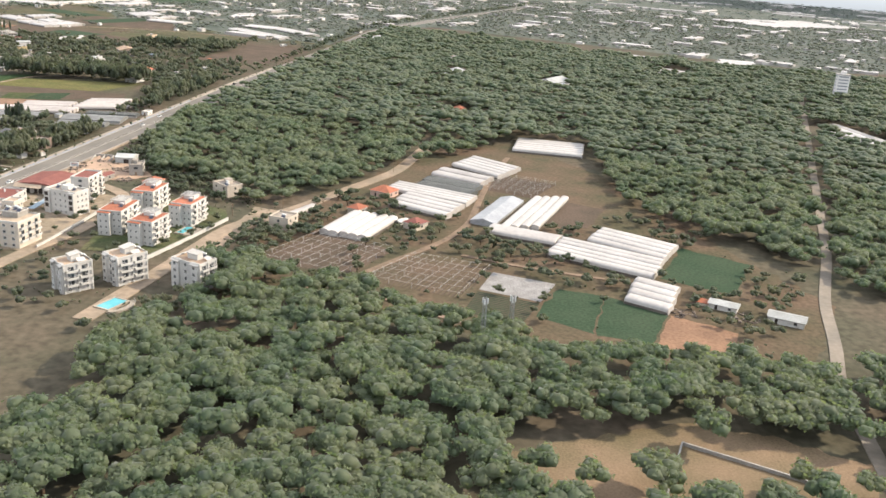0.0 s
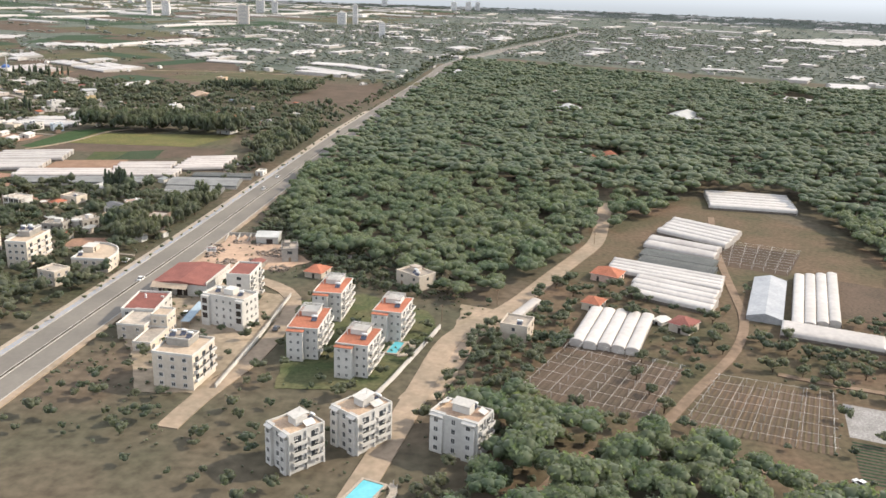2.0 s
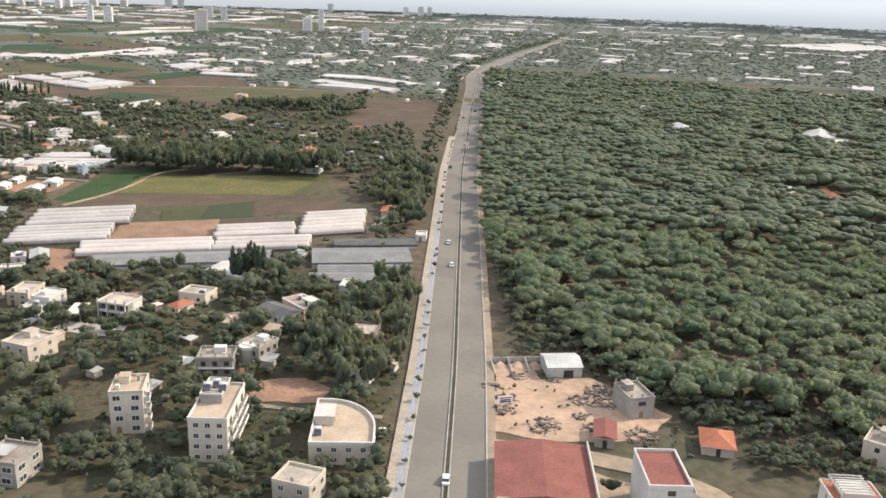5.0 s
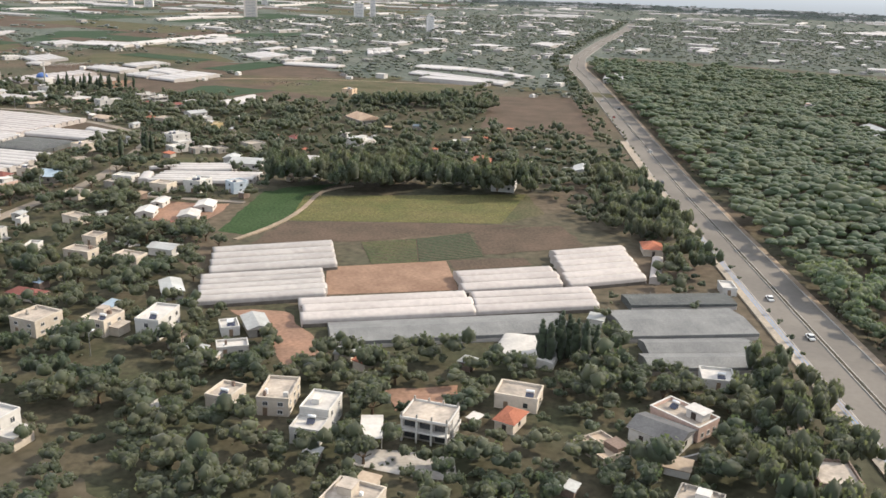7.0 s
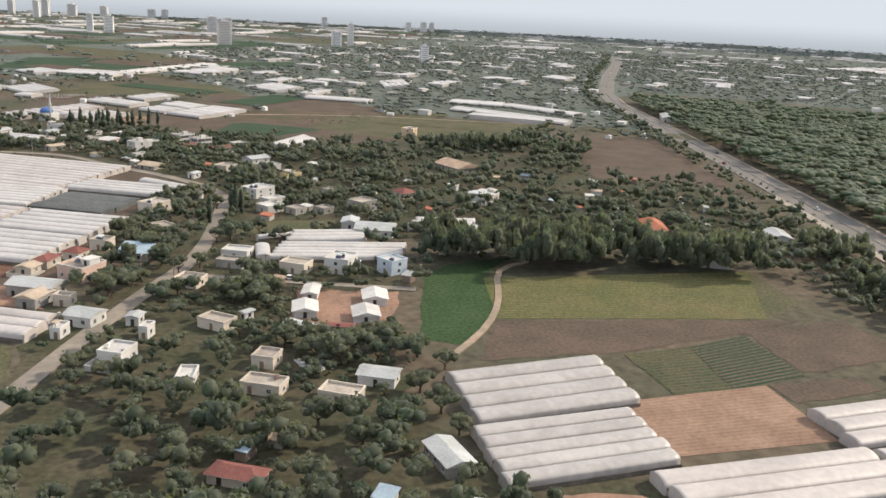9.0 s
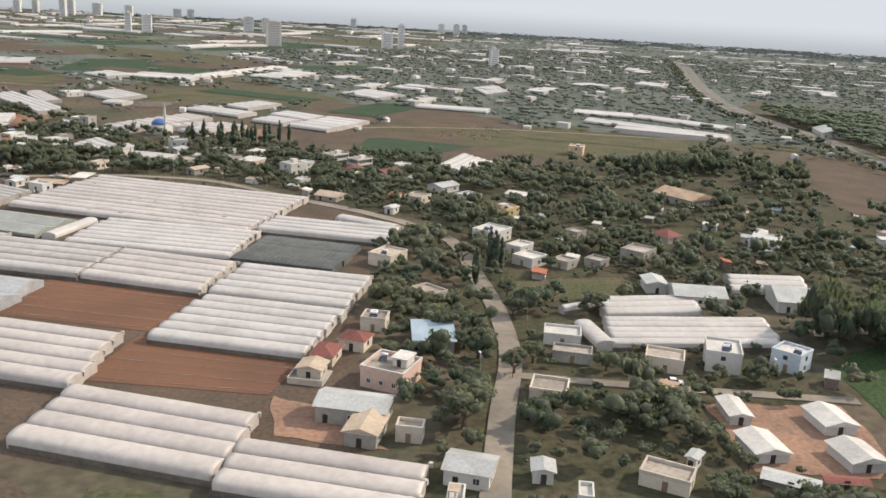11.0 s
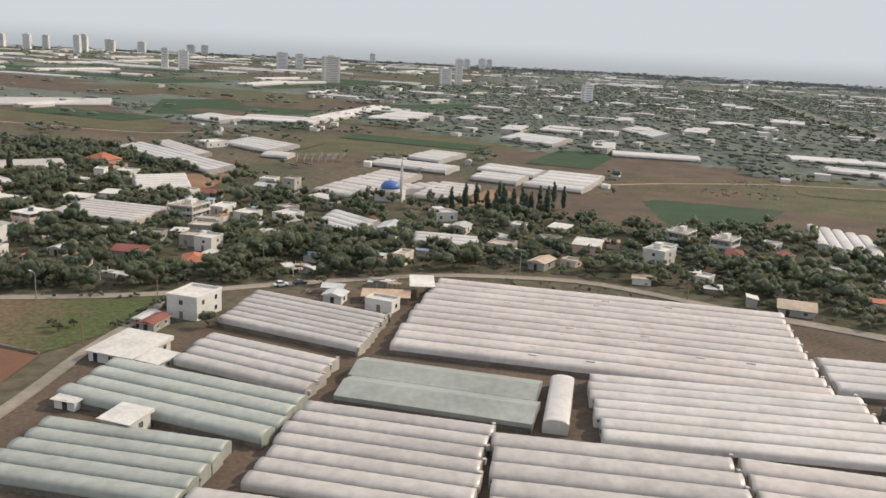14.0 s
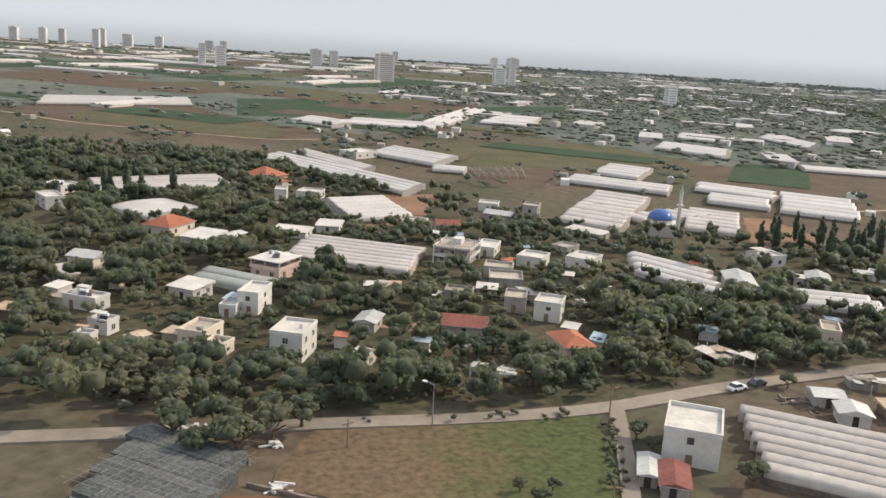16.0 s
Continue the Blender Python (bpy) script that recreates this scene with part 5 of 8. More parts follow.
def canopy_house(x, y, heading, w, d):
    """A house whose upper floor is an open terrace under a wide white roof."""
    keep_clear(x, y, heading, w, d, 1.0)
    HOUSE_SPOTS.append((x, y))
    ob = thing("house", x, y, heading, "pink house with an open upper terrace under a wide white roof", "house", group="village buildings")
    hx, hy = w / 2, d / 2
    part("wall", box(-hx + 0.3, -hy + 0.3, 0, hx - 0.3, hy - 0.3, 1.5), "pink_wall", ob)
    part("terrace_floor", box(-hx + 0.1, -hy + 0.1, 1.5, hx - 0.1, hy - 0.1, 1.62), "white_wall", ob)
    part("railing", rim(w - 0.3, d - 0.3, 1.62, 0.08, 0.42), "pink_wall", ob)
    part("upper_room", box(-hx + 0.3, -hy * 0.1, 1.62, hx * 0.3, hy - 0.3, 2.72), "grey_wall", ob)
    for px in (-hx + 0.3, 0, hx - 0.3):
        for py in (-hy + 0.3, hy - 0.3):
            part("post", box(px - 0.07, py - 0.07, 1.62, px + 0.07, py + 0.07, 2.74), "white_wall", ob)
    part("roof", box(-hx, -hy, 2.74, hx, hy, 2.88), "white_roof", ob)
    part("chimney", box(-hx * 0.6, hy * 0.2, 2.88, -hx * 0.6 + 0.4, hy * 0.2 + 0.4, 3.5), "grey_wall", ob)
    wall_windows(ob, pose(0, -hy + 0.3, 0), w - 0.6, 1, 1.5, 2)
    wall_windows(ob, pose(hx - 0.3, 0, 0, 0, 0, 90), d - 0.6, 1, 1.5, 2)
    heater(ob, hx * 0.2, -hy * 0.2, 2.88)


def balcony_house(x, y, heading, w, d):
    """Two storeys ringed by white balcony slabs, a slab roof with stub columns."""
    keep_clear(x, y, heading, w, d, 1.2)
    HOUSE_SPOTS.append((x, y))
    ob = thing("house", x, y, heading, "two-storey house ringed by white balconies with stub columns on the roof", "house", group="village buildings")
    hx, hy = w / 2, d / 2
    part("wall", box(-hx + 0.6, -hy + 0.6, 0, hx - 0.6, hy - 0.6, 2.8), "grey_wall", ob)
    bal = part("balcony", box(-hx, -hy, 1.35, hx, hy, 1.5), "white_wall", ob)
    part("railing", rim(w, d, 1.5, 0.07, 0.4), "white_wall", bal)
    part("roof", box(-hx, -hy, 2.8, hx, hy, 2.95), "flat_roof", ob)
    part("parapet", rim(w + 0.1, d + 0.1, 2.95, 0.1, 0.28), "white_wall", ob)
    for px in (-hx + 0.25, 0, hx - 0.25):
        for py in (-hy + 0.25, 0, hy - 0.25):
            part("stub_column", box(px - 0.1, py - 0.1, 2.95, px + 0.1, py + 0.1, 3.75), "white_wall", ob)
    for px in (-hx + 0.12, hx - 0.12):
        for py in (-hy + 0.12, hy - 0.12):
            part("column", box(px - 0.1, py - 0.1, 0, px + 0.1, py + 0.1, 2.8), "white_wall", ob)
    wall_windows(ob, pose(0, -hy + 0.6, 0), w - 1.2, 2, 1.4, 3)
    wall_windows(ob, pose(hx - 0.6, 0, 0, 0, 0, 90), d - 1.2, 2, 1.4, 3)
    part("stair_tower", box(-hx * 0.3, 0, 2.95, hx * 0.2, hy * 0.6, 3.9), "white_wall", ob)


def shanty(x, y, heading, w, d):
    """A patchwork shelter: sheets at odd heights on thin pale posts, a block wall and boards."""
    keep_clear(x, y, heading, w, d, 0.3)
    HOUSE_SPOTS.append((x, y))
    ob = thing("shelter", x, y, heading, "patchwork shelter of pale sheets on thin white posts", "shelter", group="shelters")
    part("wall", box(-w * 0.42, -d * 0.1, 0, w * 0.1, d * 0.4, 0.85), "grey_wall", ob)
    for k in range(7):
        px, py, pz = rnd.uniform(-0.42, 0.3) * w, rnd.uniform(-0.42, 0.3) * d, rnd.uniform(0.9, 1.3)
        sw, sd, tilt = rnd.uniform(0.15, 0.4) * w, rnd.uniform(0.12, 0.35) * d, rnd.uniform(-0.12, 0.12)
        v, f = box(px, py, pz, px + sw, py + sd, pz + 0.05)
        v = [(a, b, c + (a - px) * tilt + k * 0.006) for a, b, c in v]
        part("roof_sheet", (v, f), rnd.choice(("white_roof", "tin_roof", "flat_roof", "white_roof", "rust_roof")), ob)
    for k in range(8):
        px, py = rnd.uniform(-0.45, 0.45) * w, rnd.uniform(-0.45, 0.45) * d
        part("post", box(px - 0.04, py - 0.04, 0, px + 0.04, py + 0.04, rnd.uniform(1.0, 1.9)), "white_wall", ob)


canopy_house(-452.0, 567.6, -30, 5.6, 6.2)
balcony_house(-422.8, 580.1, -22, 6.4, 7.4)
balcony_house(-314.9, 565.6, -42, 4.8, 6.4)
balcony_house(-307.6, 559.0, -42, 4.6, 6.2)
for ex, ey, eh, ew, ed in ((-436.4, 560.4, -8, 5.4, 6.2), (-425.5, 527.4, -18, 4.8, 4.2), (-395.5, 533.9, -58, 6.4, 6.4), (-381.3, 525.2, -10, 6.0, 4.4), (-404.5, 562.0, -30, 4.5, 4.0), (-432.5, 570.0, -20, 4.0, 3.2)):
    shanty(ex, ey, eh, ew, ed)
sheet_canopy(-375.0, 521.9, -3, 4.1, 7.2, 2.1, "white_roof", "open shed with a white sheet roof beside the greenhouses")
for ex, ey, eh, ew, ed in ((-88.4, 222.6, -4, 5.5, 10.8), (-89.2, 204.2, -2, 5.4, 11.6), (-75.0, 213.4, -9, 5.4, 9.6), (-78.9, 197.0, -9, 5.6, 9.3)):
    estate_block(ex, ey, eh, ew, ed)
for ex, ey, eh, ew, ed in ((-74.2, 172.0, -38, 5.4, 6.9), (-59.4, 171.7, -25, 7.6, 5.0), (-82.5, 165.2, -42, 5.2, 6.0)):
    bay_block(ex, ey, eh, ew, ed)
side_terrace_block(-107.2, 189.1, -8, 7.2, 8.0)
side_terrace_block(-164.6, 245.2, -1, 5.0, 10.6)
white_block(-107.1, 214.6, -17, 9.4, 4.9)
wide_hall(-122.1, 234.9, -4, 11.8, 13.4)
stepped_house(-120.2, 206.2, -3)
curved_terrace(-147.8, 246.2, 1, 8.4, 12.6, 2.8)
framed_house(-192.9, 291.5, -18, 6.0, 4.6)
tiered_house(-207.2, 292.2, -13, 3.8, 8.6)
ruin(-170.0, 268.4, 3, 5.4, 4.4, 2.7)
ruin(-164.5, 273.4, -28, 4.4, 5.0, 2.7, True)
walled_pen(-171.8, 288.6, -57, 5.4, 4.6, 1.0)
pink_house(-160.0, 295.4, -50, 7.4, 4.4, 1.7)
pink_house(-300.6, 406.2, -26, 5.8, 6.0, 2.4)
workshop(-114.6, 270.9, 5)
sheet_canopy(-200.1, 290.0, 3, 2.8, 5.9, 1.7, "white_roof", "white sheet canopy on thin posts")
sheet_canopy(-115.2, 216.3, 1, 1.8, 11.0, 1.3, "blue_roof", "long pale blue sheet canopy beside a car park")


field("farmsoil", (-56, 160), (-60, 222), (-44, 250), (-20, 325), (12, 345), (40, 300), (64, 228), (82, 190), (62, 150), (20, 148), (-25, 170))
field("soildark", (-330, 385), (-303, 385), (-306, 440), (-302, 475), (-297, 487), (-320, 513), (-368, 524), (-398, 516), (-418, 490), (-424, 470), (-424, 440), (-395, 405), (-360, 385))
greenhouse(-49.4, 228.2, 65.8, 13.9, 2.3, 1, "grey", 0.0)
greenhouse(-31.7, 220.8, 73.4, 20.4, 13.2, 5, "white", -0.5)
greenhouse(-15.5, 258.2, -23.8, 27.0, 10.0, 4, "white", -1.2)
greenhouse(-15.7, 244.6, -28.6, 19.4, 13.6, 4, "white", -2.8)
greenhouse(0.4, 297.6, -38.6, 20.6, 16.6, 5, "white", -3.6)
greenhouse(-7.1, 281.6, -28.7, 19.0, 10.9, 2, "grey", -1.7)
greenhouse(-10.6, 268.7, -24.0, 18.8, 12.2, 2, "net", -2.4)
greenhouse(24.0, 338.0, -6.0, 26.5, 22.0, 6, "white", 1.0)
greenhouse(4.7, 244.3, 72.3, 28.1, 7.4, 1, "greygable", 0.0)
greenhouse(15.7, 246.0, 72.6, 35.5, 9.7, 4, "white", -6.2)
greenhouse(11.7, 223.6, -19.4, 19.4, 7.4, 1, "grey", 0.0)
greenhouse(40.2, 222.9, -31.5, 21.6, 13.5, 4, "white", -2.1)
greenhouse(31.7, 209.9, -27.1, 27.5, 14.7, 5, "white", -2.3)
greenhouse(39.6, 186.5, -29.7, 10.3, 15.5, 4, "white", -3.3)
greenhouse(-224.5, 358.2, 17.6, 24.2, 15.5, 4, "grey", 1.6)
greenhouse(-223.4, 341.8, 15.5, 22.4, 14.3, 5, "grey", 1.0)
greenhouse(-200.6, 333.1, 12.2, 29.4, 10.4, 3, "pink", 0.4)
greenhouse(-175.1, 338.2, 12.4, 22.5, 9.5, 3, "pink", 2.2)
greenhouse(-190.0, 324.4, 11.0, 39.0, 8.2, 1, "torn", 0.0)
greenhouse(-178.8, 349.2, 14.6, 19.5, 10.4, 3, "pink", 1.5)
greenhouse(-160.8, 358.9, 19.0, 16.6, 20.0, 6, "pink", 6.4)
greenhouse(-178.3, 316.6, -108.6, 8.8, 9.7, 1, "tarp", 0.0)
greenhouse(-151.9, 317.0, 5.4, 17.8, 11.0, 2, "torn", 3.4)
greenhouse(-151.4, 329.6, 7.0, 22.5, 11.6, 1, "torn", 0.0)
greenhouse(-148.9, 340.6, 6.8, 19.8, 5.6, 1, "net", 0.0)
greenhouse(-148.8, 358.0, 74.5, 14.4, 2.2, 1, "pink", 0.0)
greenhouse(-254.4, 425.6, 3.7, 26.8, 11.8, 5, "white", 2.8)
greenhouse(-257.7, 437.3, 8.3, 17.1, 8.8, 3, "white", 2.7)
greenhouse(-269.1, 436.6, 26.6, 8.3, 1.5, 1, "white", 0.0)
greenhouse(-231.1, 451.5, -0.1, 14.7, 10.1, 3, "white", 3.1)
greenhouse(-270.0, 423.3, 99.2, 9.5, 3.0, 1, "white", 0.0)
greenhouse(-275.4, 568.4, 67.8, 25.3, 13.0, 5, "white", 10.9)
greenhouse(-350.3, 501.4, -17.6, 55.4, 35.8, 11, "pink", -1.0)
greenhouse(-312.2, 480.9, -14.0, 27.6, 12.0, 4, "white", 0.6)
greenhouse(-304.4, 488.0, -32.6, 14.8, 3.6, 1, "white", 0.0)
greenhouse(-343.3, 470.4, -12.4, 32.2, 19.0, 7, "white", -0.8)
greenhouse(-317.2, 462.7, -15.6, 19.5, 17.6, 3, "net", 0.0)
greenhouse(-375.8, 478.3, -19.5, 22.8, 13.2, 2, "greygreen", -1.3)
greenhouse(-361.6, 455.0, -13.8, 24.0, 16.8, 5, "grey", -0.9)
greenhouse(-339.1, 448.8, -17.2, 21.8, 16.6, 5, "pink", -1.6)
greenhouse(-316.4, 442.5, -14.0, 23.2, 16.6, 5, "white", -0.2)
greenhouse(-320.6, 423.7, -14.1, 22.7, 19.0, 6, "white", 0.4)
greenhouse(-367.4, 436.2, -15.0, 22.0, 14.5, 2, "greygable", -2.4)
greenhouse(-352.2, 413.2, -15.5, 30.0, 16.8, 5, "pink", -3.4)
greenhouse(-374.6, 424.0, -12.0, 15.8, 13.0, 4, "pink", -3.0)
greenhouse(-307.7, 380.7, -15.2, 20.5, 9.7, 3, "pink", -0.6)
greenhouse(-328.0, 390.4, -17.5, 23.5, 14.0, 4, "pink", -2.0)
greenhouse(-393.0, 504.4, -30.7, 23.0, 15.0, 7, "grey", -3.6)
greenhouse(-397.8, 486.5, -30.0, 19.2, 11.0, 4, "grey", -3.0)
greenhouse(-404.5, 475.3, -26.0, 26.0, 11.6, 4, "green", -1.4)
greenhouse(-408.6, 460.4, -16.5, 19.8, 12.6, 5, "green", -0.6)
greenhouse(-362.6, 474.9, 74.0, 14.4, 2.9, 1, "white", 0.0)
greenhouse(-455.5, 502.4, -32.0, 11.1, 12.1, 4, "net", -4.4)
greenhouse(-367.3, 558.5, -17.4, 13.3, 9.8, 3, "white", -2.4)
greenhouse(-387.2, 572.8, -52.8, 15.7, 12.6, 4, "white", -11.3)
greenhouse(-483.2, 640.0, 28.1, 29.9, 19.7, 8, "grey", 1.9)
greenhouse(-456.9, 560.2, -31, 12.4, 6.7, 2, "green", -2.4)
greenhouse(-190.5, 735.2, -15.8, 29.1, 16.9, 1, "white", 0.0)
greenhouse(-158.3, 713.5, -45.9, 47.4, 13.6, 1, "white", 0.0)
greenhouse(-180.5, 682.9, -39.7, 66.0, 13.9, 2, "white", -5.3)
greenhouse(168.6, 412.4, -76.3, 42.6, 20.2, 4, "white", -23.4)
greenhouse(123.0, 617.5, -47.0, 21.7, 27.4, 3, "white", -15.0)
greenhouse(115.4, 698.1, -23.4, 27.5, 30.8, 2, "white", -2.6)
greenhouse(188.3, 714.7, -6.1, 26.8, 34.5, 2, "white", 7.8)
greenhouse(412.6, 1316.6, -54.8, 110.1, 199.3, 6, "white", 0.0)
greenhouse(-383.7, 461.4, -17.7, 20.8, 19.5, 7, "grey", -0.9)
greenhouse(-390.8, 441.8, -15.2, 19.9, 20.0, 6, "grey", -4.3)
greenhouse(-478.1, 611.0, -41.9, 13.1, 14.5, 1, "white", 0.0)
greenhouse(-444.6, 672.9, -52.2, 63.5, 12.7, 4, "white", -7.3)
greenhouse(-446.0, 695.1, -58.0, 38.4, 8.6, 4, "pink", -6.1)
greenhouse(-437.2, 620.6, 26.8, 14.1, 22.1, 6, "white", 4.9)
greenhouse(-439.7, 579.4, -21.3, 21.3, 16.8, 7, "pink", -2.4)
greenhouse(-420.7, 714.6, -48.4, 27.7, 20.6, 5, "white", -9.8)
greenhouse(-412.1, 687.3, -13.7, 9.4, 9.3, 1, "white", 0.0)
greenhouse(-422.1, 824.1, -10.4, 40.8, 28.7, 2, "white", 4.7)
greenhouse(-452.0, 817.4, -43.9, 25.4, 23.2, 3, "white", -11.5)
greenhouse(-359.6, 875.8, -20.0, 21.9, 57.9, 3, "white", 0.7)
greenhouse(-356.9, 699.1, -37.3, 14.1, 24.5, 5, "white", -3.9)
greenhouse(-366.5, 671.8, -32.0, 28.0, 13.6, 3, "white", -2.5)
greenhouse(-381.4, 631.9, -36.9, 13.9, 45.1, 9, "pink", -8.5)
greenhouse(-369.6, 624.7, -58.0, 8.6, 21.7, 5, "pink", 0.0)
greenhouse(-360.6, 621.2, -28.5, 11.5, 26.8, 6, "pink", -2.4)
greenhouse(-334.4, 668.2, -39.1, 21.1, 15.0, 2, "white", -4.4)
greenhouse(-341.4, 650.6, -31.0, 15.1, 14.6, 3, "white", -1.2)
greenhouse(-320.9, 648.9, -30.4, 18.2, 35.0, 5, "white", -2.7)
greenhouse(-266.1, 726.8, -14.8, 34.5, 13.4, 1, "white", 0.0)
greenhouse(-304.7, 775.2, -47.1, 28.3, 28.8, 4, "white", -11.6)
greenhouse(-234.2, 834.8, -85.0, 41.0, 18.2, 4, "white", -22.0)
greenhouse(-280.9, 831.7, -31.8, 16.1, 29.5, 3, "white", -4.7)
greenhouse(-151.5, 916.9, -55.7, 21.6, 24.6, 1, "white", 0.0)
greenhouse(-481.6, 562.1, 30.9, 4.1, 6.9, 2, "grey", 0.0)
greenhouse(-549.6, 871.3, 28.9, 68.4, 40.5, 9, "grey", 12.0)
building(-108.9, 230.0, -1, 5.0, 8.4, 4, "maroonflat")
building(-124.6, 216.0, 3, 6.6, 10.2, 2, "maroonlow", True)
building(-73.5, 243.0, -39, 7.3, 5.2, 2, "flat", True)
building(-50.9, 216.4, -15, 5.4, 5.6, 2, "flat", True)
building(-105.8, 257.3, 14, 3.9, 5.6, 2, "concrete", True)
building(-96.6, 246.4, -14, 4.2, 5.2, 0.9, "redroof", True)
building(-177.7, 249.8, 8, 4.4, 5.6, 4, "flattank", True)
building(-213.0, 298.4, -5, 4.2, 6.4, 1.5, "flat", True)
building(-219.9, 298.0, -20, 3.4, 4.4, 1.3, "flat", True)
building(-201.1, 272.2, -22, 5.4, 6.2, 2, "flat", True)
building(-222.8, 314.7, 16, 4.6, 2.8, 0.8, "white", True)
building(-225.0, 322.4, 20, 2.8, 3.6, 0.8, "white", True)
building(-221.0, 323.6, 22, 3.4, 6.0, 0.95, "tinshed", True)
building(-147.4, 279.6, -6, 4.8, 5.6, 2, "brick", True)
building(-151.7, 308.6, -10, 4.6, 4.4, 0.8, "white", True)
building(-137.9, 348.0, -4, 2.6, 4.2, 0.8, "white", True)
building(-182.6, 294.2, -30, 2.6, 4.0, 1.0, "redroof", True)
building(-181.0, 300.6, -17, 5.8, 4.4, 1.2, "flat", True)
building(-163.9, 291.4, -39, 6.6, 4.8, 1.2, "darktin", True)
building(-409.2, 508.8, -24, 5.0, 6.4, 2.1, "lowwhite", True)
building(-413.4, 502.0, -18, 2.2, 4.4, 0.8, "redshed", True)
building(-415.0, 503.9, -18, 1.5, 4.0, 0.75, "tinshed", True)
building(-233.2, 603.4, -20, 5.0, 5.4, 2, "orangehouse", True)
building(-465.7, 586.5, -25, 5.0, 6.0, 1.1, "sheetroof", True)
building(-461.0, 589.4, -25, 2.4, 4.2, 0.8, "tinshed", True)
building(-462.4, 554.9, -28, 4.0, 4.3, 1.15, "sheetroof", True)
building(-453.3, 550.0, -14, 2.8, 5.4, 1.8, "lowwhite", True)
building(-455.9, 547.6, -14, 2.2, 3.6, 0.9, "lowwhite", True)
building(-458.2, 537.0, -20, 3.3, 4.8, 1.05, "lowsand", True)
building(-455.6, 532.8, -20, 2.5, 2.8, 0.8, "lowsand", True)
building(-447.2, 532.9, -16, 3.8, 5.3, 2.1, "lowwhite", True)
building(-438.4, 543.1, -17, 2.6, 4.0, 0.9, "tinshed", True)
building(-426.2, 542.8, -12, 5.4, 4.7, 0.9, "redshed", True)
building(-414.0, 536.0, 10, 3.6, 5.6, 1.0, "redroof", True)
building(-416.4, 587.0, -20, 3.4, 6.4, 0.95, "lowwhite", True)
building(-417.0, 565.2, -9, 5.1, 5.4, 1.0, "lowgrey", True)
building(-417.0, 571.6, -14, 4.5, 4.2, 1.0, "lowgrey", True)
building(-413.6, 549.6, -22, 3.6, 4.4, 1.6, "lowwhite", True)
building(-417.6, 553.4, -14, 3.0, 4.4, 1.25, "lowgrey", True)
building(-425.2, 556.8, -14, 3.9, 3.2, 0.95, "lowgrey", True)
building(-439.4, 530.4, -28, 2.3, 2.6, 0.7, "lowsand", True)
building(-456.0, 633.0, 0, 2.6, 4.6, 1.4, "lowwhite", True)
building(-449.6, 635.4, -16, 5.0, 5.6, 1.0, "lowwhite", True)
building(-458.4, 620.4, -25, 3.0, 4.2, 0.7, "sheetroof", True)
building(-451.2, 595.4, -16, 6.2, 3.8, 0.8, "sheetroof", True)
building(-444.6, 600.6, -8, 4.2, 4.6, 0.95, "sheetroof", True)
building(-427.9, 607.6, -22, 4.0, 4.6, 0.8, "lowwhite", True)
building(-421.6, 605.5, 2, 4.8, 4.6, 0.95, "redshed", True)
building(-409.7, 629.5, -15, 4.3, 4.4, 1.0, "lowwhite", True)
building(-409.2, 617.4, -28, 5.6, 4.0, 1.05, "tinshed", True)
building(-402.6, 617.0, -20, 3.2, 4.6, 2.4, "lowgrey", True)
building(-409.8, 579.3, -28, 4.4, 5.0, 1.05, "lowwhite", True)
building(-400.9, 579.6, -38, 4.4, 5.6, 1.05, "lowwhite", True)
building(-401.8, 589.4, -45, 3.4, 4.4, 0.8, "lowgrey", True)
building(-393.6, 604.6, -45, 8.0, 3.4, 0.8, "sheetroof", True)
building(-381.7, 512.5, -28, 4.5, 3.0, 1.05, "lowwhite", True)
building(-381.0, 517.2, -5, 7.2, 3.3, 0.75, "rustflat", True)
building(-389.4, 520.8, -10, 3.0, 2.6, 0.85, "tinshed", True)
building(-389.0, 516.2, -18, 3.0, 3.0, 0.9, "tin", True)
building(-356.2, 555.6, -30, 4.6, 5.6, 0.85, "lowgrey", True)
building(-350.9, 541.2, -36, 3.2, 5.2, 1.0, "tanshed", True)
building(-338.3, 555.8, -25, 5.2, 5.4, 1.25, "redveranda", True)
building(-326.0, 547.6, -42, 4.6, 5.4, 1.8, "white", True)
building(-323.2, 552.6, -42, 3.6, 4.4, 1.5, "lowwhite", True)
building(-309.2, 550.4, -24, 3.2, 5.4, 1.15, "maroon", True)
building(-299.6, 549.8, -38, 4.0, 7.4, 0.9, "redshed", True)
building(-295.4, 563.4, -45, 3.6, 5.4, 0.65, "lowwhite", True)
building(-322.2, 533.2, -42, 2.4, 3.6, 0.7, "lowwhite", True)
building(-345.5, 561.2, -30, 4.4, 5.6, 0.85, "lowgrey", True)
building(-348.7, 576.7, -38, 3.6, 3.9, 0.7, "lowwhite", True)
building(-339.4, 576.1, -32, 4.2, 4.2, 0.7, "sheetroof", True)
building(-344.6, 543.6, -42, 3.2, 2.8, 0.65, "lowsand", True)
building(-503.0, 630.7, -21.5, 6.0, 5.9, 1.0, "white")
building(-499.3, 613.9, -56.3, 6.7, 3.7, 1.5, "white")
building(-480.1, 570.6, -20.7, 4.4, 4.1, 1.0, "tin")
building(-438.0, 711.5, -44.3, 7.2, 10.1, 1.2, "white")
building(-461.6, 656.3, -38.7, 7.6, 7.6, 1.2, "redroof")
building(-365.4, 585.4, -72.7, 4.3, 5.6, 1.2, "white")
building(-474.4, 548.8, -24.3, 5.0, 2.8, 1.0, "white")
building(-469.8, 539.2, -23.1, 2.7, 2.2, 1.0, "white")
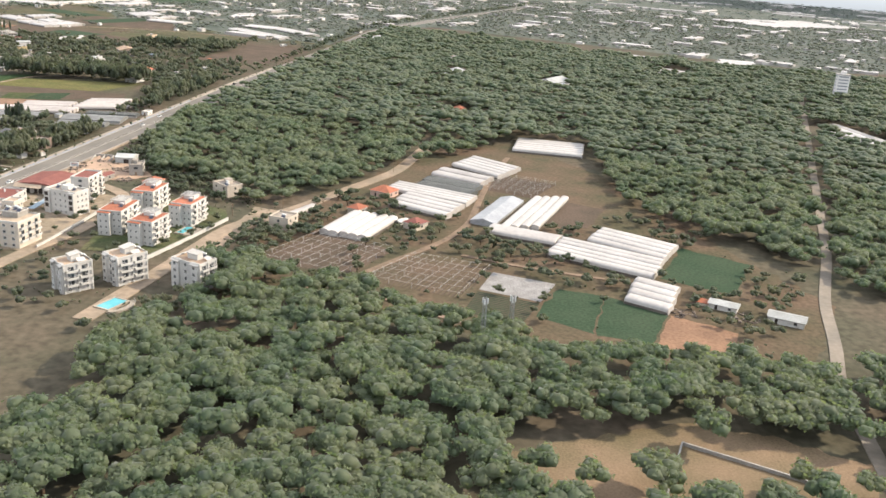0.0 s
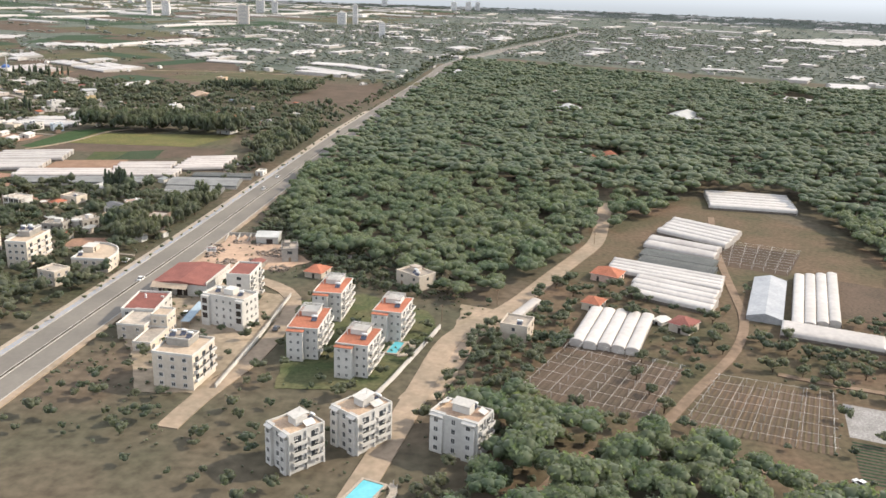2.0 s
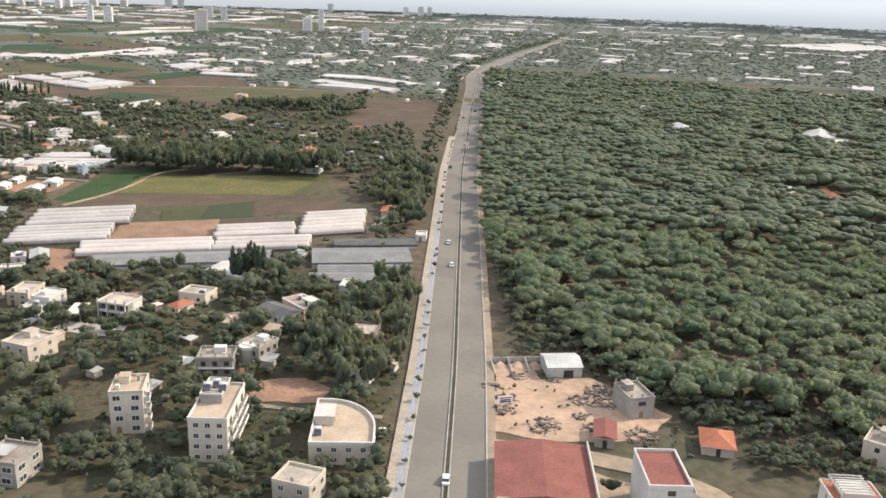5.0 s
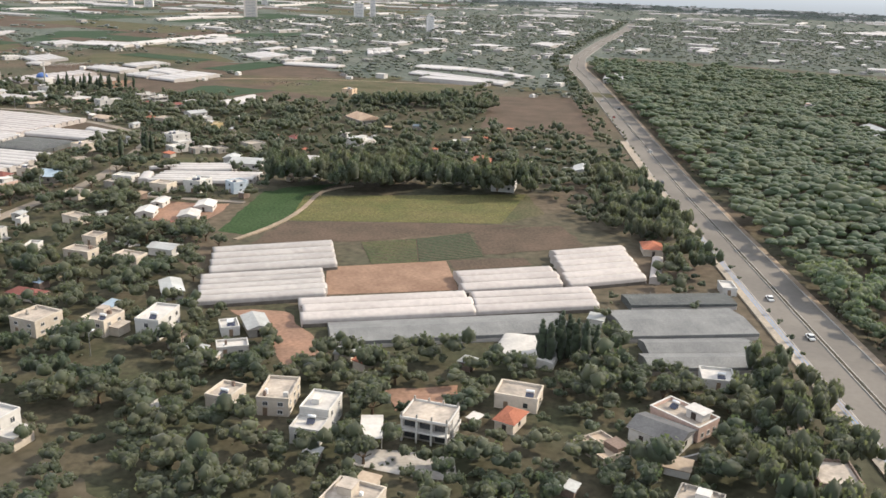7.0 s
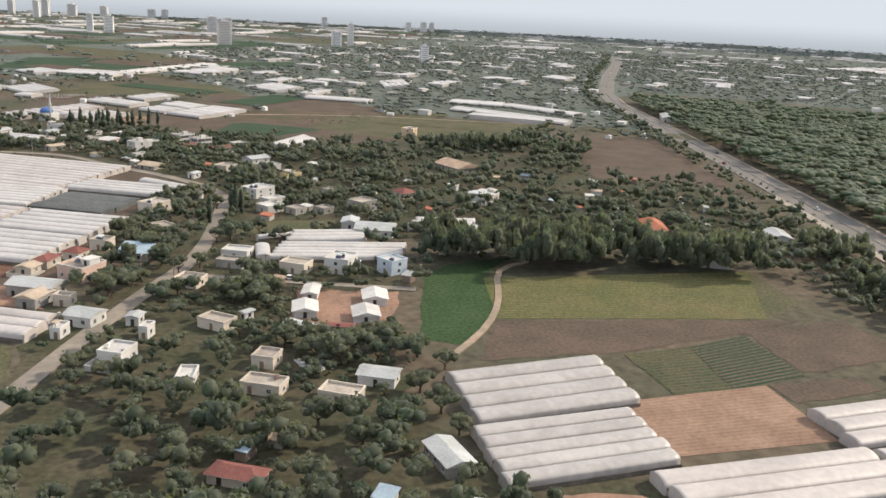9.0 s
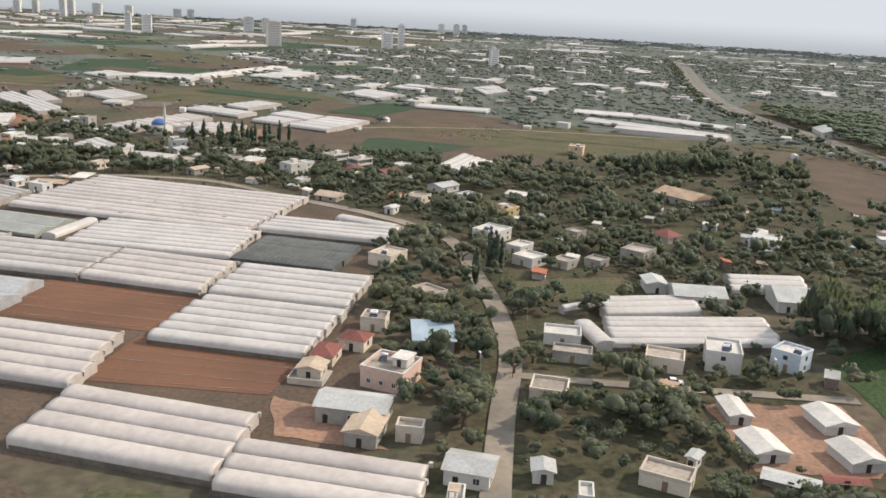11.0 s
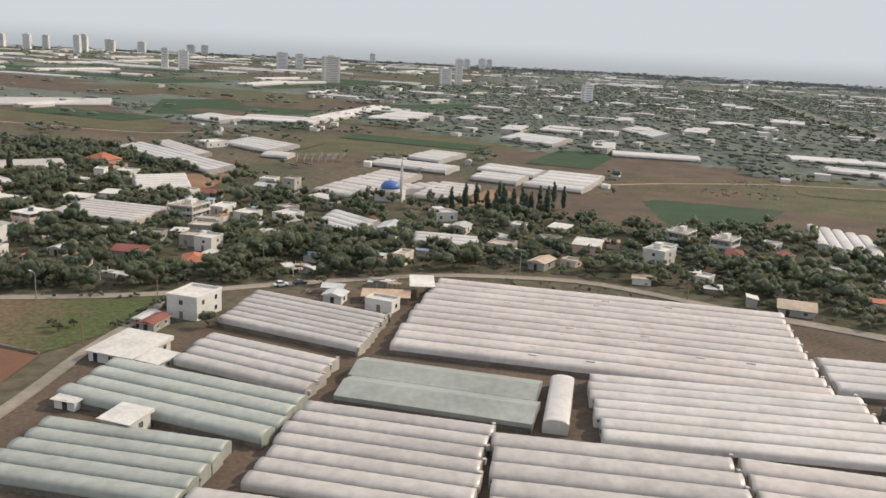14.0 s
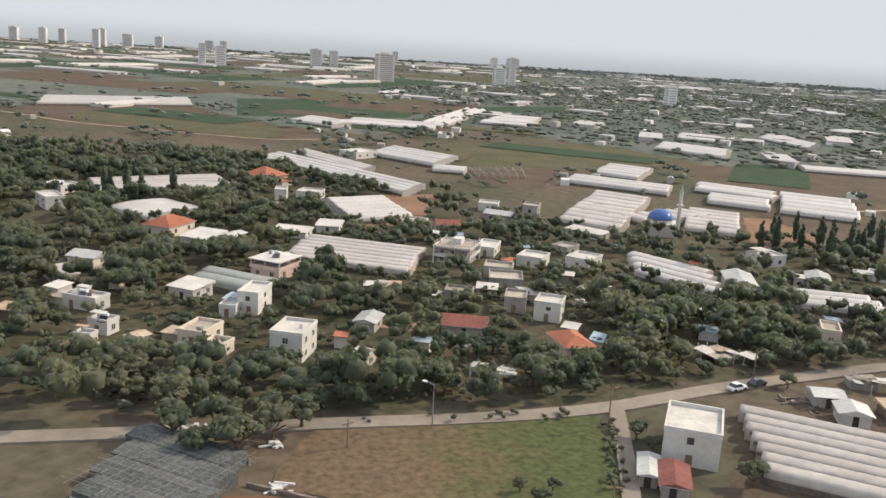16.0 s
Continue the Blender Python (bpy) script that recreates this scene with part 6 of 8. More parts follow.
building(-470.6, 534.8, -17.5, 2.1, 1.5, 0.8, "white")
building(-464.8, 534.0, -31.3, 1.7, 2.0, 1.0, "tan")
building(-362.7, 571.9, -23.7, 3.5, 5.0, 1.0, "tin")
building(-300.4, 460.9, -32, 4.8, 6.2, 1.35, "flat", True)
building(-239.0, 485.5, -58, 4.8, 4.4, 1.0, "maroon", True)
building(-254.7, 321.2, -22.6, 5.2, 5.5, 1.6, "flat")
building(-244.5, 321.7, -19.1, 4.2, 4.9, 1.6, "flat")
building(-236.0, 321.9, -10.7, 3.9, 7.0, 2, "white")
building(-238.7, 338.5, 21, 3.4, 6.4, 1.05, "tinshed", True)
building(-246.6, 361.3, -15, 5.2, 3.6, 1.05, "tin", True)
building(-251.6, 355.5, -19, 5.4, 3.4, 0.9, "lowsand", True)
building(-258.5, 398.2, -3, 2.6, 5.2, 0.85, "prefab", True)
building(-258.9, 389.0, 4, 3.9, 5.2, 0.85, "prefab", True)
building(-247.2, 396.1, 3, 4.1, 5.3, 0.85, "prefab", True)
building(-248.7, 387.1, 5, 4.2, 5.0, 0.85, "prefab", True)
building(-253.8, 414.4, -18, 4.8, 5.8, 1.85, "white", True)
building(-262.4, 413.4, -20, 5.2, 4.2, 1.2, "flat", True)
building(-243.8, 414.2, -48, 4.2, 4.2, 1.75, "blue", True)
building(-280.6, 403.2, -17, 4.6, 4.4, 0.9, "lowsand", True)
building(-275.0, 422.6, -12, 5.4, 4.2, 0.95, "lowwhite", True)
building(-305.0, 396.0, -13.2, 8.1, 4.9, 1.4, "tinshed")
building(-303.6, 391.0, -14.8, 3.6, 5.1, 1.2, "tanshed")
building(-298.7, 390.9, -10.7, 3.0, 2.1, 1.1, "flat")
building(-294.4, 420.1, -0.2, 5.7, 6.9, 1.2, "bluetin")
building(-293.8, 440.6, -48, 5.0, 3.6, 0.95, "lowsand", True)
building(-273.1, 463.5, -44, 4.6, 5.0, 1.05, "lowwhite", True)
building(-273.7, 471.8, -42, 3.4, 4.8, 1.0, "lowwhite", True)
building(-259.2, 485.8, -45, 3.3, 3.8, 0.9, "lowgrey", True)
building(-250.4, 468.0, -42, 5.0, 5.8, 1.6, "lowgrey", True)
building(-259.8, 463.7, -42, 3.5, 3.7, 0.85, "lowgrey", True)
building(-266.5, 462.4, -42, 3.6, 3.8, 0.85, "lowgrey", True)
building(-220.3, 528.6, -58, 13.0, 9.5, 1.3, "longshed")
building(-272.2, 381.8, -30, 5.2, 3.4, 0.95, "lowsand", True)
building(-278.2, 481.1, -38, 5.6, 6.8, 1.5, "white", True)
building(-305.4, 418.0, -20, 3.7, 3.4, 1.1, "maroon", True)
building(-309.2, 413.0, -14, 3.0, 4.6, 1.0, "maroon", True)
building(-313.8, 515.0, -25, 5.6, 5.4, 0.8, "tanshed", True)
building(-292.4, 516.3, -29, 4.8, 5.6, 0.95, "lowsand", True)
building(-285.0, 530.8, -45, 5.0, 7.0, 1.1, "tin", True)
building(-271.6, 504.7, -46, 3.2, 5.4, 1.2, "yellow")
building(-414.0, 490.8, -25, 6.4, 7.6, 0.9, "sheetroof", True)
building(-410.3, 487.3, -29.3, 4.1, 3.5, 0.75, "sheetroof", True)
building(-409.1, 468.6, -25, 3.4, 3.4, 1.15, "sheetroof", True)
building(-416.3, 474.8, -22, 2.6, 2.4, 0.7, "sheetroof", True)
building(-472.9, 594.4, -25.6, 5.6, 7.4, 1.2, "redroof")
building(-378.5, 567.5, -16.1, 4.3, 8.1, 1.2, "tin")
building(-377.0, 542.4, -24.3, 2.4, 4.6, 1.2, "flat")
building(-283.6, 366.9, -15.7, 3.7, 4.4, 1.4, "white")
building(-272.8, 361.0, 0, 2.4, 4.2, 0.7, "lowwhite", True)
building(-262.7, 367.0, -16, 3.3, 3.6, 1.05, "lowsand", True)
building(-262.0, 358.0, -17, 5.6, 3.4, 0.9, "lowsand", True)
building(-292.8, 382.4, -17.7, 4.7, 4.2, 1.2, "tin")
building(-262.1, 334.4, -18, 6.0, 2.8, 0.8, "maroon", True)
building(-247.0, 443.6, -8.3, 8.6, 6.9, 1.2, "tin")
building(-282.0, 377.0, -11.5, 1.4, 2.7, 1.2, "white")
building(-285.2, 382.6, -7.7, 2.1, 2.4, 1.0, "tin")
building(-258.9, 381.6, -30, 5.4, 2.4, 0.55, "tinshed", True)
building(-252.9, 381.6, -8, 4.4, 1.4, 0.55, "redshed", True)
building(-294.8, 376.7, -9.9, 1.6, 3.0, 1.0, "white")
building(-268.0, 385.5, -38.6, 1.0, 1.9, 1.0, "tin")
building(-252.9, 449.3, -3.8, 3.6, 4.9, 1.2, "tin")
building(-217.8, 482.5, -30.3, 6.0, 9.8, 1.2, "white")
building(-275.0, 415.5, -15, 5.4, 3.2, 0.85, "lowgrey", True)
building(-310.7, 407.8, -12.7, 3.1, 3.2, 1.0, "tan")
building(-302.7, 426.1, -11.7, 3.7, 3.6, 1.2, "flat")
building(-299.0, 502.6, -27, 2.2, 3.2, 1.0, "tin", True)
building(-279.4, 519.8, -48, 4.6, 5.2, 1.0, "lowwhite", True)
building(-264.2, 525.5, -27, 9.0, 3.6, 0.65, "sheetroof", True)
building(-229.0, 442.3, -9.3, 9.9, 9.1, 1.3, "tin")
building(-174.2, 426.0, -11.2, 6.1, 7.1, 1.3, "white")
building(-179.5, 452.7, -7.2, 5.8, 10.3, 1.3, "redroof")
building(-149.6, 448.2, -9.9, 4.9, 8.4, 1.1, "tin")
building(-146.6, 371.5, -5.4, 4.1, 5.2, 1.0, "redroof")
building(-111.8, 248.1, -11.2, 2.7, 5.0, 1.0, "redshed")
building(-29.4, 254.6, -24, 6.4, 5.6, 1.1, "redpink", True)
building(-34.4, 234.4, -26, 3.8, 4.4, 1.1, "redroof", True)
building(-17.2, 224.6, -34, 4.4, 5.0, 1.15, "maroon", True)
building(-21.2, 227.8, -40, 2.2, 3.2, 0.5, "prefab", True)
building(-13.6, 400.1, 4.8, 5.7, 10.7, 1.6, "redroof")
building(-22.5, 405.6, -14.3, 4.7, 8.9, 1.4, "white")
building(39.4, 507.3, -11.8, 7.0, 13.3, 1.6, "white")
building(3.3, 546.8, 3.3, 7.2, 13.7, 1.6, "white")
building(54.6, 183.4, -23.2, 6.0, 3.3, 0.8, "tin")
building(66.7, 178.2, -22.5, 7.4, 4.1, 0.9, "tin")
building(194.2, 504.3, -12.3, 5.8, 11.1, 1.2, "white")
building(-21.6, 530.8, -1.0, 12.7, 20.1, 1.3, "tin")
building(35.6, 521.3, -24.9, 13.4, 24.3, 1.5, "tin")
building(-93.2, 696.4, -13.0, 11.2, 21.3, 1.3, "tin")
building(-25.8, 589.6, -19.5, 3.5, 6.7, 2.6, "white")
field("soilgreen", (-407.4, 760.2), (-342.1, 787.7), (-314.4, 738.0), (-371.9, 705.6), (-404.6, 701.3))
field("soildark", (-332.7, 739.1), (-261.1, 714.0), (-285.4, 675.2), (-310.1, 683.9), (-331.3, 696.4))
field("soil", (-348.0, 633.2), (-315.3, 629.4), (-330.2, 603.7), (-359.2, 604.3))
field("soildark", (-582.9, 817.0), (-469.7, 725.9), (-453.9, 789.2), (-518.2, 830.4), (-573.5, 858.3))
field("soil", (-438.0, 642.5), (-418.7, 647.3), (-427.1, 608.7), (-438.4, 606.6))
field("greendark", (-501.2, 882.8), (-297.7, 1020.7), (-311.1, 965.1), (-476.7, 851.0))
field("soildark", (-396.5, 697.8), (-375.8, 704.4), (-390.0, 663.1), (-405.9, 668.2))
field("bedsdark", (-51.2, 191.7), (-40.6, 214.5), (-20.4, 204.9), (-29.7, 183.5))
field("bedsred", (-25.3, 183.2), (-15.6, 202.2), (3.5, 197.0), (-3.0, 176.5))
field("cloth", (0.8, 182.9), (14.3, 178.4), (18.2, 190.2), (3.8, 194.8))
field("greenrows", (0.6, 181.8), (14.0, 177.4), (10.1, 165.9), (-2.2, 169.1))
field("greendark", (18.9, 187.2), (28.8, 185.0), (24.2, 163.4), (12.6, 170.2))
field("greendark", (29.0, 185.0), (41.5, 177.9), (35.4, 160.3), (24.7, 162.7))
field("soil", (41.6, 177.0), (54.3, 170.1), (50.5, 159.1), (35.3, 157.7))
field("greendark", (53.2, 224.9), (69.1, 215.3), (59.1, 191.7), (43.5, 199.5))
field("bedsdark", (4.3, 290.8), (23.8, 283.0), (14.9, 263.5), (-1.0, 270.3))
field("soildark", (22.7, 263.8), (36.6, 257.1), (29.7, 236.3), (17.1, 235.6))
field("soildark", (34.2, 122.8), (55.7, 112.6), (48.9, 97.8), (28.9, 107.0))
field("dry", (6.1, 116.5), (39.7, 131.7), (64.7, 121.4), (57.0, 102.5), (6.8, 102.3))
field("vine", (-226.0, 411.8), (-168.6, 420.5), (-166.0, 400.6), (-177.3, 390.8), (-226.3, 388.3))
field("green", (-237.1, 416.0), (-223.5, 411.9), (-227.4, 388.2), (-232.5, 375.4), (-240.1, 378.3))
field("soildark", (-226.3, 387.2), (-170.6, 390.2), (-184.8, 383.7), (-207.6, 374.1), (-231.4, 369.7))
field("vinedark", (-208.4, 373.0), (-196.8, 376.7), (-196.0, 360.2), (-205.2, 358.4))
field("greenrows", (-196.6, 376.8), (-185.2, 382.3), (-182.6, 365.4), (-195.8, 360.2))
field("soildark", (-184.6, 384.4), (-163.4, 391.0), (-160.1, 374.5), (-182.4, 366.3))
field("furrows", (-213.6, 355.8), (-190.4, 361.9), (-188.1, 344.9), (-212.1, 340.3))
field("soildark", (-189.5, 361.9), (-174.7, 365.8), (-172.7, 360.6), (-188.4, 355.8))
field("soildark", (-167.5, 603.1), (-122.3, 597.1), (-140.0, 519.2), (-176.5, 521.4))
field("soildark", (-296.2, 728.9), (-261.6, 721.1), (-220.3, 622.7), (-251.8, 569.4), (-296.1, 603.0))
field("soilgreen", (-275.7, 678.3), (-200.5, 656.2), (-205.6, 615.5), (-271.3, 634.6))
field("soildark", (-170.8, 617.0), (-127.9, 617.5), (-133.9, 511.4), (-160.1, 540.8))
field("green", (-233.2, 419.5), (-218.7, 427.5), (-233.4, 395.7), (-239.0, 398.6))
field("soilgreen", (-278.9, 451.0), (-254.4, 457.1), (-259.9, 444.8), (-280.2, 438.5))
field("redyard", (-227.1, 332.2), (-217.7, 332.0), (-207.9, 314.6), (-214.3, 310.2), (-219.4, 322.8))
field("plough", (-356.0, 444.2), (-330.1, 438.1), (-333.4, 421.5), (-357.8, 427.4))
field("plough", (-335.6, 419.8), (-311.3, 413.4), (-315.6, 401.5), (-339.2, 404.8))
field("redyard", (-261.0, 401.8), (-242.7, 401.4), (-243.6, 389.7), (-247.8, 383.4), (-261.6, 384.6))
field("redyard", (-315.2, 401.5), (-309.6, 398.6), (-301.0, 387.8), (-314.0, 391.3))
field("redyard", (-437.2, 543.0), (-435.4, 546.3), (-431.6, 545.2), (-432.0, 541.6))
field("patchy", (-443.0, 515.2), (-415.6, 516.6), (-418.4, 500.4), (-424.9, 490.8), (-436.5, 497.2), (-447.6, 502.4))
field("plough", (-453.2, 500.4), (-446.6, 500.2), (-424.9, 490.0), (-426.5, 476.2), (-445.5, 479.8))
field("soildark", (-288.9, 681.4), (-252.4, 673.0), (-278.4, 609.5), (-312.8, 626.9))
field("farmsoil", (-292.5, 688.7), (-251.1, 690.6), (-262, 655), (-270.7, 629.3), (-304.1, 634.8))
field("greendark", (-338, 601), (-300, 624), (-268, 612), (-284, 590), (-306, 580))
field("soildark", (-316.1, 708.2), (-240.2, 702.7), (-259.2, 671.1), (-322.9, 671.4))
field("bedsdark", (-406.2, 691.9), (-388.9, 698.2), (-391.0, 680.0), (-405.5, 675.2))
field("soildark", (-574.5, 793.8), (-481.5, 764.8), (-467.4, 793.7), (-530.1, 892.6))
field("greendark", (-502.4, 937.3), (-382.4, 1009.2), (-413.4, 864.7), (-489.8, 833.5))
field("soilgreen", (-556.6, 821.7), (-468.2, 798.3), (-465.8, 748.8), (-542.1, 782.6))
field("soilgreen", (-264.1, 656.5), (-161.0, 657.4), (-213.4, 575.4), (-273.7, 617.2))
field("soildark", (-343.7, 652.6), (-305.7, 622.4), (-312.8, 569.1), (-338.8, 600.1))
field("yard", (-125.5, 272.5), (-119.8, 274.1), (-118.4, 267.4), (-110.6, 268.2), (-106.7, 263.8), (-100.3, 255.5), (-105.4, 248.4), (-113.8, 246.7), (-120.6, 247.7), (-127.6, 249.7))
field("yardpale", (-132.2, 219.9), (-131.2, 238.3), (-118.2, 231.3), (-115.2, 240.0), (-105.8, 232.6), (-98.3, 230.8), (-100.1, 206.2), (-103.0, 183.6), (-113.2, 182.7))
field("lawn", (-97.1, 228.4), (-84.0, 234.9), (-68.9, 226.3), (-66.3, 217.5), (-73.1, 188.9), (-91.4, 187.3))
field("trackpatch", (-62.4, 231.9), (-48.9, 228.4), (-57.9, 214.2), (-63.5, 187.0), (-70.3, 186.4), (-63.9, 209.7))
field("redyard", (-163.6, 264.2), (-155.2, 266.2), (-151.4, 262.6), (-152.2, 257.4), (-163.2, 257.0))
field("pavedyard", (-202.5, 284.0), (-201.4, 287.6), (-196.0, 287.2), (-190.0, 286.0), (-189.6, 280.6), (-196.8, 282.0))
field("redyard", (-199.6, 303.6), (-189.4, 305.2), (-188.2, 299.4), (-197.6, 297.2))
road("lane", 1.1, "lane", "narrow pale lane beside bare plots", (-176, 258.6), (-163, 256.4), (-152.4, 254), (-143, 253))


# The village goes on towards the flight line, between the highway and the farm plots.
STYLES = ("flat", "white", "flat", "tin", "concrete", "redroof", "white", "flat", "tinshed")
for k, (x, y) in enumerate(((-152, 232), (-163, 205), (-176, 215), (-150, 192), (-188, 236), (-198, 222), (-212, 250), (-224, 268), (-236, 262), (-206, 234), (-246, 288), (-258, 300), (-170, 190), (-262, 278), (-160, 172))):
    building(x, y, rnd.choice((-12, -20, -8)), rnd.uniform(4.5, 6.5), rnd.uniform(4, 5.5), rnd.choice((1.2, 2, 2, 3)), STYLES[k % len(STYLES)])
field("soilgreen", (-332, 330), (-302, 300), (-290, 332), (-300, 372), (-330, 380))
field("soildark", (-345, 385), (-372, 340), (-338, 326), (-334, 378))


# ---- trees ----
def ico(sub=0):
    bm = bmesh.new()
    bmesh.ops.create_icosphere(bm, subdivisions=sub + 1, radius=1.0)
    v = np.array([q.co[:] for q in bm.verts])
    f = np.array([[q.index for q in face.verts] for face in bm.faces])
    bm.free()
    return v, f


ICO = ico(0)


def crown(kind, lumps, leaves, seed):
    """A crown as verts and triangles: lumps of foliage with loose tufts round them; radius about 1, base at z 0."""
    r = np.random.default_rng(seed)
    V, F, o = [], [], 0
    for k in range(lumps):
        if kind == "cypress":
            t = (k + 0.5) / lumps
            c = np.array([r.normal(0, 0.05), r.normal(0, 0.05), 0.3 + 4.6 * t])
            size = np.array([1, 1, 1.5]) * (0.62 * math.sin(math.pi * (0.16 + 0.80 * t)) + 0.08)
        else:
            a, q = r.uniform(0, math.tau), math.sqrt(r.uniform(0, 1))
            q *= 0.72
            dome = 0.95 if kind == "leaf" else 0.62
            c = np.array([q * math.cos(a), q * math.sin(a), dome * (0.35 + 0.75 * math.sqrt(max(0, 1 - q * q))) * r.uniform(0.75, 1.1)])
            if k == 0:
                c = np.array([0, 0, dome * 0.8])
            size = np.array([1, 1, 0.78 if kind == "leaf" else 0.66]) * (r.uniform(0.24, 0.42) if kind == "leaf" else r.uniform(0.28, 0.46))
            if k == 0:
                size *= 1.35
        v = ICO[0] * (1 + r.normal(0, 0.13 if kind == "pine" else 0.24, (len(ICO[0]), 1))) * size * 0.88 + c
        V.append(v), F.append(ICO[1] + o)
        o += len(v)
        for _ in range(leaves):
            d = r.normal(0, 1, 3)
            d /= np.linalg.norm(d)
            if d[2] < -0.35:
                d[2] = -d[2]
            p = c + d * size * r.uniform(0.8, 1.14)
            n = d + r.normal(0, 0.45, 3)
            n /= np.linalg.norm(n)
            e = np.cross(n, r.normal(0, 1, 3))
            e /= np.linalg.norm(e)
            g = np.cross(n, e)
            s = r.uniform(0.045, 0.10) * (1.2 if kind == "leaf" else 1.0) * (1.0 if kind != "cypress" else 0.8)
            V.append(np.array([p - e * s - g * s * 0.6, p + e * s - g * s * 0.6, p + g * s * 1.2 + n * s * 0.5]))
            F.append(np.array([[o, o + 1, o + 2]]))
            o += 3
    return np.concatenate(V), np.concatenate(F)


def limbs(height, radius, spread, seed):
    """A tapered trunk with a few limbs."""
    r = random.Random(seed)
    pieces = [tube(0, 0, 0, height, radius, radius * 0.55, 6)]
    for k in range(4):
        a = k * math.tau / 4 + r.uniform(-0.4, 0.4)
        z = height * r.uniform(0.6, 0.85)
        pieces.append(beam((0, 0, z), (spread * math.cos(a), spread * math.sin(a), height + spread * 0.5), radius * 0.35))
    return join(*pieces)


def in_poly(x, y, poly):
    inside = np.zeros(len(x), bool)
    p = np.array(poly, float)
    for (x0, y0), (x1, y1) in zip(p, np.roll(p, -1, axis=0)):
        cross = (y0 > y) != (y1 > y)
        with np.errstate(divide="ignore", invalid="ignore"):
            inside ^= cross & (x < (x1 - x0) * (y - y0) / (y1 - y0) + x0)
    return inside


# The farm block and the large greenhouse estate stand free of trees.
FIELDS.append(np.array([(-241, 380), (-236, 424), (-166, 424), (-158, 392), (-146, 372), (-150, 348), (-162, 342), (-168, 322), (-212, 317), (-216, 330), (-242, 338)]))
FIELDS.append(np.array([(-330, 385), (-303, 385), (-306, 440), (-302, 475), (-297, 487), (-320, 513), (-368, 524), (-398, 516), (-418, 490), (-424, 470), (-395, 435), (-360, 400)]))


def spots(poly, step, keep=1.0, patch=0.0, avoid=True, thin=()):
    """Scattered places in a polygon, about step apart; patch: how far they gather into clumps."""
    p = np.array(poly, float)
    (x0, y0), (x1, y1) = p.min(0), p.max(0)
    gx, gy = np.meshgrid(np.arange(x0, x1, step), np.arange(y0, y1, step))
    x = gx.ravel() + RNG.uniform(-0.48, 0.48, gx.size) * step
    y = gy.ravel() + RNG.uniform(-0.48, 0.48, gx.size) * step
    ok = in_poly(x, y, p) & (RNG.uniform(0, 1, len(x)) < keep)
    x, y = x[ok], y[ok]
    if patch:
        gather = np.array([noise.noise((a * 0.035, b * 0.035, 3.0)) + 0.5 * noise.noise((a * 0.1, b * 0.1, 9.0)) for a, b in zip(x, y)])
        ok = gather > RNG.normal(patch, 0.12, len(x))
        x, y = x[ok], y[ok]
    if avoid:
        ok = np.ones(len(x), bool)
        for cx, cy, c, s, hl, hw_ in CLEAR:
            dx, dy = x - cx, y - cy
            ok &= ~((np.abs(dx * c + dy * s) < hl) & (np.abs(dy * c - dx * s) < hw_))
        for poly2 in FIELDS:
            ok &= ~in_poly(x, y, poly2)
        x, y = x[ok], y[ok]
    return np.stack([x, y], 1)


def grove(name, label, kind, places, sizes, protos, trunk=0.0, squash=(0.8, 1.2), material="leaf"):
    """Many trees in one mesh of kind stuff: crowns from a few shapes, turned and sized each its own way."""
    V, F, o = [], [], 0
    for (x, y), s in zip(places, sizes):
        pv, pf = protos[RNG.integers(len(protos))]
        a = RNG.uniform(0, math.tau)
        c, sn = math.cos(a), math.sin(a)
        v = pv * np.array([s, s, s * RNG.uniform(*squash)])
        v = np.stack([v[:, 0] * c - v[:, 1] * sn + x, v[:, 0] * sn + v[:, 1] * c + y, v[:, 2] + trunk * s], 1)
        V.append(v), F.append(pf + o)
        o += len(v)
    v, f = np.concatenate(V).astype(np.float32), np.concatenate(F).astype(np.int32)
    me = bpy.data.meshes.new(name)
    me.vertices.add(len(v)), me.loops.add(f.size), me.polygons.add(len(f))
    me.vertices.foreach_set("co", v.ravel())
    me.loops.foreach_set("vertex_index", f.ravel())
    me.polygons.foreach_set("loop_start", np.arange(0, f.size, 3, dtype=np.int32))
    me.polygons.foreach_set("use_smooth", np.ones(len(f), bool))
    me.materials.append(M[material])
    me.update()
    return tagged(new(name, me), label, kind, kind="stuff")


PINE_NEAR = [crown("pine", 12, 20, 100 + k) for k in range(5)]
PINE_FAR = [crown("pine", 4, 2, 120 + k) for k in range(5)]
LEAF_NEAR = [crown("leaf", 11, 20, 140 + k) for k in range(6)]
LEAF_MID = [crown("leaf", 7, 12, 150 + k) for k in range(6)]
PINE_MID = [crown("pine", 10, 13, 110 + k) for k in range(5)]
LEAF_FAR = [crown("leaf", 4, 8, 160 + k) for k in range(5)]
CYPRESS = [crown("cypress", 9, 20, 180 + k) for k in range(3)]

FOREST = [(-117, 296), (-108, 272), (-103.7, 259), (-90, 255), (-80, 253), (-69, 241), (-66, 232), (-61, 229), (-54, 238), (-48, 248), (-27, 292), (-2, 325), (10, 352), (40, 342), (42, 285), (44, 255), (60, 236), (82, 215), (88, 200),
          (130, 180), (260, 330), (360, 520), (300, 640), (190, 665), (128, 689), (46, 722), (-17, 770), (-92, 780), (-101, 700), (-107, 600), (-112, 520), (-118, 435), (-121, 385), (-123, 340)]
pines = spots(FOREST, 4.1, 0.98)
swell = np.array([1 + 0.45 * noise.noise((a * 0.05, b * 0.05, 5.0)) for a, b in pines])
reach = pines[:, 1] + pines[:, 0] * 0.3
near = reach < 330
far_pine = ~near
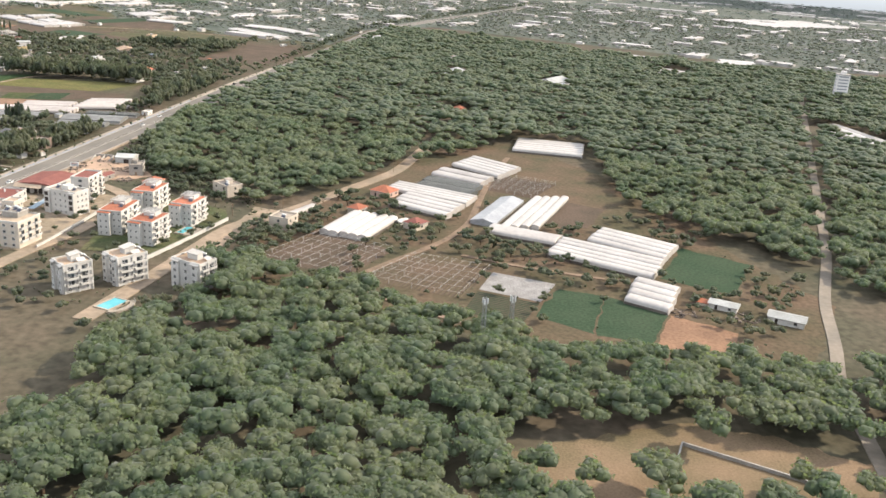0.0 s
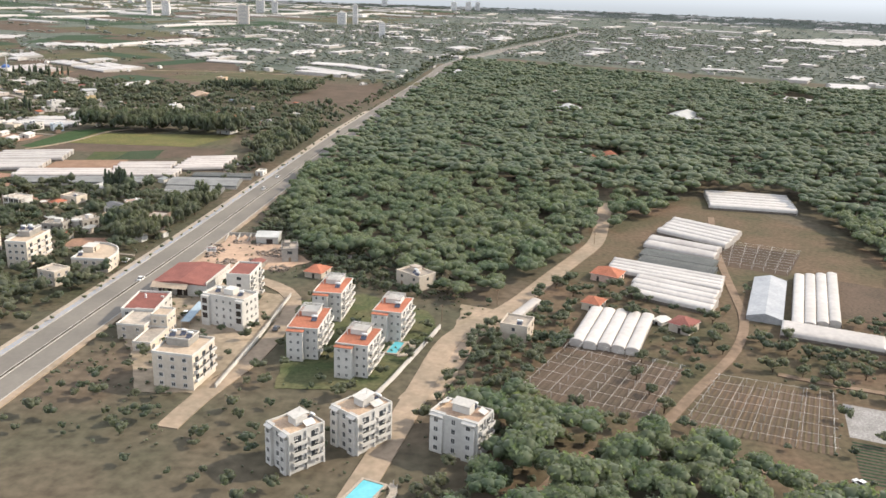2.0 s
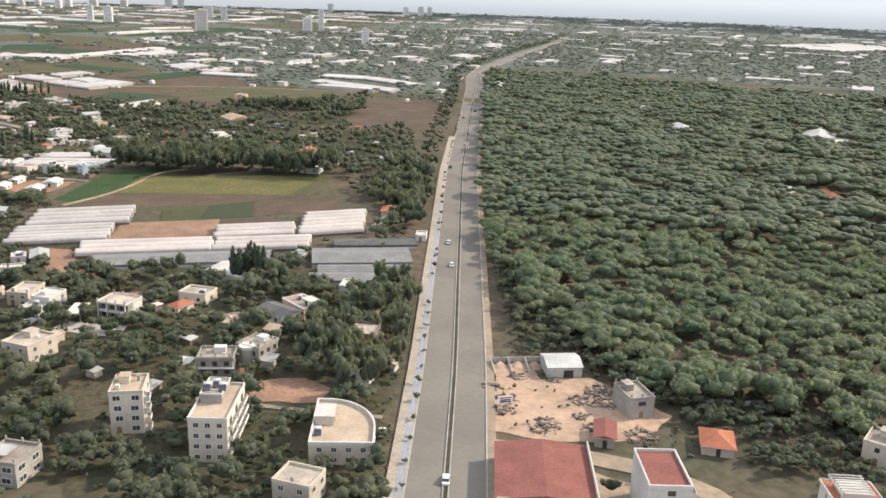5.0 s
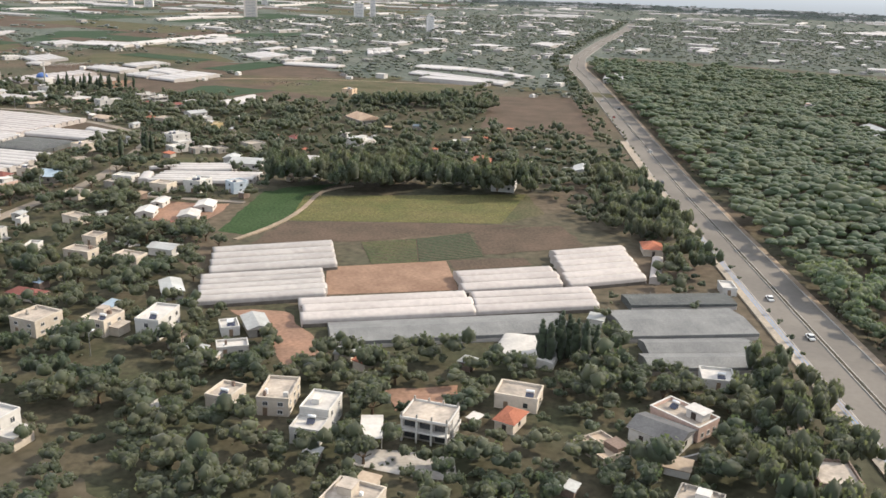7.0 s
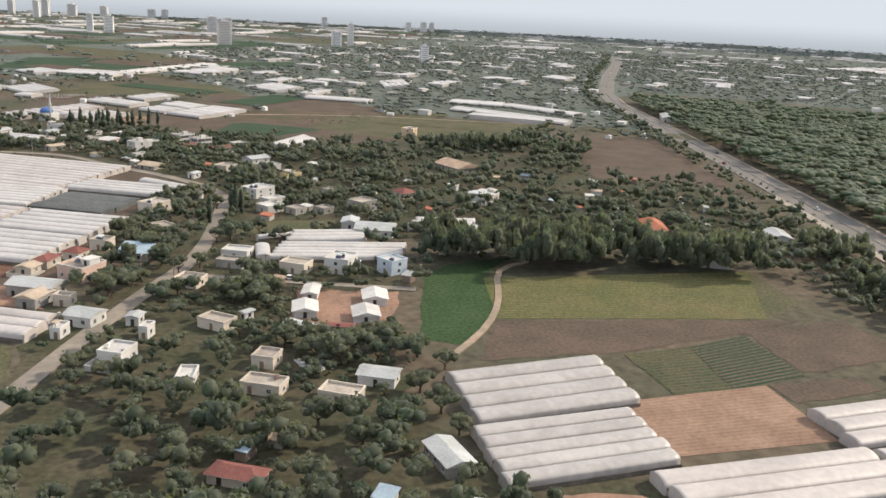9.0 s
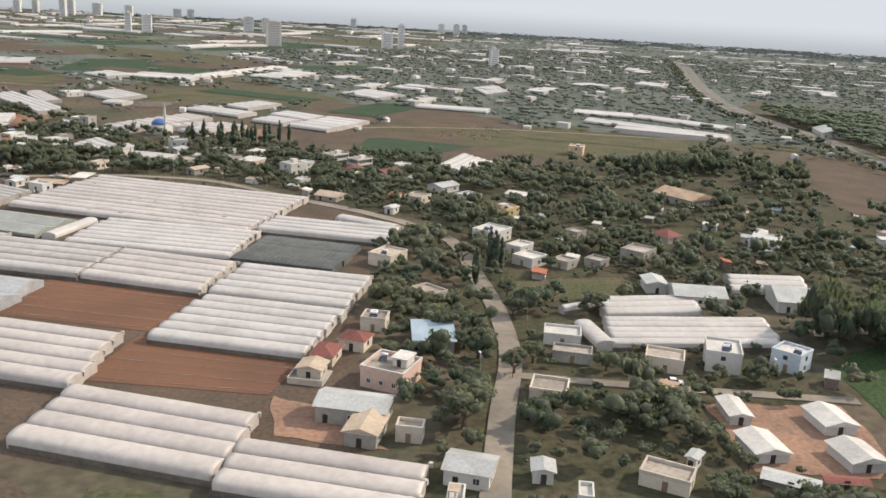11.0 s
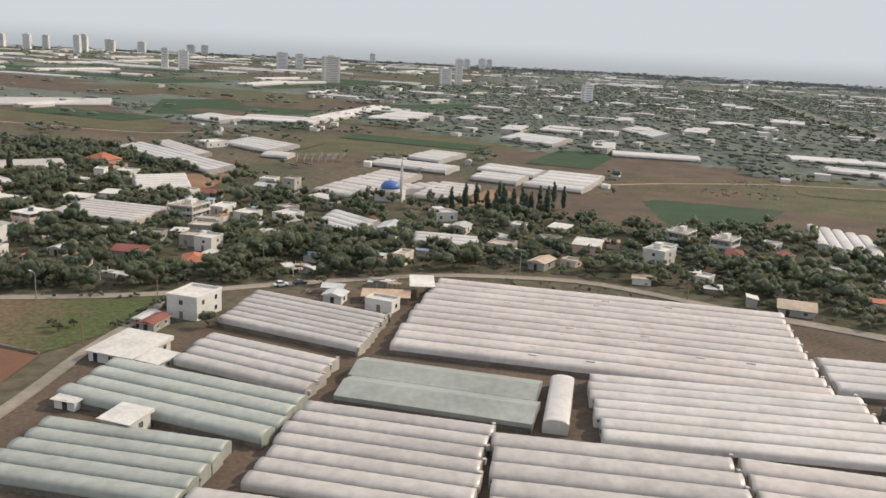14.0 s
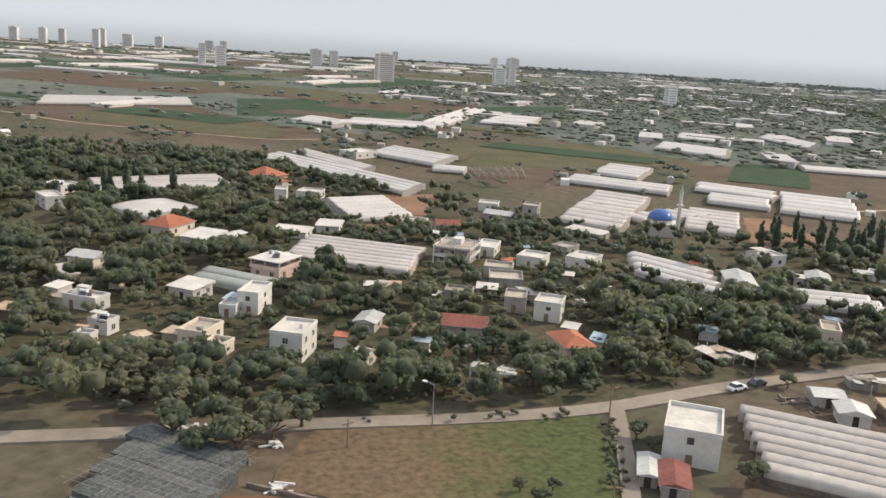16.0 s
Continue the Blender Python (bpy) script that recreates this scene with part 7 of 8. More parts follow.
BELT = [(-62, 80), (75, 80), (90, 160), (62, 152), (35, 152), (15, 150), (-5, 160), (-25, 172), (-52, 186), (-62, 176), (-60, 150), (-64, 120)]
belt = np.concatenate([spots(BELT, 4.3, 0.96), spots([(6, 100), (66, 100), (66, 130), (40, 133), (6, 118)], 6.0, 0.35, avoid=False)])
EDGE = [(-62, 176), (-52, 186), (-40, 170), (20, 155), (58, 152), (70, 170), (80, 215), (60, 240), (30, 250), (-4, 262), (-45, 250), (-62, 225)]
hedge = spots(EDGE, 3.1, 0.7, patch=-0.12)

scrub = np.concatenate([spots([(-121, 278), (-122, 350), (-112, 300), (-100, 268), (-84, 262), (-66, 243), (-70, 232), (-92, 240), (-104, 262)], 2.1, 0.95),
                        spots([(-63, 150), (-63, 212), (-52, 224), (-40, 232), (-36, 214), (-52, 190), (-48, 165), (-55, 150)], 2.6, 0.92),
                        spots([(-132, 170), (-60, 140), (-64, 215), (-98, 236), (-130, 244)], 3.6, 0.42)])

# Trees that stand singly: built once with trunk and crown, then copied.
SINGLE = {}


def tree_proto(kind, k):
    if (kind, k) not in SINGLE:
        pv, pf = {"pine": PINE_NEAR, "leaf": LEAF_NEAR, "cypress": CYPRESS}[kind][k]
        label = {"pine": "green umbrella pine with a broad rounded crown", "leaf": "dark green broad-leaved tree with uneven crown", "cypress": "tall narrow dark green cypress"}[kind]
        name = {"pine": "pine_tree", "leaf": "tree", "cypress": "cypress_tree"}[kind]
        ob = thing(name, 0, 0, 0, label, "tree", group={"pine": "pines", "leaf": "village trees", "cypress": "cypress row"}[kind])
        height = {"pine": 1.15, "leaf": 0.55, "cypress": 0.5}[kind]
        part("trunk", limbs(height, 0.10 if kind != "cypress" else 0.07, 0.5 if kind != "cypress" else 0.05, k), "bark", ob)
        part("crown", mesh("crown", ((pv + np.array([0, 0, height - 0.25])).tolist(), pf.tolist()), kind, True), kind, ob)
        SINGLE[(kind, k)] = ob
        return ob, True
    return SINGLE[(kind, k)], False


def lone_tree(kind, x, y, size):
    k = rnd.randrange({"pine": 5, "leaf": 6, "cypress": 3}[kind])
    ob, fresh = tree_proto(kind, k)
    m = pose(x, y, 0, 0, 0, rnd.uniform(0, 360))
    if fresh:
        ob.matrix_basis = m
        ob.scale = (size, size, size)
        return ob
    held, ob.scale = ob.scale.copy(), (size, size, size)
    made = copy_thing(ob, m)
    ob.scale = held
    return made


def cypress(x, y):
    lone_tree("cypress", x, y, rnd.uniform(1.15, 1.6))


cypress(-355.1, 604.0)
cypress(-348.6, 607.1)
cypress(-349.4, 596.0)
cypress(-343.5, 601.7)
cypress(-338.8, 602.4)
cypress(-335.4, 601.9)
cypress(-332.4, 603.4)
cypress(-176.7, 313.0)
cypress(-175.4, 312.7)
cypress(-173.7, 314.1)
cypress(-172.4, 314.5)
cypress(-171.5, 313.5)
cypress(-170.3, 312.4)
cypress(-168.5, 313.2)
cypress(-174.4, 315.4)
cypress(-173.5, 315.6)
cypress(-172.4, 315.4)
cypress(-175.4, 314.7)
cypress(-362.6, 593.8)
cypress(-359.1, 594.5)
cypress(-352.9, 586.2)
cypress(-348.5, 587.0)
cypress(-344.6, 591.3)
cypress(-343.3, 591.5)
cypress(-339.1, 592.3)
cypress(-353.5, 595.5)
cypress(-280.6, 457.8)
cypress(-279.4, 458.7)
cypress(-281.6, 458.4)
cypress(-285.2, 448.7)
cypress(-492.1, 625.7)
cypress(-490.7, 624.7)
cypress(-487.5, 625.5)
cypress(-485.0, 627.4)
cypress(-478.5, 629.0)
lone_tree("leaf", -292.4, 393.6, 3.3)
for x, y in ((-290.0, 418.4), (-292.4, 423.7), (-284.1, 409.8), (-280.9, 413.7), (-280.9, 432.5), (-272.9, 440.7), (-288.4, 414.9), (-298.1, 432.1), (-299.9, 439.9), (-291.8, 434.1), (-280.4, 442.6), (-266.9, 434.8)):
    lone_tree("leaf", x, y, rnd.uniform(1.7, 2.5))

# Trees and large shrubs round the farm plots.
for x, y in ((-30.0, 199.2), (-28.6, 193.4), (-27.1, 187.2), (-28.9, 181.0), (-28.0, 207.0), (-32.9, 176.8), (-3.3, 217.0), (0.4, 214.6), (3.6, 212.6), (6.7, 210.9), (-4.7, 206.0), (0.2, 204.5), (8.0, 206.7), (11.4, 205.0), (16.9, 209.4), (4.9, 202.4),
             (-45.4, 241.5), (-41.8, 246.2), (-38.3, 241.0), (-46.4, 236.6), (-44.6, 231.4), (-54.6, 206.0), (-51.6, 209.4), (-39.4, 249.4), (-10.6, 228.6), (-13.0, 217.2), (-12.0, 213.0), (-25.4, 241.4), (-10.6, 221.7), (-41.0, 225.0), (-27.0, 230.6)):
    lone_tree("leaf", x, y, rnd.uniform(1.2, 2.0))
# Large trees where the road runs into the village, and bushes on the rough plot.
for x, y, size in ((-456.4, 510.2, 2.3), (-453.4, 506.6, 1.9), (-450.4, 507.4, 2.5), (-447.6, 510.0, 2.3), (-445.2, 513.0, 2.0), (-452.6, 511.4, 2.4), (-448.6, 514.6, 1.8), (-444.4, 516.8, 1.6), (-457.5, 515.2, 2.4), (-425.4, 499.4, 0.9), (-426.8, 501.2, 0.8), (-424.0, 501.3, 0.8), (-384.9, 497.0, 0.95),
                   (-441.5, 519.8, 2.4), (-436.4, 521.6, 2.0), (-432.0, 522.4, 2.2), (-421.0, 524.6, 2.3), (-418.0, 527.6, 1.9), (-414.4, 526.4, 2.1), (-409.6, 529.4, 2.6), (-406.2, 533.2, 3.0), (-403.8, 538.4, 3.3), (-400.2, 542.6, 3.2), (-396.8, 546.4, 2.9), (-405.4, 545.4, 2.7), (-392.0, 541.8, 2.8), (-343.2, 538.2, 1.9), (-333.4, 541.0, 2.2), (-330.6, 551.6, 2.3), (-318.2, 543.2, 2.4), (-314.6, 549.8, 2.0), (-304.0, 545.2, 2.2), (-351.4, 548.6, 2.2), (-345.6, 552.0, 2.2), (-333.4, 563.6, 2.4),
                   (-241.0, 358.0, 2.2), (-238.6, 351.6, 2.4), (-242.6, 350.0, 2.0), (-245.6, 346.6, 2.2), (-236.8, 345.6, 1.8), (-250.4, 372.2, 2.4), (-245.4, 374.0, 2.5), (-255.6, 371.8, 1.9), (-240.8, 370.6, 2.3), (-237.0, 366.0, 1.9), (-246.8, 368.4, 2.1), (-259.6, 349.2, 2.1), (-254.2, 347.6, 2.3), (-248.6, 343.0, 2.2), (-256.6, 342.4, 2.0),
                   (-270.4, 458.2, 1.9), (-268.0, 468.6, 2.3), (-262.4, 470.6, 2.2), (-256.4, 474.4, 2.6), (-281.6, 470.0, 2.2), (-286.0, 463.4, 2.4),
                   (-406.2, 502.2, 1.5), (-413.6, 511.4, 1.2), (-413.0, 508.6, 1.0), (-388.8, 535.4, 2.2), (-401.8, 531.0, 2.0), (-391.4, 525.2, 1.1)):
    lone_tree("leaf", x, y, size)

order = np.argsort(belt[:, 1])
for x, y in belt[order[:120]]:
    lone_tree("pine", x, y, rnd.uniform(2.7, 3.8))
grove("near_pines", "green umbrella pines of the near wood", "trees", belt[order[120:]], RNG.uniform(2.7, 4.0, len(order) - 120), PINE_NEAR, 0.7, material="pine")
grove("hedge_trees", "mixed scrub and trees between the plots", "trees", hedge, RNG.uniform(0.9, 2.0, len(hedge)), LEAF_MID, 0.15, material="leaf")
grove("scrub_and_garden_trees", "scrub and garden trees round the housing estate", "trees", scrub, RNG.uniform(0.8, 1.9, len(scrub)), LEAF_MID, 0.2, (0.8, 1.2))
grove("forest_edge", "dense green pine forest beside the fields", "forest", pines[near], RNG.uniform(2.2, 3.6, near.sum()) * swell[near], PINE_MID, 0.45, (0.85, 1.25), "pine")
grove("forest", "dense green pine forest with uneven crowns", "forest", pines[far_pine], RNG.uniform(3.5, 5.0, far_pine.sum()) * swell[far_pine], PINE_FAR, 0.6, (0.55, 0.85), "pine")

VILLAGE_A = [(-141, 215), (-141, 560), (-170, 640), (-300, 640), (-330, 560), (-300, 470), (-306, 400), (-268, 328), (-240, 292), (-205, 255), (-172, 228)]
VILLAGE_B = [(-262, 352), (-300, 395), (-312, 420), (-305, 470), (-322, 520), (-350, 545), (-400, 535), (-445, 545), (-500, 560), (-620, 700), (-470, 700), (-380, 610), (-300, 640), (-240, 560), (-240, 400)]
VILLAGE_C = [(-398, 528), (-413, 519.5), (-445, 515.5), (-520, 510), (-660, 660), (-560, 700), (-470, 690), (-380, 600), (-352, 545), (-385, 530)]
DARK = [(-205, 295), (-140, 290), (-140, 318), (-150, 312), (-190, 312), (-212, 318), (-240, 330), (-236, 312)]
GROVE_N = [(-245, 420), (-150, 420), (-140, 400), (-140, 470), (-200, 500), (-250, 450)]
ROADSIDE = [(-471.8, 521.2), (-457.5, 514.7), (-441.8, 517.6), (-418.0, 521.7), (-401.5, 525.7), (-378.8, 534.6), (-373.8, 545.9), (-395.1, 539.8), (-421.6, 535.9), (-448.2, 530.5), (-469.2, 529.3)]
va = spots(VILLAGE_A, 3.8, 0.92, patch=-0.2)
vb = spots(VILLAGE_B, 3.7, 0.94, patch=-0.24)
vc = spots(VILLAGE_C, 3.7, 0.97, patch=-0.30)
along = [hw[k] + (hw[k + 1] - hw[k]) @ np.array([[0, 1], [-1, 0]]) / 6.0 * o for k in range(118, len(hw) - 1) for o in (10.5, 12.5, 15.0) if rnd.random() < 0.75]
BEHIND = [(-372.3, 540.6), (-353.1, 537.7), (-335.6, 531.3), (-314.9, 521.4), (-287.4, 565.5), (-318.5, 570.4), (-367.7, 567.0)]
HIGHWAY_SIDE = [(-151.0, 306.5), (-139.7, 316.4), (-138.0, 299.1), (-142.8, 263.8), (-153.3, 263.3), (-152.2, 287.6)]
TALL_ROW = [(-237, 420), (-224, 415.5), (-209, 412.5), (-196, 419), (-182, 414), (-166, 413.5), (-166, 424), (-200, 432), (-238, 430)]
tall = np.concatenate([spots([(-158, 284), (-141, 284), (-141.5, 258), (-151, 259), (-157, 270)], 3.0, 0.85), spots([(-156, 352), (-137, 356), (-133, 440), (-150, 448)], 3.5, 0.8), spots([(-222.0, 575.7), (-182.0, 595.9), (-190.0, 573.1), (-226.7, 555.9)], 2.4, 0.85, avoid=False), spots([(-186.5, 564.5), (-165.1, 572.8), (-171.6, 558.6), (-191.0, 553.0)], 2.2, 0.85, avoid=False), spots(HIGHWAY_SIDE, 3.4, 0.75)])
screen = spots(TALL_ROW, 2.7, 0.92, avoid=False)
grove("tall_tree_row", "tall dark poplars in a close row behind a field", "trees", screen, RNG.uniform(1.9, 2.7, len(screen)), LEAF_NEAR, 0.15, (2.0, 2.9))
grove("tall_trees", "tall dark trees in clumps beside fields and highway", "trees", tall, RNG.uniform(1.5, 2.4, len(tall)), LEAF_MID, 0.15, (1.6, 2.4))
vd = np.concatenate([spots([(-145, 150), (-145, 240), (-172, 245), (-205, 262), (-240, 300), (-268, 335), (-290, 330), (-250, 260), (-190, 180)], 3.7, 0.75), spots([(-302, 300), (-290, 332), (-296, 372), (-285, 372), (-282, 330), (-292, 296)], 3.6, 0.7), spots(BEHIND, 3.2, 0.92), spots([(-352, 572), (-322, 566), (-304, 566), (-287, 566), (-284, 588), (-306, 580), (-340, 588), (-360, 592)], 3.3, 0.8), np.array(along) + RNG.uniform(-1, 1, (len(along), 2)), spots([(-141, 215), (-141, 312), (-165, 311), (-200, 321), (-250, 340), (-282, 345), (-268, 318), (-240, 292), (-205, 255), (-172, 228)], 3.8, 0.5),
                     spots([(-313, 423), (-247, 427), (-241, 334), (-250, 319), (-270, 319), (-282, 335)], 4.0, 0.55),
                     spots([(-229, 424), (-190, 424), (-186, 414), (-160, 432), (-140, 440), (-140, 470), (-230, 450)], 3.6, 0.8),
                     spots([(-152, 330), (-144, 330), (-139, 440), (-146, 440)], 3.2, 0.8), spots(ROADSIDE, 3.2, 0.97), spots(DARK, 3.6, 0.95), spots(GROVE_N, 4.2, 0.8, patch=-0.05)])
village = np.concatenate([va, vb, vc, vd])
side = village[:, 1] + village[:, 0] * 0.98
close = side < 165
sizes = 1.1 + 2.2 * RNG.uniform(0, 1, len(village)) ** 1.7
# Trees stay smaller close to a house.
homes = np.array(HOUSE_SPOTS)
room = np.array([np.sqrt(((homes - q) ** 2).sum(1).min()) for q in village])
sizes = np.minimum(sizes, np.maximum(0.75, (room - 2.2) * 0.5))
idx = np.where(close)[0]
pick = set(RNG.permutation(idx)[:170].tolist())
for k in sorted(pick):
    lone_tree("leaf", *village[k], sizes[k])
rest = np.array([k for k in idx if k not in pick])
grove("village_trees", "dark green garden trees between the houses", "trees", village[rest], sizes[rest], LEAF_MID, 0.08, (0.85, 1.35))
grove("village_trees_beyond", "dark green trees among the farther houses", "trees", village[~close], sizes[~close] * 0.95, LEAF_FAR, 0.08, (0.85, 1.35))

# Small shrubs along the median and the pavement of the highway.
row = []
for k in range(60, 138):
    a, b = hw[k], hw[k + 1]
    d = (b - a) / np.linalg.norm(b - a)
    nn = np.array([-d[1], d[0]])
    row += [a + nn * rnd.uniform(5.3, 5.6)] if rnd.random() < 0.75 else []
row = np.array(row)
grove("roadside_shrubs", "young clipped trees lining the highway pavement", "shrubs", row, RNG.uniform(0.5, 0.95, len(row)), LEAF_FAR, 0.45)


verge = [hw[k] + (hw[k + 1] - hw[k]) @ np.array([[0, 1], [-1, 0]]) / 6.0 * -o for k in range(75, 170) for o in np.arange(8.6, 17, 1.3) if rnd.random() < 0.7]
SHRUB = [crown("leaf", 2, 6, 210 + k) for k in range(6)]
brush = np.concatenate([spots([(-141, 225), (-141, 345), (-205, 330), (-262, 420), (-300, 430), (-300, 395), (-240, 292), (-205, 255), (-172, 228)], 1.9, 0.5, patch=-0.1),
                        spots([(-262, 352), (-300, 395), (-303, 470), (-290, 520), (-200, 520), (-160, 440), (-240, 425), (-240, 380)], 2.0, 0.5, patch=-0.1),
                        spots([(-330, 520), (-400, 532), (-470, 524), (-500, 560), (-400, 600), (-300, 560), (-290, 500)], 2.0, 0.5, patch=-0.1),
                        spots([(-130, 170), (-48, 150), (-40, 230), (-66, 245), (-120, 290), (-130, 244)], 2.2, 0.45, patch=-0.05), spots(EDGE, 2.4, 0.4, patch=-0.05),
                        spots([(-122, 264), (-122, 350), (-112, 310), (-98, 288), (-66, 250), (-60, 232), (-80, 236), (-95, 245)], 1.5, 0.9), spots(ROADSIDE, 1.6, 0.8), spots([(-415.9, 515.6), (-414.4, 515.7), (-417.8, 500.4), (-419.5, 500.0)], 0.9, 0.9, avoid=False), spots([(-441.8, 515.7), (-415.1, 517.0), (-415.5, 515.2), (-441.8, 513.9)], 1.3, 0.5, avoid=False), np.array(verge) + RNG.uniform(-1, 1, (len(verge), 2))])
grove("undergrowth", "low shrubs and weeds between houses and plots", "shrubs", brush, RNG.uniform(0.35, 0.85, len(brush)), SHRUB, 0.0, (0.6, 1.1))


# ---- things along the roads ----
def car(x, y, heading, paint, label):
    ob = thing("car", x, y, heading, label, "car", group="parked cars", z=0.22)
    bm = bmesh.new()
    bmesh.ops.create_cube(bm, size=1, matrix=Matrix.Translation((0, 0, 0.28)) @ Matrix.Diagonal((2.4, 1.0, 0.34, 1)))
    bmesh.ops.bevel(bm, geom=bm.edges[:], offset=0.08, segments=2, affect="EDGES")
    me = bpy.data.meshes.new("body")
    bm.to_mesh(me), bm.free()
    me.materials.append(M[paint])
    part("body", me, paint, ob)
    v = [(-0.85, -0.46, 0.45), (0.6, -0.46, 0.45), (0.6, 0.46, 0.45), (-0.85, 0.46, 0.45), (-0.6, -0.38, 0.78), (0.2, -0.38, 0.78), (0.2, 0.38, 0.78), (-0.6, 0.38, 0.78)]
    f = [(4, 5, 6, 7), (0, 1, 5, 4), (1, 2, 6, 5), (2, 3, 7, 6), (3, 0, 4, 7)]
    part("cabin_glass", (v, f), "glass", ob)
    part("cabin_roof", box(-0.6, -0.38, 0.782, 0.2, 0.38, 0.82), paint, ob)
    for wx in (-0.75, 0.75):
        for wy in (-0.48, 0.48):
            tv, tf = tube(0, 0, -0.07, 0.07, 0.18, 0.18, 10)
            part("wheel", ([(wx + px, wy + z, 0.18 + py) for px, py, z in tv], tf), "rubber", ob)


for cx, cy, ch, paint, label in ((-131.2, 344, 85, "car_white", "white car on the highway"), (-142.8, 248, 88, "car_white", "white car parked on the pavement"),
                                 (-263, 407.2, -10, "car_white", "white car parked in the village lane"), (-398, 524, 25, "car_white", "white car beside the village road"),
                                 (-395, 525.4, 25, "car_dark", "dark car beside the village road"), (-134.2, 236, 87, "car_white", "white car on the highway"),
                                 (-295, 427, 100, "car_white", "white car parked under trees"), (-3, 168.3, 120, "car_white", "white van parked beside the field"),
                                 (-128.4, 438, 84, "car_dark", "dark car on the highway"), (-131, 326, 86, "car_white", "white car on the highway"),
                                 (-121, 485, 84, "car_white", "white car on the highway"), (-115, 610, 84, "car_white", "white car on the highway"),
                                 (-112, 585, 84, "car_dark", "dark car on the highway"), (-119, 560, 84, "car_red", "red car on the highway"),
                                 (-97.5, 212, 88, "car_dark", "dark car parked in the estate street"), (-117, 217, 10, "car_white", "white car parked by the hall")):
    car(cx, cy, ch, paint, label)


def pole(x, y, height, arm=True, label="thin grey steel street lamp with one arm"):
    ob = thing("street_lamp" if arm else "utility_pole", x, y, rnd.uniform(0, 360), label if arm else "weathered utility pole with a cross bar", "street lamp" if arm else "pole", group="poles")
    part("pole", tube(0, 0, 0, height, 0.09, 0.055, 6), "steel" if arm else "wood", ob)
    if arm:
        part("arm", beam((0, 0, height - 0.05), (0.9, 0, height + 0.15), 0.04), "steel", ob)
        part("lamp_head", box(0.75, -0.1, height + 0.1, 1.25, 0.1, height + 0.2), "tank", ob)
    else:
        part("cross_bar", box(-0.6, -0.05, height - 0.5, 0.6, 0.05, height - 0.38), "wood", ob)


for px, py, ph, pa in ((-433, 513.4, 4.4, True), (-415.6, 514, 4.6, False), (-402, 536, 4.0, True), (-470, 525, 4.0, False), (-441, 509, 2.8, False), (-395, 526.5, 4.2, False),
                       (-421, 495, 4.2, False), (-289.5, 404, 4.8, True), (-284.6, 408, 4.6, False), (-268, 410.8, 4.2, False), (-250, 407.6, 4.2, True), (-280, 425, 4.4, False),
                       (-279, 462, 4.6, False), (-330, 521, 4.2, False), (-356, 536, 4.6, True), (-375, 540, 4.2, False), (-230, 314, 3.8, False), (-243, 312, 3.6, True),
                       (-66, 222, 3.6, False), (-55, 233, 3.8, False), (-30, 283, 3.4, False), (-456, 512, 4.0, False)):
    pole(px, py, ph, pa)


def mast(x, y, height):
    """A lattice mast with antenna panels."""
    ob = thing("lattice_mast", x, y, 20, "grey lattice radio mast standing among pines", "mast", group="masts")
    w = 0.45
    for sx, sy in ((-1, -1), (1, -1), (1, 1), (-1, 1)):
        part("leg", beam((sx * w, sy * w, 0), (sx * w * 0.5, sy * w * 0.5, height), 0.05), "steel", ob)
    braces = []
    n = 9
    for k in range(n):
        z0, z1 = height * k / n, height * (k + 1) / n
        a, b = w * (1 - 0.5 * k / n), w * (1 - 0.5 * (k + 1) / n)
        for (p, q), (r, s) in (((-1, -1), (1, -1)), ((1, -1), (1, 1)), ((1, 1), (-1, 1)), ((-1, 1), (-1, -1))):
            braces.append(beam((p * a, q * a, z0), (r * b, s * b, z1), 0.03))
    part("bracing", join(*braces), "steel", ob)
    for k in range(3):
        a = k * math.tau / 3
        part("antenna", box(0.5 * math.cos(a) - 0.1, 0.5 * math.sin(a) - 0.1, height - 1.4, 0.5 * math.cos(a) + 0.1, 0.5 * math.sin(a) + 0.1, height - 0.3), "tank", ob)


mast(2, 151, 11.0)
mast(7.2, 154.5, 10.5)


def wall_line(label, height, material, *pts, top="kerb"):
    q = smooth_line(pts, 3.0)
    ob = thing("garden_wall", 0, 0, 0, label, "wall", kind="structure")
    part("wall", solid_ribbon(q, 0.11, -0.11, 0.0, height), material, ob)
    part("coping", solid_ribbon(q, 0.14, -0.14, height + 0.002, height + 0.05), top, ob)


wall_line("low white garden wall round the estate", 0.9, "white_wall", (-77, 178), (-73, 190), (-66, 218))
wall_line("low white garden wall along the street", 0.8, "white_wall", (-101, 186), (-99.8, 206), (-99.2, 231))
wall_line("curved white garden wall", 0.8, "white_wall", (-163, 286), (-157, 288), (-150, 295))
wall_line("low block wall at the edge of the ploughed field", 0.3, "brick_wall", (-449, 502), (-437, 496.6), (-425, 490.6), top="rubble")
wall_line("low stone wall round a bare plot", 0.6, "grey_wall", (34, 123), (56, 112.5))
wall_line("low stone wall round a bare plot", 0.6, "grey_wall", (34, 123), (28.5, 106.5))
wall_line("pale wall beside the yard", 0.7, "white_wall", (-100, 262), (-88, 259), (-82, 260))


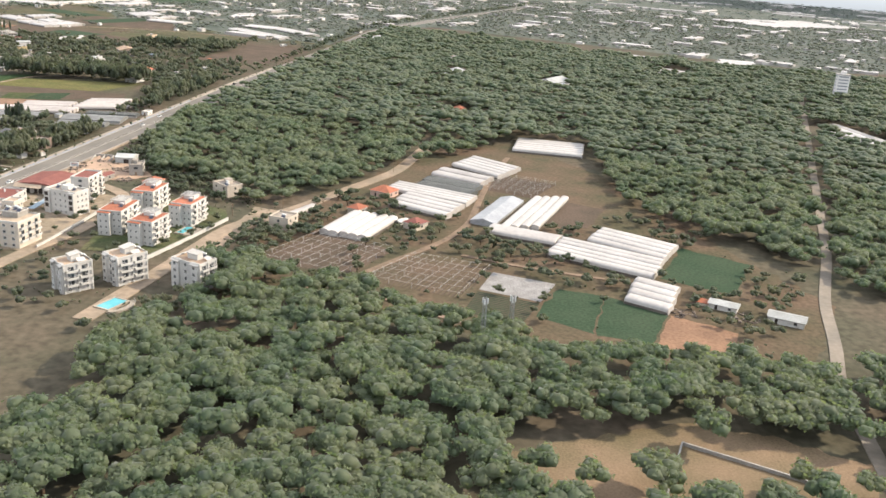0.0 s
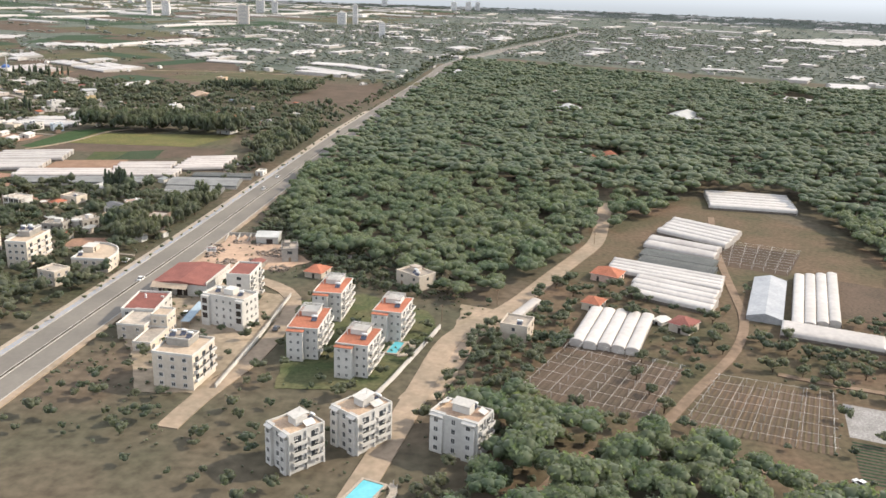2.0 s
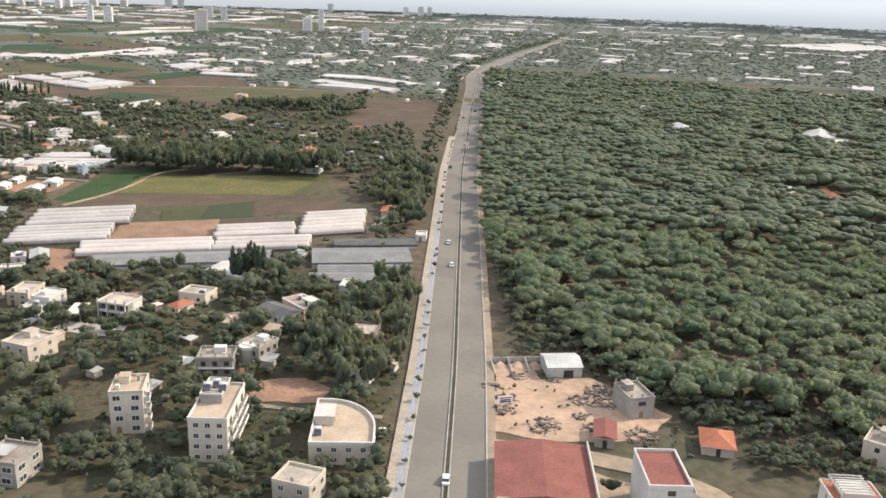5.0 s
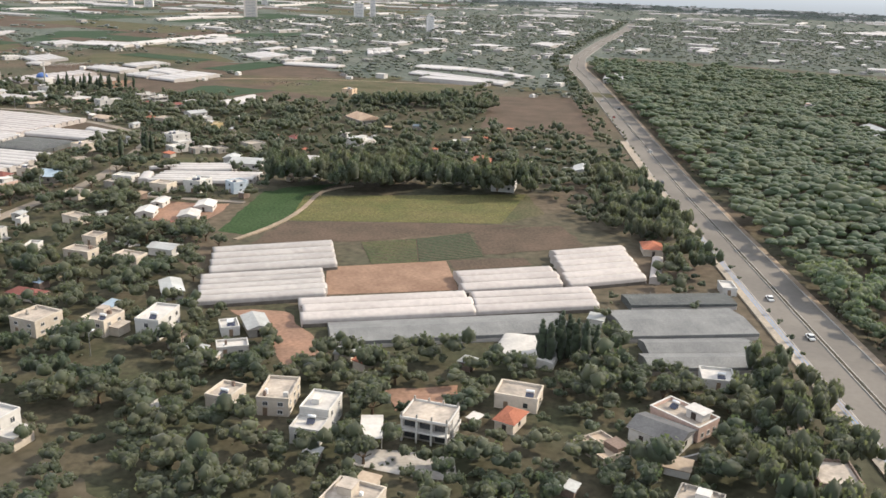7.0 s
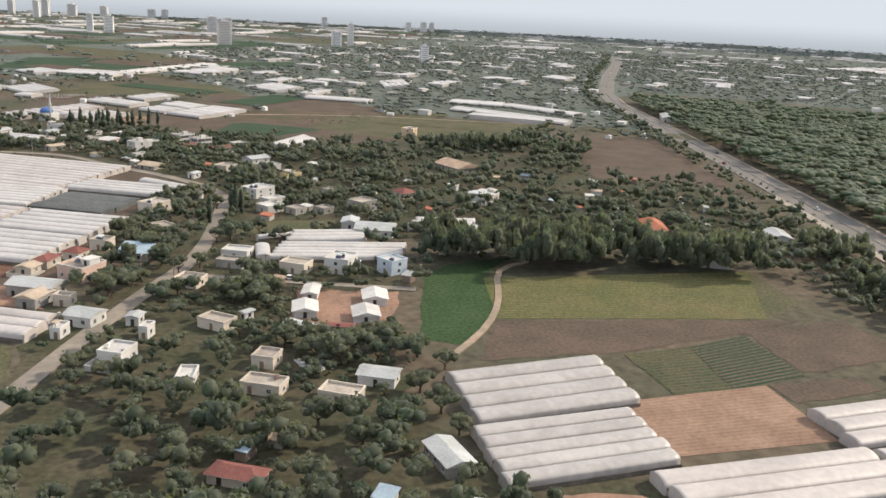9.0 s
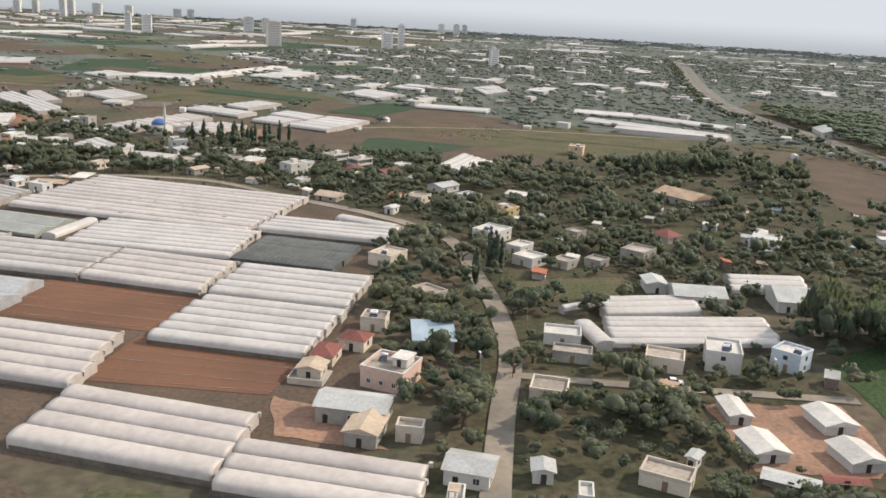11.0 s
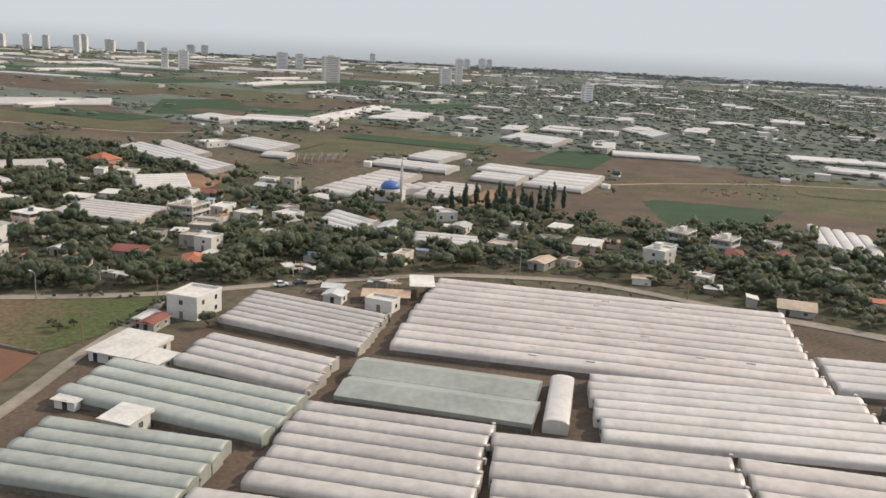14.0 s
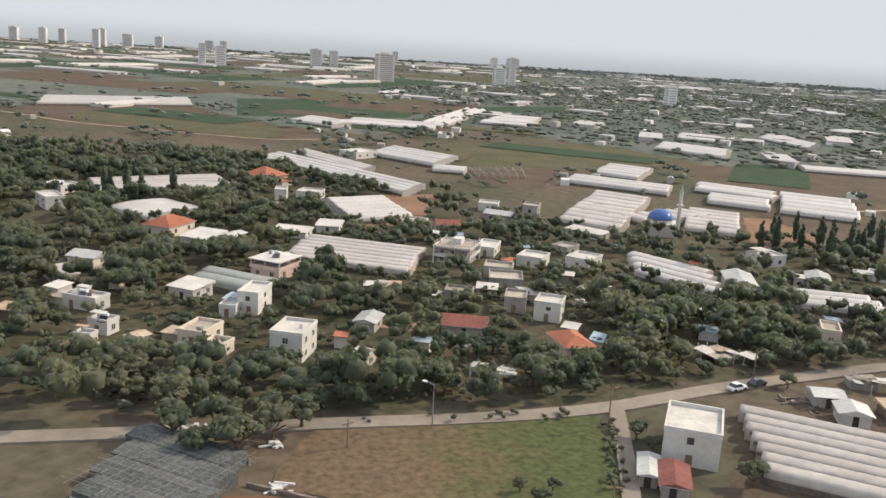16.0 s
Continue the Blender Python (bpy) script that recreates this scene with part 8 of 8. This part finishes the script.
def pool(x, y, heading, w, d):
    ob = thing("swimming_pool", x, y, heading, "turquoise swimming pool with a curved pale paved terrace", "pool", group="pools")
    part("edge", rim(w + 0.8, d + 0.8, 0.0, 0.4, 0.4), "paving", ob)
    part("water", box(-w / 2 + 0.002, -d / 2 + 0.002, 0.05, w / 2 - 0.002, d / 2 - 0.002, 0.32), "water", ob)
    arc_in, arc_out = [], []
    for k in range(15):
        q = radians(-88 + 176 * k / 14)
        arc_in.append((w / 2 + 0.4 + 1.2 * math.cos(q), d * 0.5 * math.sin(q)))
        arc_out.append((w / 2 + 0.4 + 2.3 * math.cos(q), (d * 0.5 + 1.0) * math.sin(q)))
    v = [(px, py, z) for z in (0.36, 0.0) for ring in (arc_in, arc_out) for px, py in ring]
    f = [g for k in range(14) for g in ((k, 15 + k, 16 + k, k + 1), (15 + k, 45 + k, 46 + k, 16 + k), (k + 1, 31 + k, 30 + k, k))]
    part("terrace", (v, f), "paving", ob, "curved pale terrace")
    for k in range(1, 14, 2):
        part("post", tube(*arc_out[k], 0.36, 0.95, 0.05, 0.05, 6), "white_wall", ob)


pool(-73.5, 206.6, -10, 1.9, 5.4)
pool(-71.5, 158, -20, 3.2, 5.2)


def mosque(x, y):
    ob = thing("mosque", x, y, -20, "small white mosque with blue dome and slim minaret", "mosque")
    part("hall", box(-3.2, -3.2, 0, 3.2, 3.2, 2.6), "white_wall", ob)
    part("drum", tube(0, 0, 2.6, 3.2, 2.7, 2.6, 20), "white_wall", ob)
    v, f = ico(2)
    keep = [(px * 2.6, py * 2.6, 3.2 + max(pz, 0) * 2.1) for px, py, pz in v]
    part("dome", (keep, f.tolist()), "dome", ob, "blue painted dome", smooth=True)
    part("finial", tube(0, 0, 5.3, 6.0, 0.08, 0.02, 6), "steel", ob)
    tower = part("minaret", tube(3.6, -2.2, 0, 9.2, 0.42, 0.34, 12), "white_wall", ob)
    part("balcony", tube(3.6, -2.2, 6.6, 6.85, 0.68, 0.72, 12), "white_wall", tower)
    part("cap", tube(3.6, -2.2, 9.2, 11.2, 0.38, 0.02, 12), "tin_roof", tower)


mosque(-376.9, 609.9)
keep_clear(-376.9, 609.9, 0, 9, 9)


def scrap_heap(x, y, r, n, material="rubble", label="heap of rubble, timber and scrap on bare ground"):
    """A heap of rubble and scrap in one mesh."""
    pieces = []
    for _ in range(n):
        a, q = rnd.uniform(0, math.tau), r * math.sqrt(rnd.random())
        s = rnd.uniform(0.08, 0.34)
        px, py = q * math.cos(a), q * math.sin(a)
        v, f = box(-s, -s * rnd.uniform(0.4, 1), 0, s, s, s * rnd.uniform(0.4, 1.8)) if rnd.random() < 0.5 else box(-3.2 * s, -0.3 * s, 0, 3.2 * s, 0.35 * s, rnd.uniform(0.05, 0.25))
        c, sn = math.cos(a * 3), math.sin(a * 3)
        pieces.append(([(px + vx * c - vy * sn, py + vx * sn + vy * c, vz) for vx, vy, vz in v], f))
    ob = tagged(new("scrap_heap", mesh("scrap_heap", join(*pieces), material)), label, "heap", kind="stuff")
    ob.matrix_basis = pose(x, y, 0.03)


YARD_HEAPS = ((-119.2, 252.6, 1.6, 36), (-110.0, 262.8, 2.2, 60), (-109.7, 259.1, 1.8, 40), (-126.4, 264.0, 1.6, 40),
                                   (-112.3, 251.1, 1.8, 40), (-106.5, 249.0, 2.4, 70), (-116.2, 267.0, 1.2, 24), (-104.3, 266.8, 2.0, 50),
                                   (-121.9, 268.1, 1.3, 24), (-114.2, 254.8, 1.2, 20))
VILLAGE_HEAPS = ((-120, 251, 2.2, 40), (-124.5, 260, 1.6, 30), (-125, 256, 1.6, 30), (-109, 263, 2.6, 60),
                                   (-112.5, 260, 2.2, 40), (-168, 259, 3, 60), (-36, 166, 3, 30), (-30, 172, 3, 30),
                                   (-412, 484, 2.5, 40), (-268, 640, 12, 120), (-255, 660, 10, 90), (-392, 521, 2.5, 30),
                                   (-446, 497, 2, 25), (-416, 494, 2, 35), (45, 178, 3, 30), (58, 178, 3, 30))
for hx_, hy_, hr, hn in (*YARD_HEAPS, *VILLAGE_HEAPS):
    scrap_heap(hx_, hy_, hr, hn)
for hx_, hy_, hr, hn in ((-454.8, 512.2, 1.3, 26), (-447.3, 509.3, 0.6, 9), (-446.4, 501.6, 0.9, 14), (-453.6, 525.9, 0.9, 12), (-447.7, 523.3, 0.6, 8), (-427.0, 536.5, 1.0, 10), (-436.0, 551.5, 1.0, 12), (-407.5, 556.5, 1.2, 14), (-257.4, 367.2, 1.4, 18), (-254.4, 366.4, 1.4, 18)):
    scrap_heap(hx_, hy_, hr, hn, "frame", "pale litter and torn sheeting strewn under trees")


def signboard(x, y, heading):
    ob = thing("signboard", x, y, heading, "white roadside signboard with dark and red bars on two poles", "sign")
    for px in (-0.8, 0.8):
        part("pole", tube(px, 0, 0, 2.3, 0.06, 0.06, 6), "steel", ob)
    part("board", box(-1.15, -0.06, 1.0, 1.15, 0.06, 2.2), "tank", ob)
    for z, w, k in ((1.85, 0.95, "red_roof"), (1.5, 0.8, "dark"), (1.2, 0.9, "dark")):
        part("bar", box(-w, -0.075, z, w, -0.062, z + 0.2), k, ob)


signboard(-125.0, 256.6, 14)


# Small sheds and shelters scattered between the houses.
def shed(x, y, heading, w, d, h, roof, lean):
    ob = thing("shed", x, y, heading, {"tin_roof": "small shed with grey tin roof", "white_roof": "small shelter with white sheet roof", "rust_roof": "small shed with rusty sheet roof",
                                        "tan_roof": "small shed with tan roof", "red_roof": "small outhouse with red tiled roof", "blue_roof": "small shelter with blue sheet roof"}[roof], "shed", group="small sheds")
    part("wall", box(-w / 2, -d / 2, 0, w / 2, d / 2, h), rnd.choice(("grey_wall", "white_wall", "cream_wall", "brick_wall")), ob)
    a, b_ = w / 2 + 0.2, d / 2 + 0.2
    part("roof", ([(-a, -b_, h + 0.01), (a, -b_, h + 0.01), (a, b_, h + lean), (-a, b_, h + lean), (-a, -b_, h + 0.1), (a, -b_, h + 0.1), (a, b_, h + lean + 0.09), (-a, b_, h + lean + 0.09)],
                  [(3, 2, 1, 0), (4, 5, 6, 7), (0, 1, 5, 4), (1, 2, 6, 5), (2, 3, 7, 6), (3, 0, 4, 7)]), roof, ob)


HUTS = np.concatenate([spots([(-141, 240), (-141, 345), (-200, 320), (-240, 330), (-300, 395), (-262, 335), (-205, 262)], 11, 0.75),
                       spots([(-300, 395), (-240, 395), (-150, 430), (-160, 520), (-260, 520), (-300, 480)], 13, 0.7),
                       spots([(-330, 520), (-400, 530), (-520, 520), (-560, 600), (-400, 600), (-300, 560), (-270, 500)], 13, 0.75)])
for x, y in HUTS[RNG.permutation(len(HUTS))[:150]]:
    shed(x, y, rnd.choice((-20, 70)) + rnd.uniform(-12, 12), rnd.uniform(1.4, 3.4), rnd.uniform(1.2, 2.6), rnd.uniform(0.9, 1.5),
         rnd.choice(("tin_roof", "white_roof", "tin_roof", "white_roof", "rust_roof", "tan_roof", "red_roof", "blue_roof")), rnd.uniform(0.05, 0.4))


# ---- the far plain ----
def tower(x, y, heading, w, d, h, material, label):
    ob = thing("apartment_tower", x, y, heading, label, "tower", group="far apartment towers")
    part("wall", box(-w / 2, -d / 2, 0, w / 2, d / 2, h), material, ob)
    part("roof", box(-w / 2 - 0.2, -d / 2 - 0.2, h, w / 2 + 0.2, d / 2 + 0.2, h + 0.5), "far_roof", ob)
    part("roof_house", box(-w / 5, -d / 5, h + 0.5, w / 5, d / 5, h + 2.2), material, ob)
    floors = max(5, int(h / 1.7))
    for k in range(floors):
        z = h * (k + 0.3) / floors
        part("window_band", join(box(-w / 2 - 0.06, -d * 0.38, z, w / 2 + 0.06, d * 0.38, z + 0.75), box(-w * 0.38, -d / 2 - 0.06, z, w * 0.38, d / 2 + 0.06, z + 0.75)), "far_glass", ob)


NEAR_TOWERS = ((-201, 1088, 10, 7, 7, 15, "far_wall"), (-410, 1249, 12, 15, 13, 24, "tower_pink"), (-276, 1346, 5, 7, 7, 26, "far_wall"), (-292, 1328, 5, 12, 9, 16, "far_wall"),
                                   (-592, 1384, 8, 7, 7, 22, "far_wall"), (-577, 1410, 8, 11, 9, 20, "far_wall"))
FAR_TOWERS = ((-484, 1600, 10, 14, 9, 20, "far_wall"), (-462, 1612, 10, 10, 9, 19, "far_wall"), (-826, 1868, 0, 10, 10, 27, "far_wall"), (-838, 1946, 0, 12, 10, 28, "far_wall"),
                                   (-815, 2019, 0, 16, 10, 21, "far_wall"), (-780, 2100, 0, 14, 10, 19, "far_wall"), (-930, 1949, 0, 12, 10, 24, "far_wall"), (-905, 1965, 0, 10, 10, 24, "far_wall"))
LAST_TOWERS = ((-1010, 2050, 0, 14, 10, 22, "far_wall"), (-353, 2202, 0, 12, 10, 16, "far_wall"), (-149, 2074, 0, 12, 10, 18, "far_wall"), (-180, 2061, 0, 12, 10, 17, "far_wall"),
                                   (-130, 2110, 0, 10, 10, 17, "far_wall"), (204, 535, -10, 7, 6, 16, "far_wall"), (-700, 2150, 0, 14, 10, 17, "far_wall"), (-676, 2160, 0, 12, 10, 17, "far_wall"))
for tx, ty, th, tw, td, hh, tm in (*NEAR_TOWERS, *FAR_TOWERS, *LAST_TOWERS):
    tower(tx, ty, th, tw, td, hh, tm, "pink plastered apartment tower with window bands" if tm == "tower_pink" else "pale apartment tower with rows of windows")


def scatter_boxes(name, label, category, places, wide, deep, high, material, turn=(-40, 40), pitched=False):
    """Many small far roofs or sheets in one mesh."""
    v, f = [], []
    for x, y in places:
        a = radians(rnd.choice((-25, 65)) + rnd.uniform(*turn) * 0.4)
        w, d, h = rnd.uniform(*wide), rnd.uniform(*deep), rnd.uniform(*high)
        c, s = math.cos(a), math.sin(a)
        bv, bf = box(-w / 2, -d / 2, 0, w / 2, d / 2, h)
        if pitched:
            bv = bv + [(-w / 2, 0, h + 0.18 * d), (w / 2, 0, h + 0.18 * d)]
            bf = [q for q in bf if q != (4, 5, 6, 7)] + [(4, 5, 9, 8), (6, 7, 8, 9), (5, 6, 9), (7, 4, 8)]
        o = len(v)
        v += [(x + px * c - py * s, y + px * s + py * c, pz) for px, py, pz in bv]
        f += [tuple(i + o for i in q) for q in bf]
    return tagged(new(name, mesh(name, (v, f), material)), label, category, kind="stuff")


TOWN = [(-300, 700), (-120, 640), (-112, 780), (-60, 860), (60, 800), (260, 700), (420, 760), (600, 1300), (-100, 1500), (-420, 1150), (-420, 900)]
MIDDLE = [(-620, 700), (-300, 640), (-120, 560), (-110, 640), (-300, 720), (-420, 900), (-560, 900)]
FARLEFT = [(-1900, 1900), (-800, 880), (-430, 780), (-380, 900), (-420, 1150), (-200, 1500), (-150, 2350), (-1500, 2350)]
FARRIGHT = [(-420, 1150), (-100, 1500), (600, 1300), (420, 760), (700, 800), (1700, 1500), (1500, 2100), (600, 2350), (-150, 2350), (-200, 1500)]
scatter_boxes("town_houses", "pale low houses of the town beyond the fields", "houses", spots(TOWN, 17, 0.42, patch=0.06), (2.5, 8), (2.5, 5.5), (1.2, 2.8), "far_roof")
scatter_boxes("scattered_houses", "scattered pale farm houses", "houses", spots(MIDDLE, 15, 0.4, patch=0.05), (1.6, 4.5), (1.6, 3.5), (1.0, 1.8), "far_roof", pitched=True)
scatter_boxes("far_houses", "far pale houses on the plain", "houses", np.concatenate([spots(FARRIGHT, 48, 0.35, patch=0.08, avoid=False), spots(FARLEFT, 60, 0.2, patch=0.1, avoid=False)]), (6, 18), (5, 10), (1.5, 3.5), "far_roof")
for x, y in np.concatenate([spots(FARLEFT, 74, 0.5, avoid=False), spots(FARRIGHT, 90, 0.5, patch=0.0, avoid=False)]):
    w, n = rnd.uniform(40, 120), rnd.randrange(2, 5)
    strips = [box(-w / 2 + rnd.uniform(0, 5), k * 4.4 - 2.1 * n, 0, w / 2 + rnd.uniform(-5, 0), k * 4.4 - 2.1 * n + 4.1, 2.0) for k in range(n)]
    strips = [(v[:4] + [(px, py, 1.3) for px, py, _ in v[4:]] + [(v[0][0], (v[0][1] + v[2][1]) / 2, 2.1), (v[1][0], (v[0][1] + v[2][1]) / 2, 2.1)],
               [q for q in f if q != (4, 5, 6, 7)] + [(4, 5, 9, 8), (6, 7, 8, 9), (5, 6, 9), (7, 4, 8)]) for v, f in strips]
    ob = tagged(new("greenhouse", mesh("greenhouse", join(*strips), "white_film")), "long pale plastic greenhouse on the far plain", "greenhouse", group="far greenhouses")
    ob.matrix_basis = pose(x, y, 0, 0, 0, rnd.choice((-25, -25, 65)) + rnd.uniform(-8, 8))
scatter_boxes("town_greenhouses", "long white greenhouse roofs near the town", "greenhouses", spots(TOWN, 55, 0.45, avoid=False), (16, 40), (7, 14), (1.8, 2.4), "white_film", (-20, 20))
# Town and field trees wear the leaf colour with haze mixed in.
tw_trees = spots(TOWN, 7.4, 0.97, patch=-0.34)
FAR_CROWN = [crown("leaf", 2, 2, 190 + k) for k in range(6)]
grove("town_trees", "dark trees between the town houses", "trees", tw_trees, RNG.uniform(2.6, 5.4, len(tw_trees)), FAR_CROWN, 0.0, (0.32, 0.62), "hazed_tree")
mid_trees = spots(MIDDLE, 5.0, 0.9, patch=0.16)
grove("field_trees", "trees and scrub between the farther fields", "trees", mid_trees, RNG.uniform(1.3, 3.0, len(mid_trees)), LEAF_FAR, 0.1, (0.6, 1.0), "hazed_tree")
# Far groves, in the leaf colour paled for haze.
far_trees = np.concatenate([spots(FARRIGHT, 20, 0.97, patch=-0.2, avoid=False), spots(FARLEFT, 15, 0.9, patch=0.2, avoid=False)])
grove("far_trees", "far groves on the plain, paled as by haze", "trees", far_trees, RNG.uniform(3.5, 8, len(far_trees)), FAR_CROWN, 0.0, (0.3, 0.5), "far_tree")
# Glowing shell that closes the plain with painted haze and pale sky.
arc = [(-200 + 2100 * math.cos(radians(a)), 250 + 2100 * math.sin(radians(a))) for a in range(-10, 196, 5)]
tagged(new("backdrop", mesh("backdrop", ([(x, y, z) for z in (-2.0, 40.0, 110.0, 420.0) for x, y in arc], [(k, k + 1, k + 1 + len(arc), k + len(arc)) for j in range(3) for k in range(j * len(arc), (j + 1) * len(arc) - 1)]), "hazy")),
       "glowing backdrop painted as pale haze over the far plain", "backdrop", kind="structure")
# Scrub and gardens cover the ground between the far houses, in haze-paled colour.
for reach_, rise_ in ((TOWN, 0.008), (FARRIGHT, 0.004), (FARLEFT, 0.006)):
    tagged(new("scrubland", mesh("scrubland", ([(x, y, rise_) for x, y in reach_], [tuple(range(len(reach_)))]), "scrubland")), "scrub and gardens of the far plain, paled as by haze", "scrub", kind="structure")
# Far fields as broad quiet sheets.
for x, y in np.concatenate([spots(FARLEFT, 85, 0.75, avoid=False), spots(MIDDLE, 60, 0.6, avoid=False), spots(FARRIGHT, 150, 0.4, avoid=False)])[:210]:
    a, w, d = radians(rnd.choice((-25, -25, 65)) + rnd.uniform(-6, 6)), rnd.uniform(70, 190), rnd.uniform(35, 75)
    if y < 880:
        w, d = w * 0.4, d * 0.4
    c, s = math.cos(a), math.sin(a)
    k = rnd.choice(("soilgreen", "greendark", "greendark", "soilgreen", "soildark"))
    field_level[0] += 0.0006
    tagged(new("far_field", mesh("far_field", ([(x + px * c - py * s, y + px * s + py * c, field_level[0]) for px, py in ((-w / 2, -d / 2), (w / 2, -d / 2), (w / 2, d / 2), (-w / 2, d / 2))], [(0, 1, 2, 3)]), k)), FIELD_LABEL[k], "field", kind="structure")
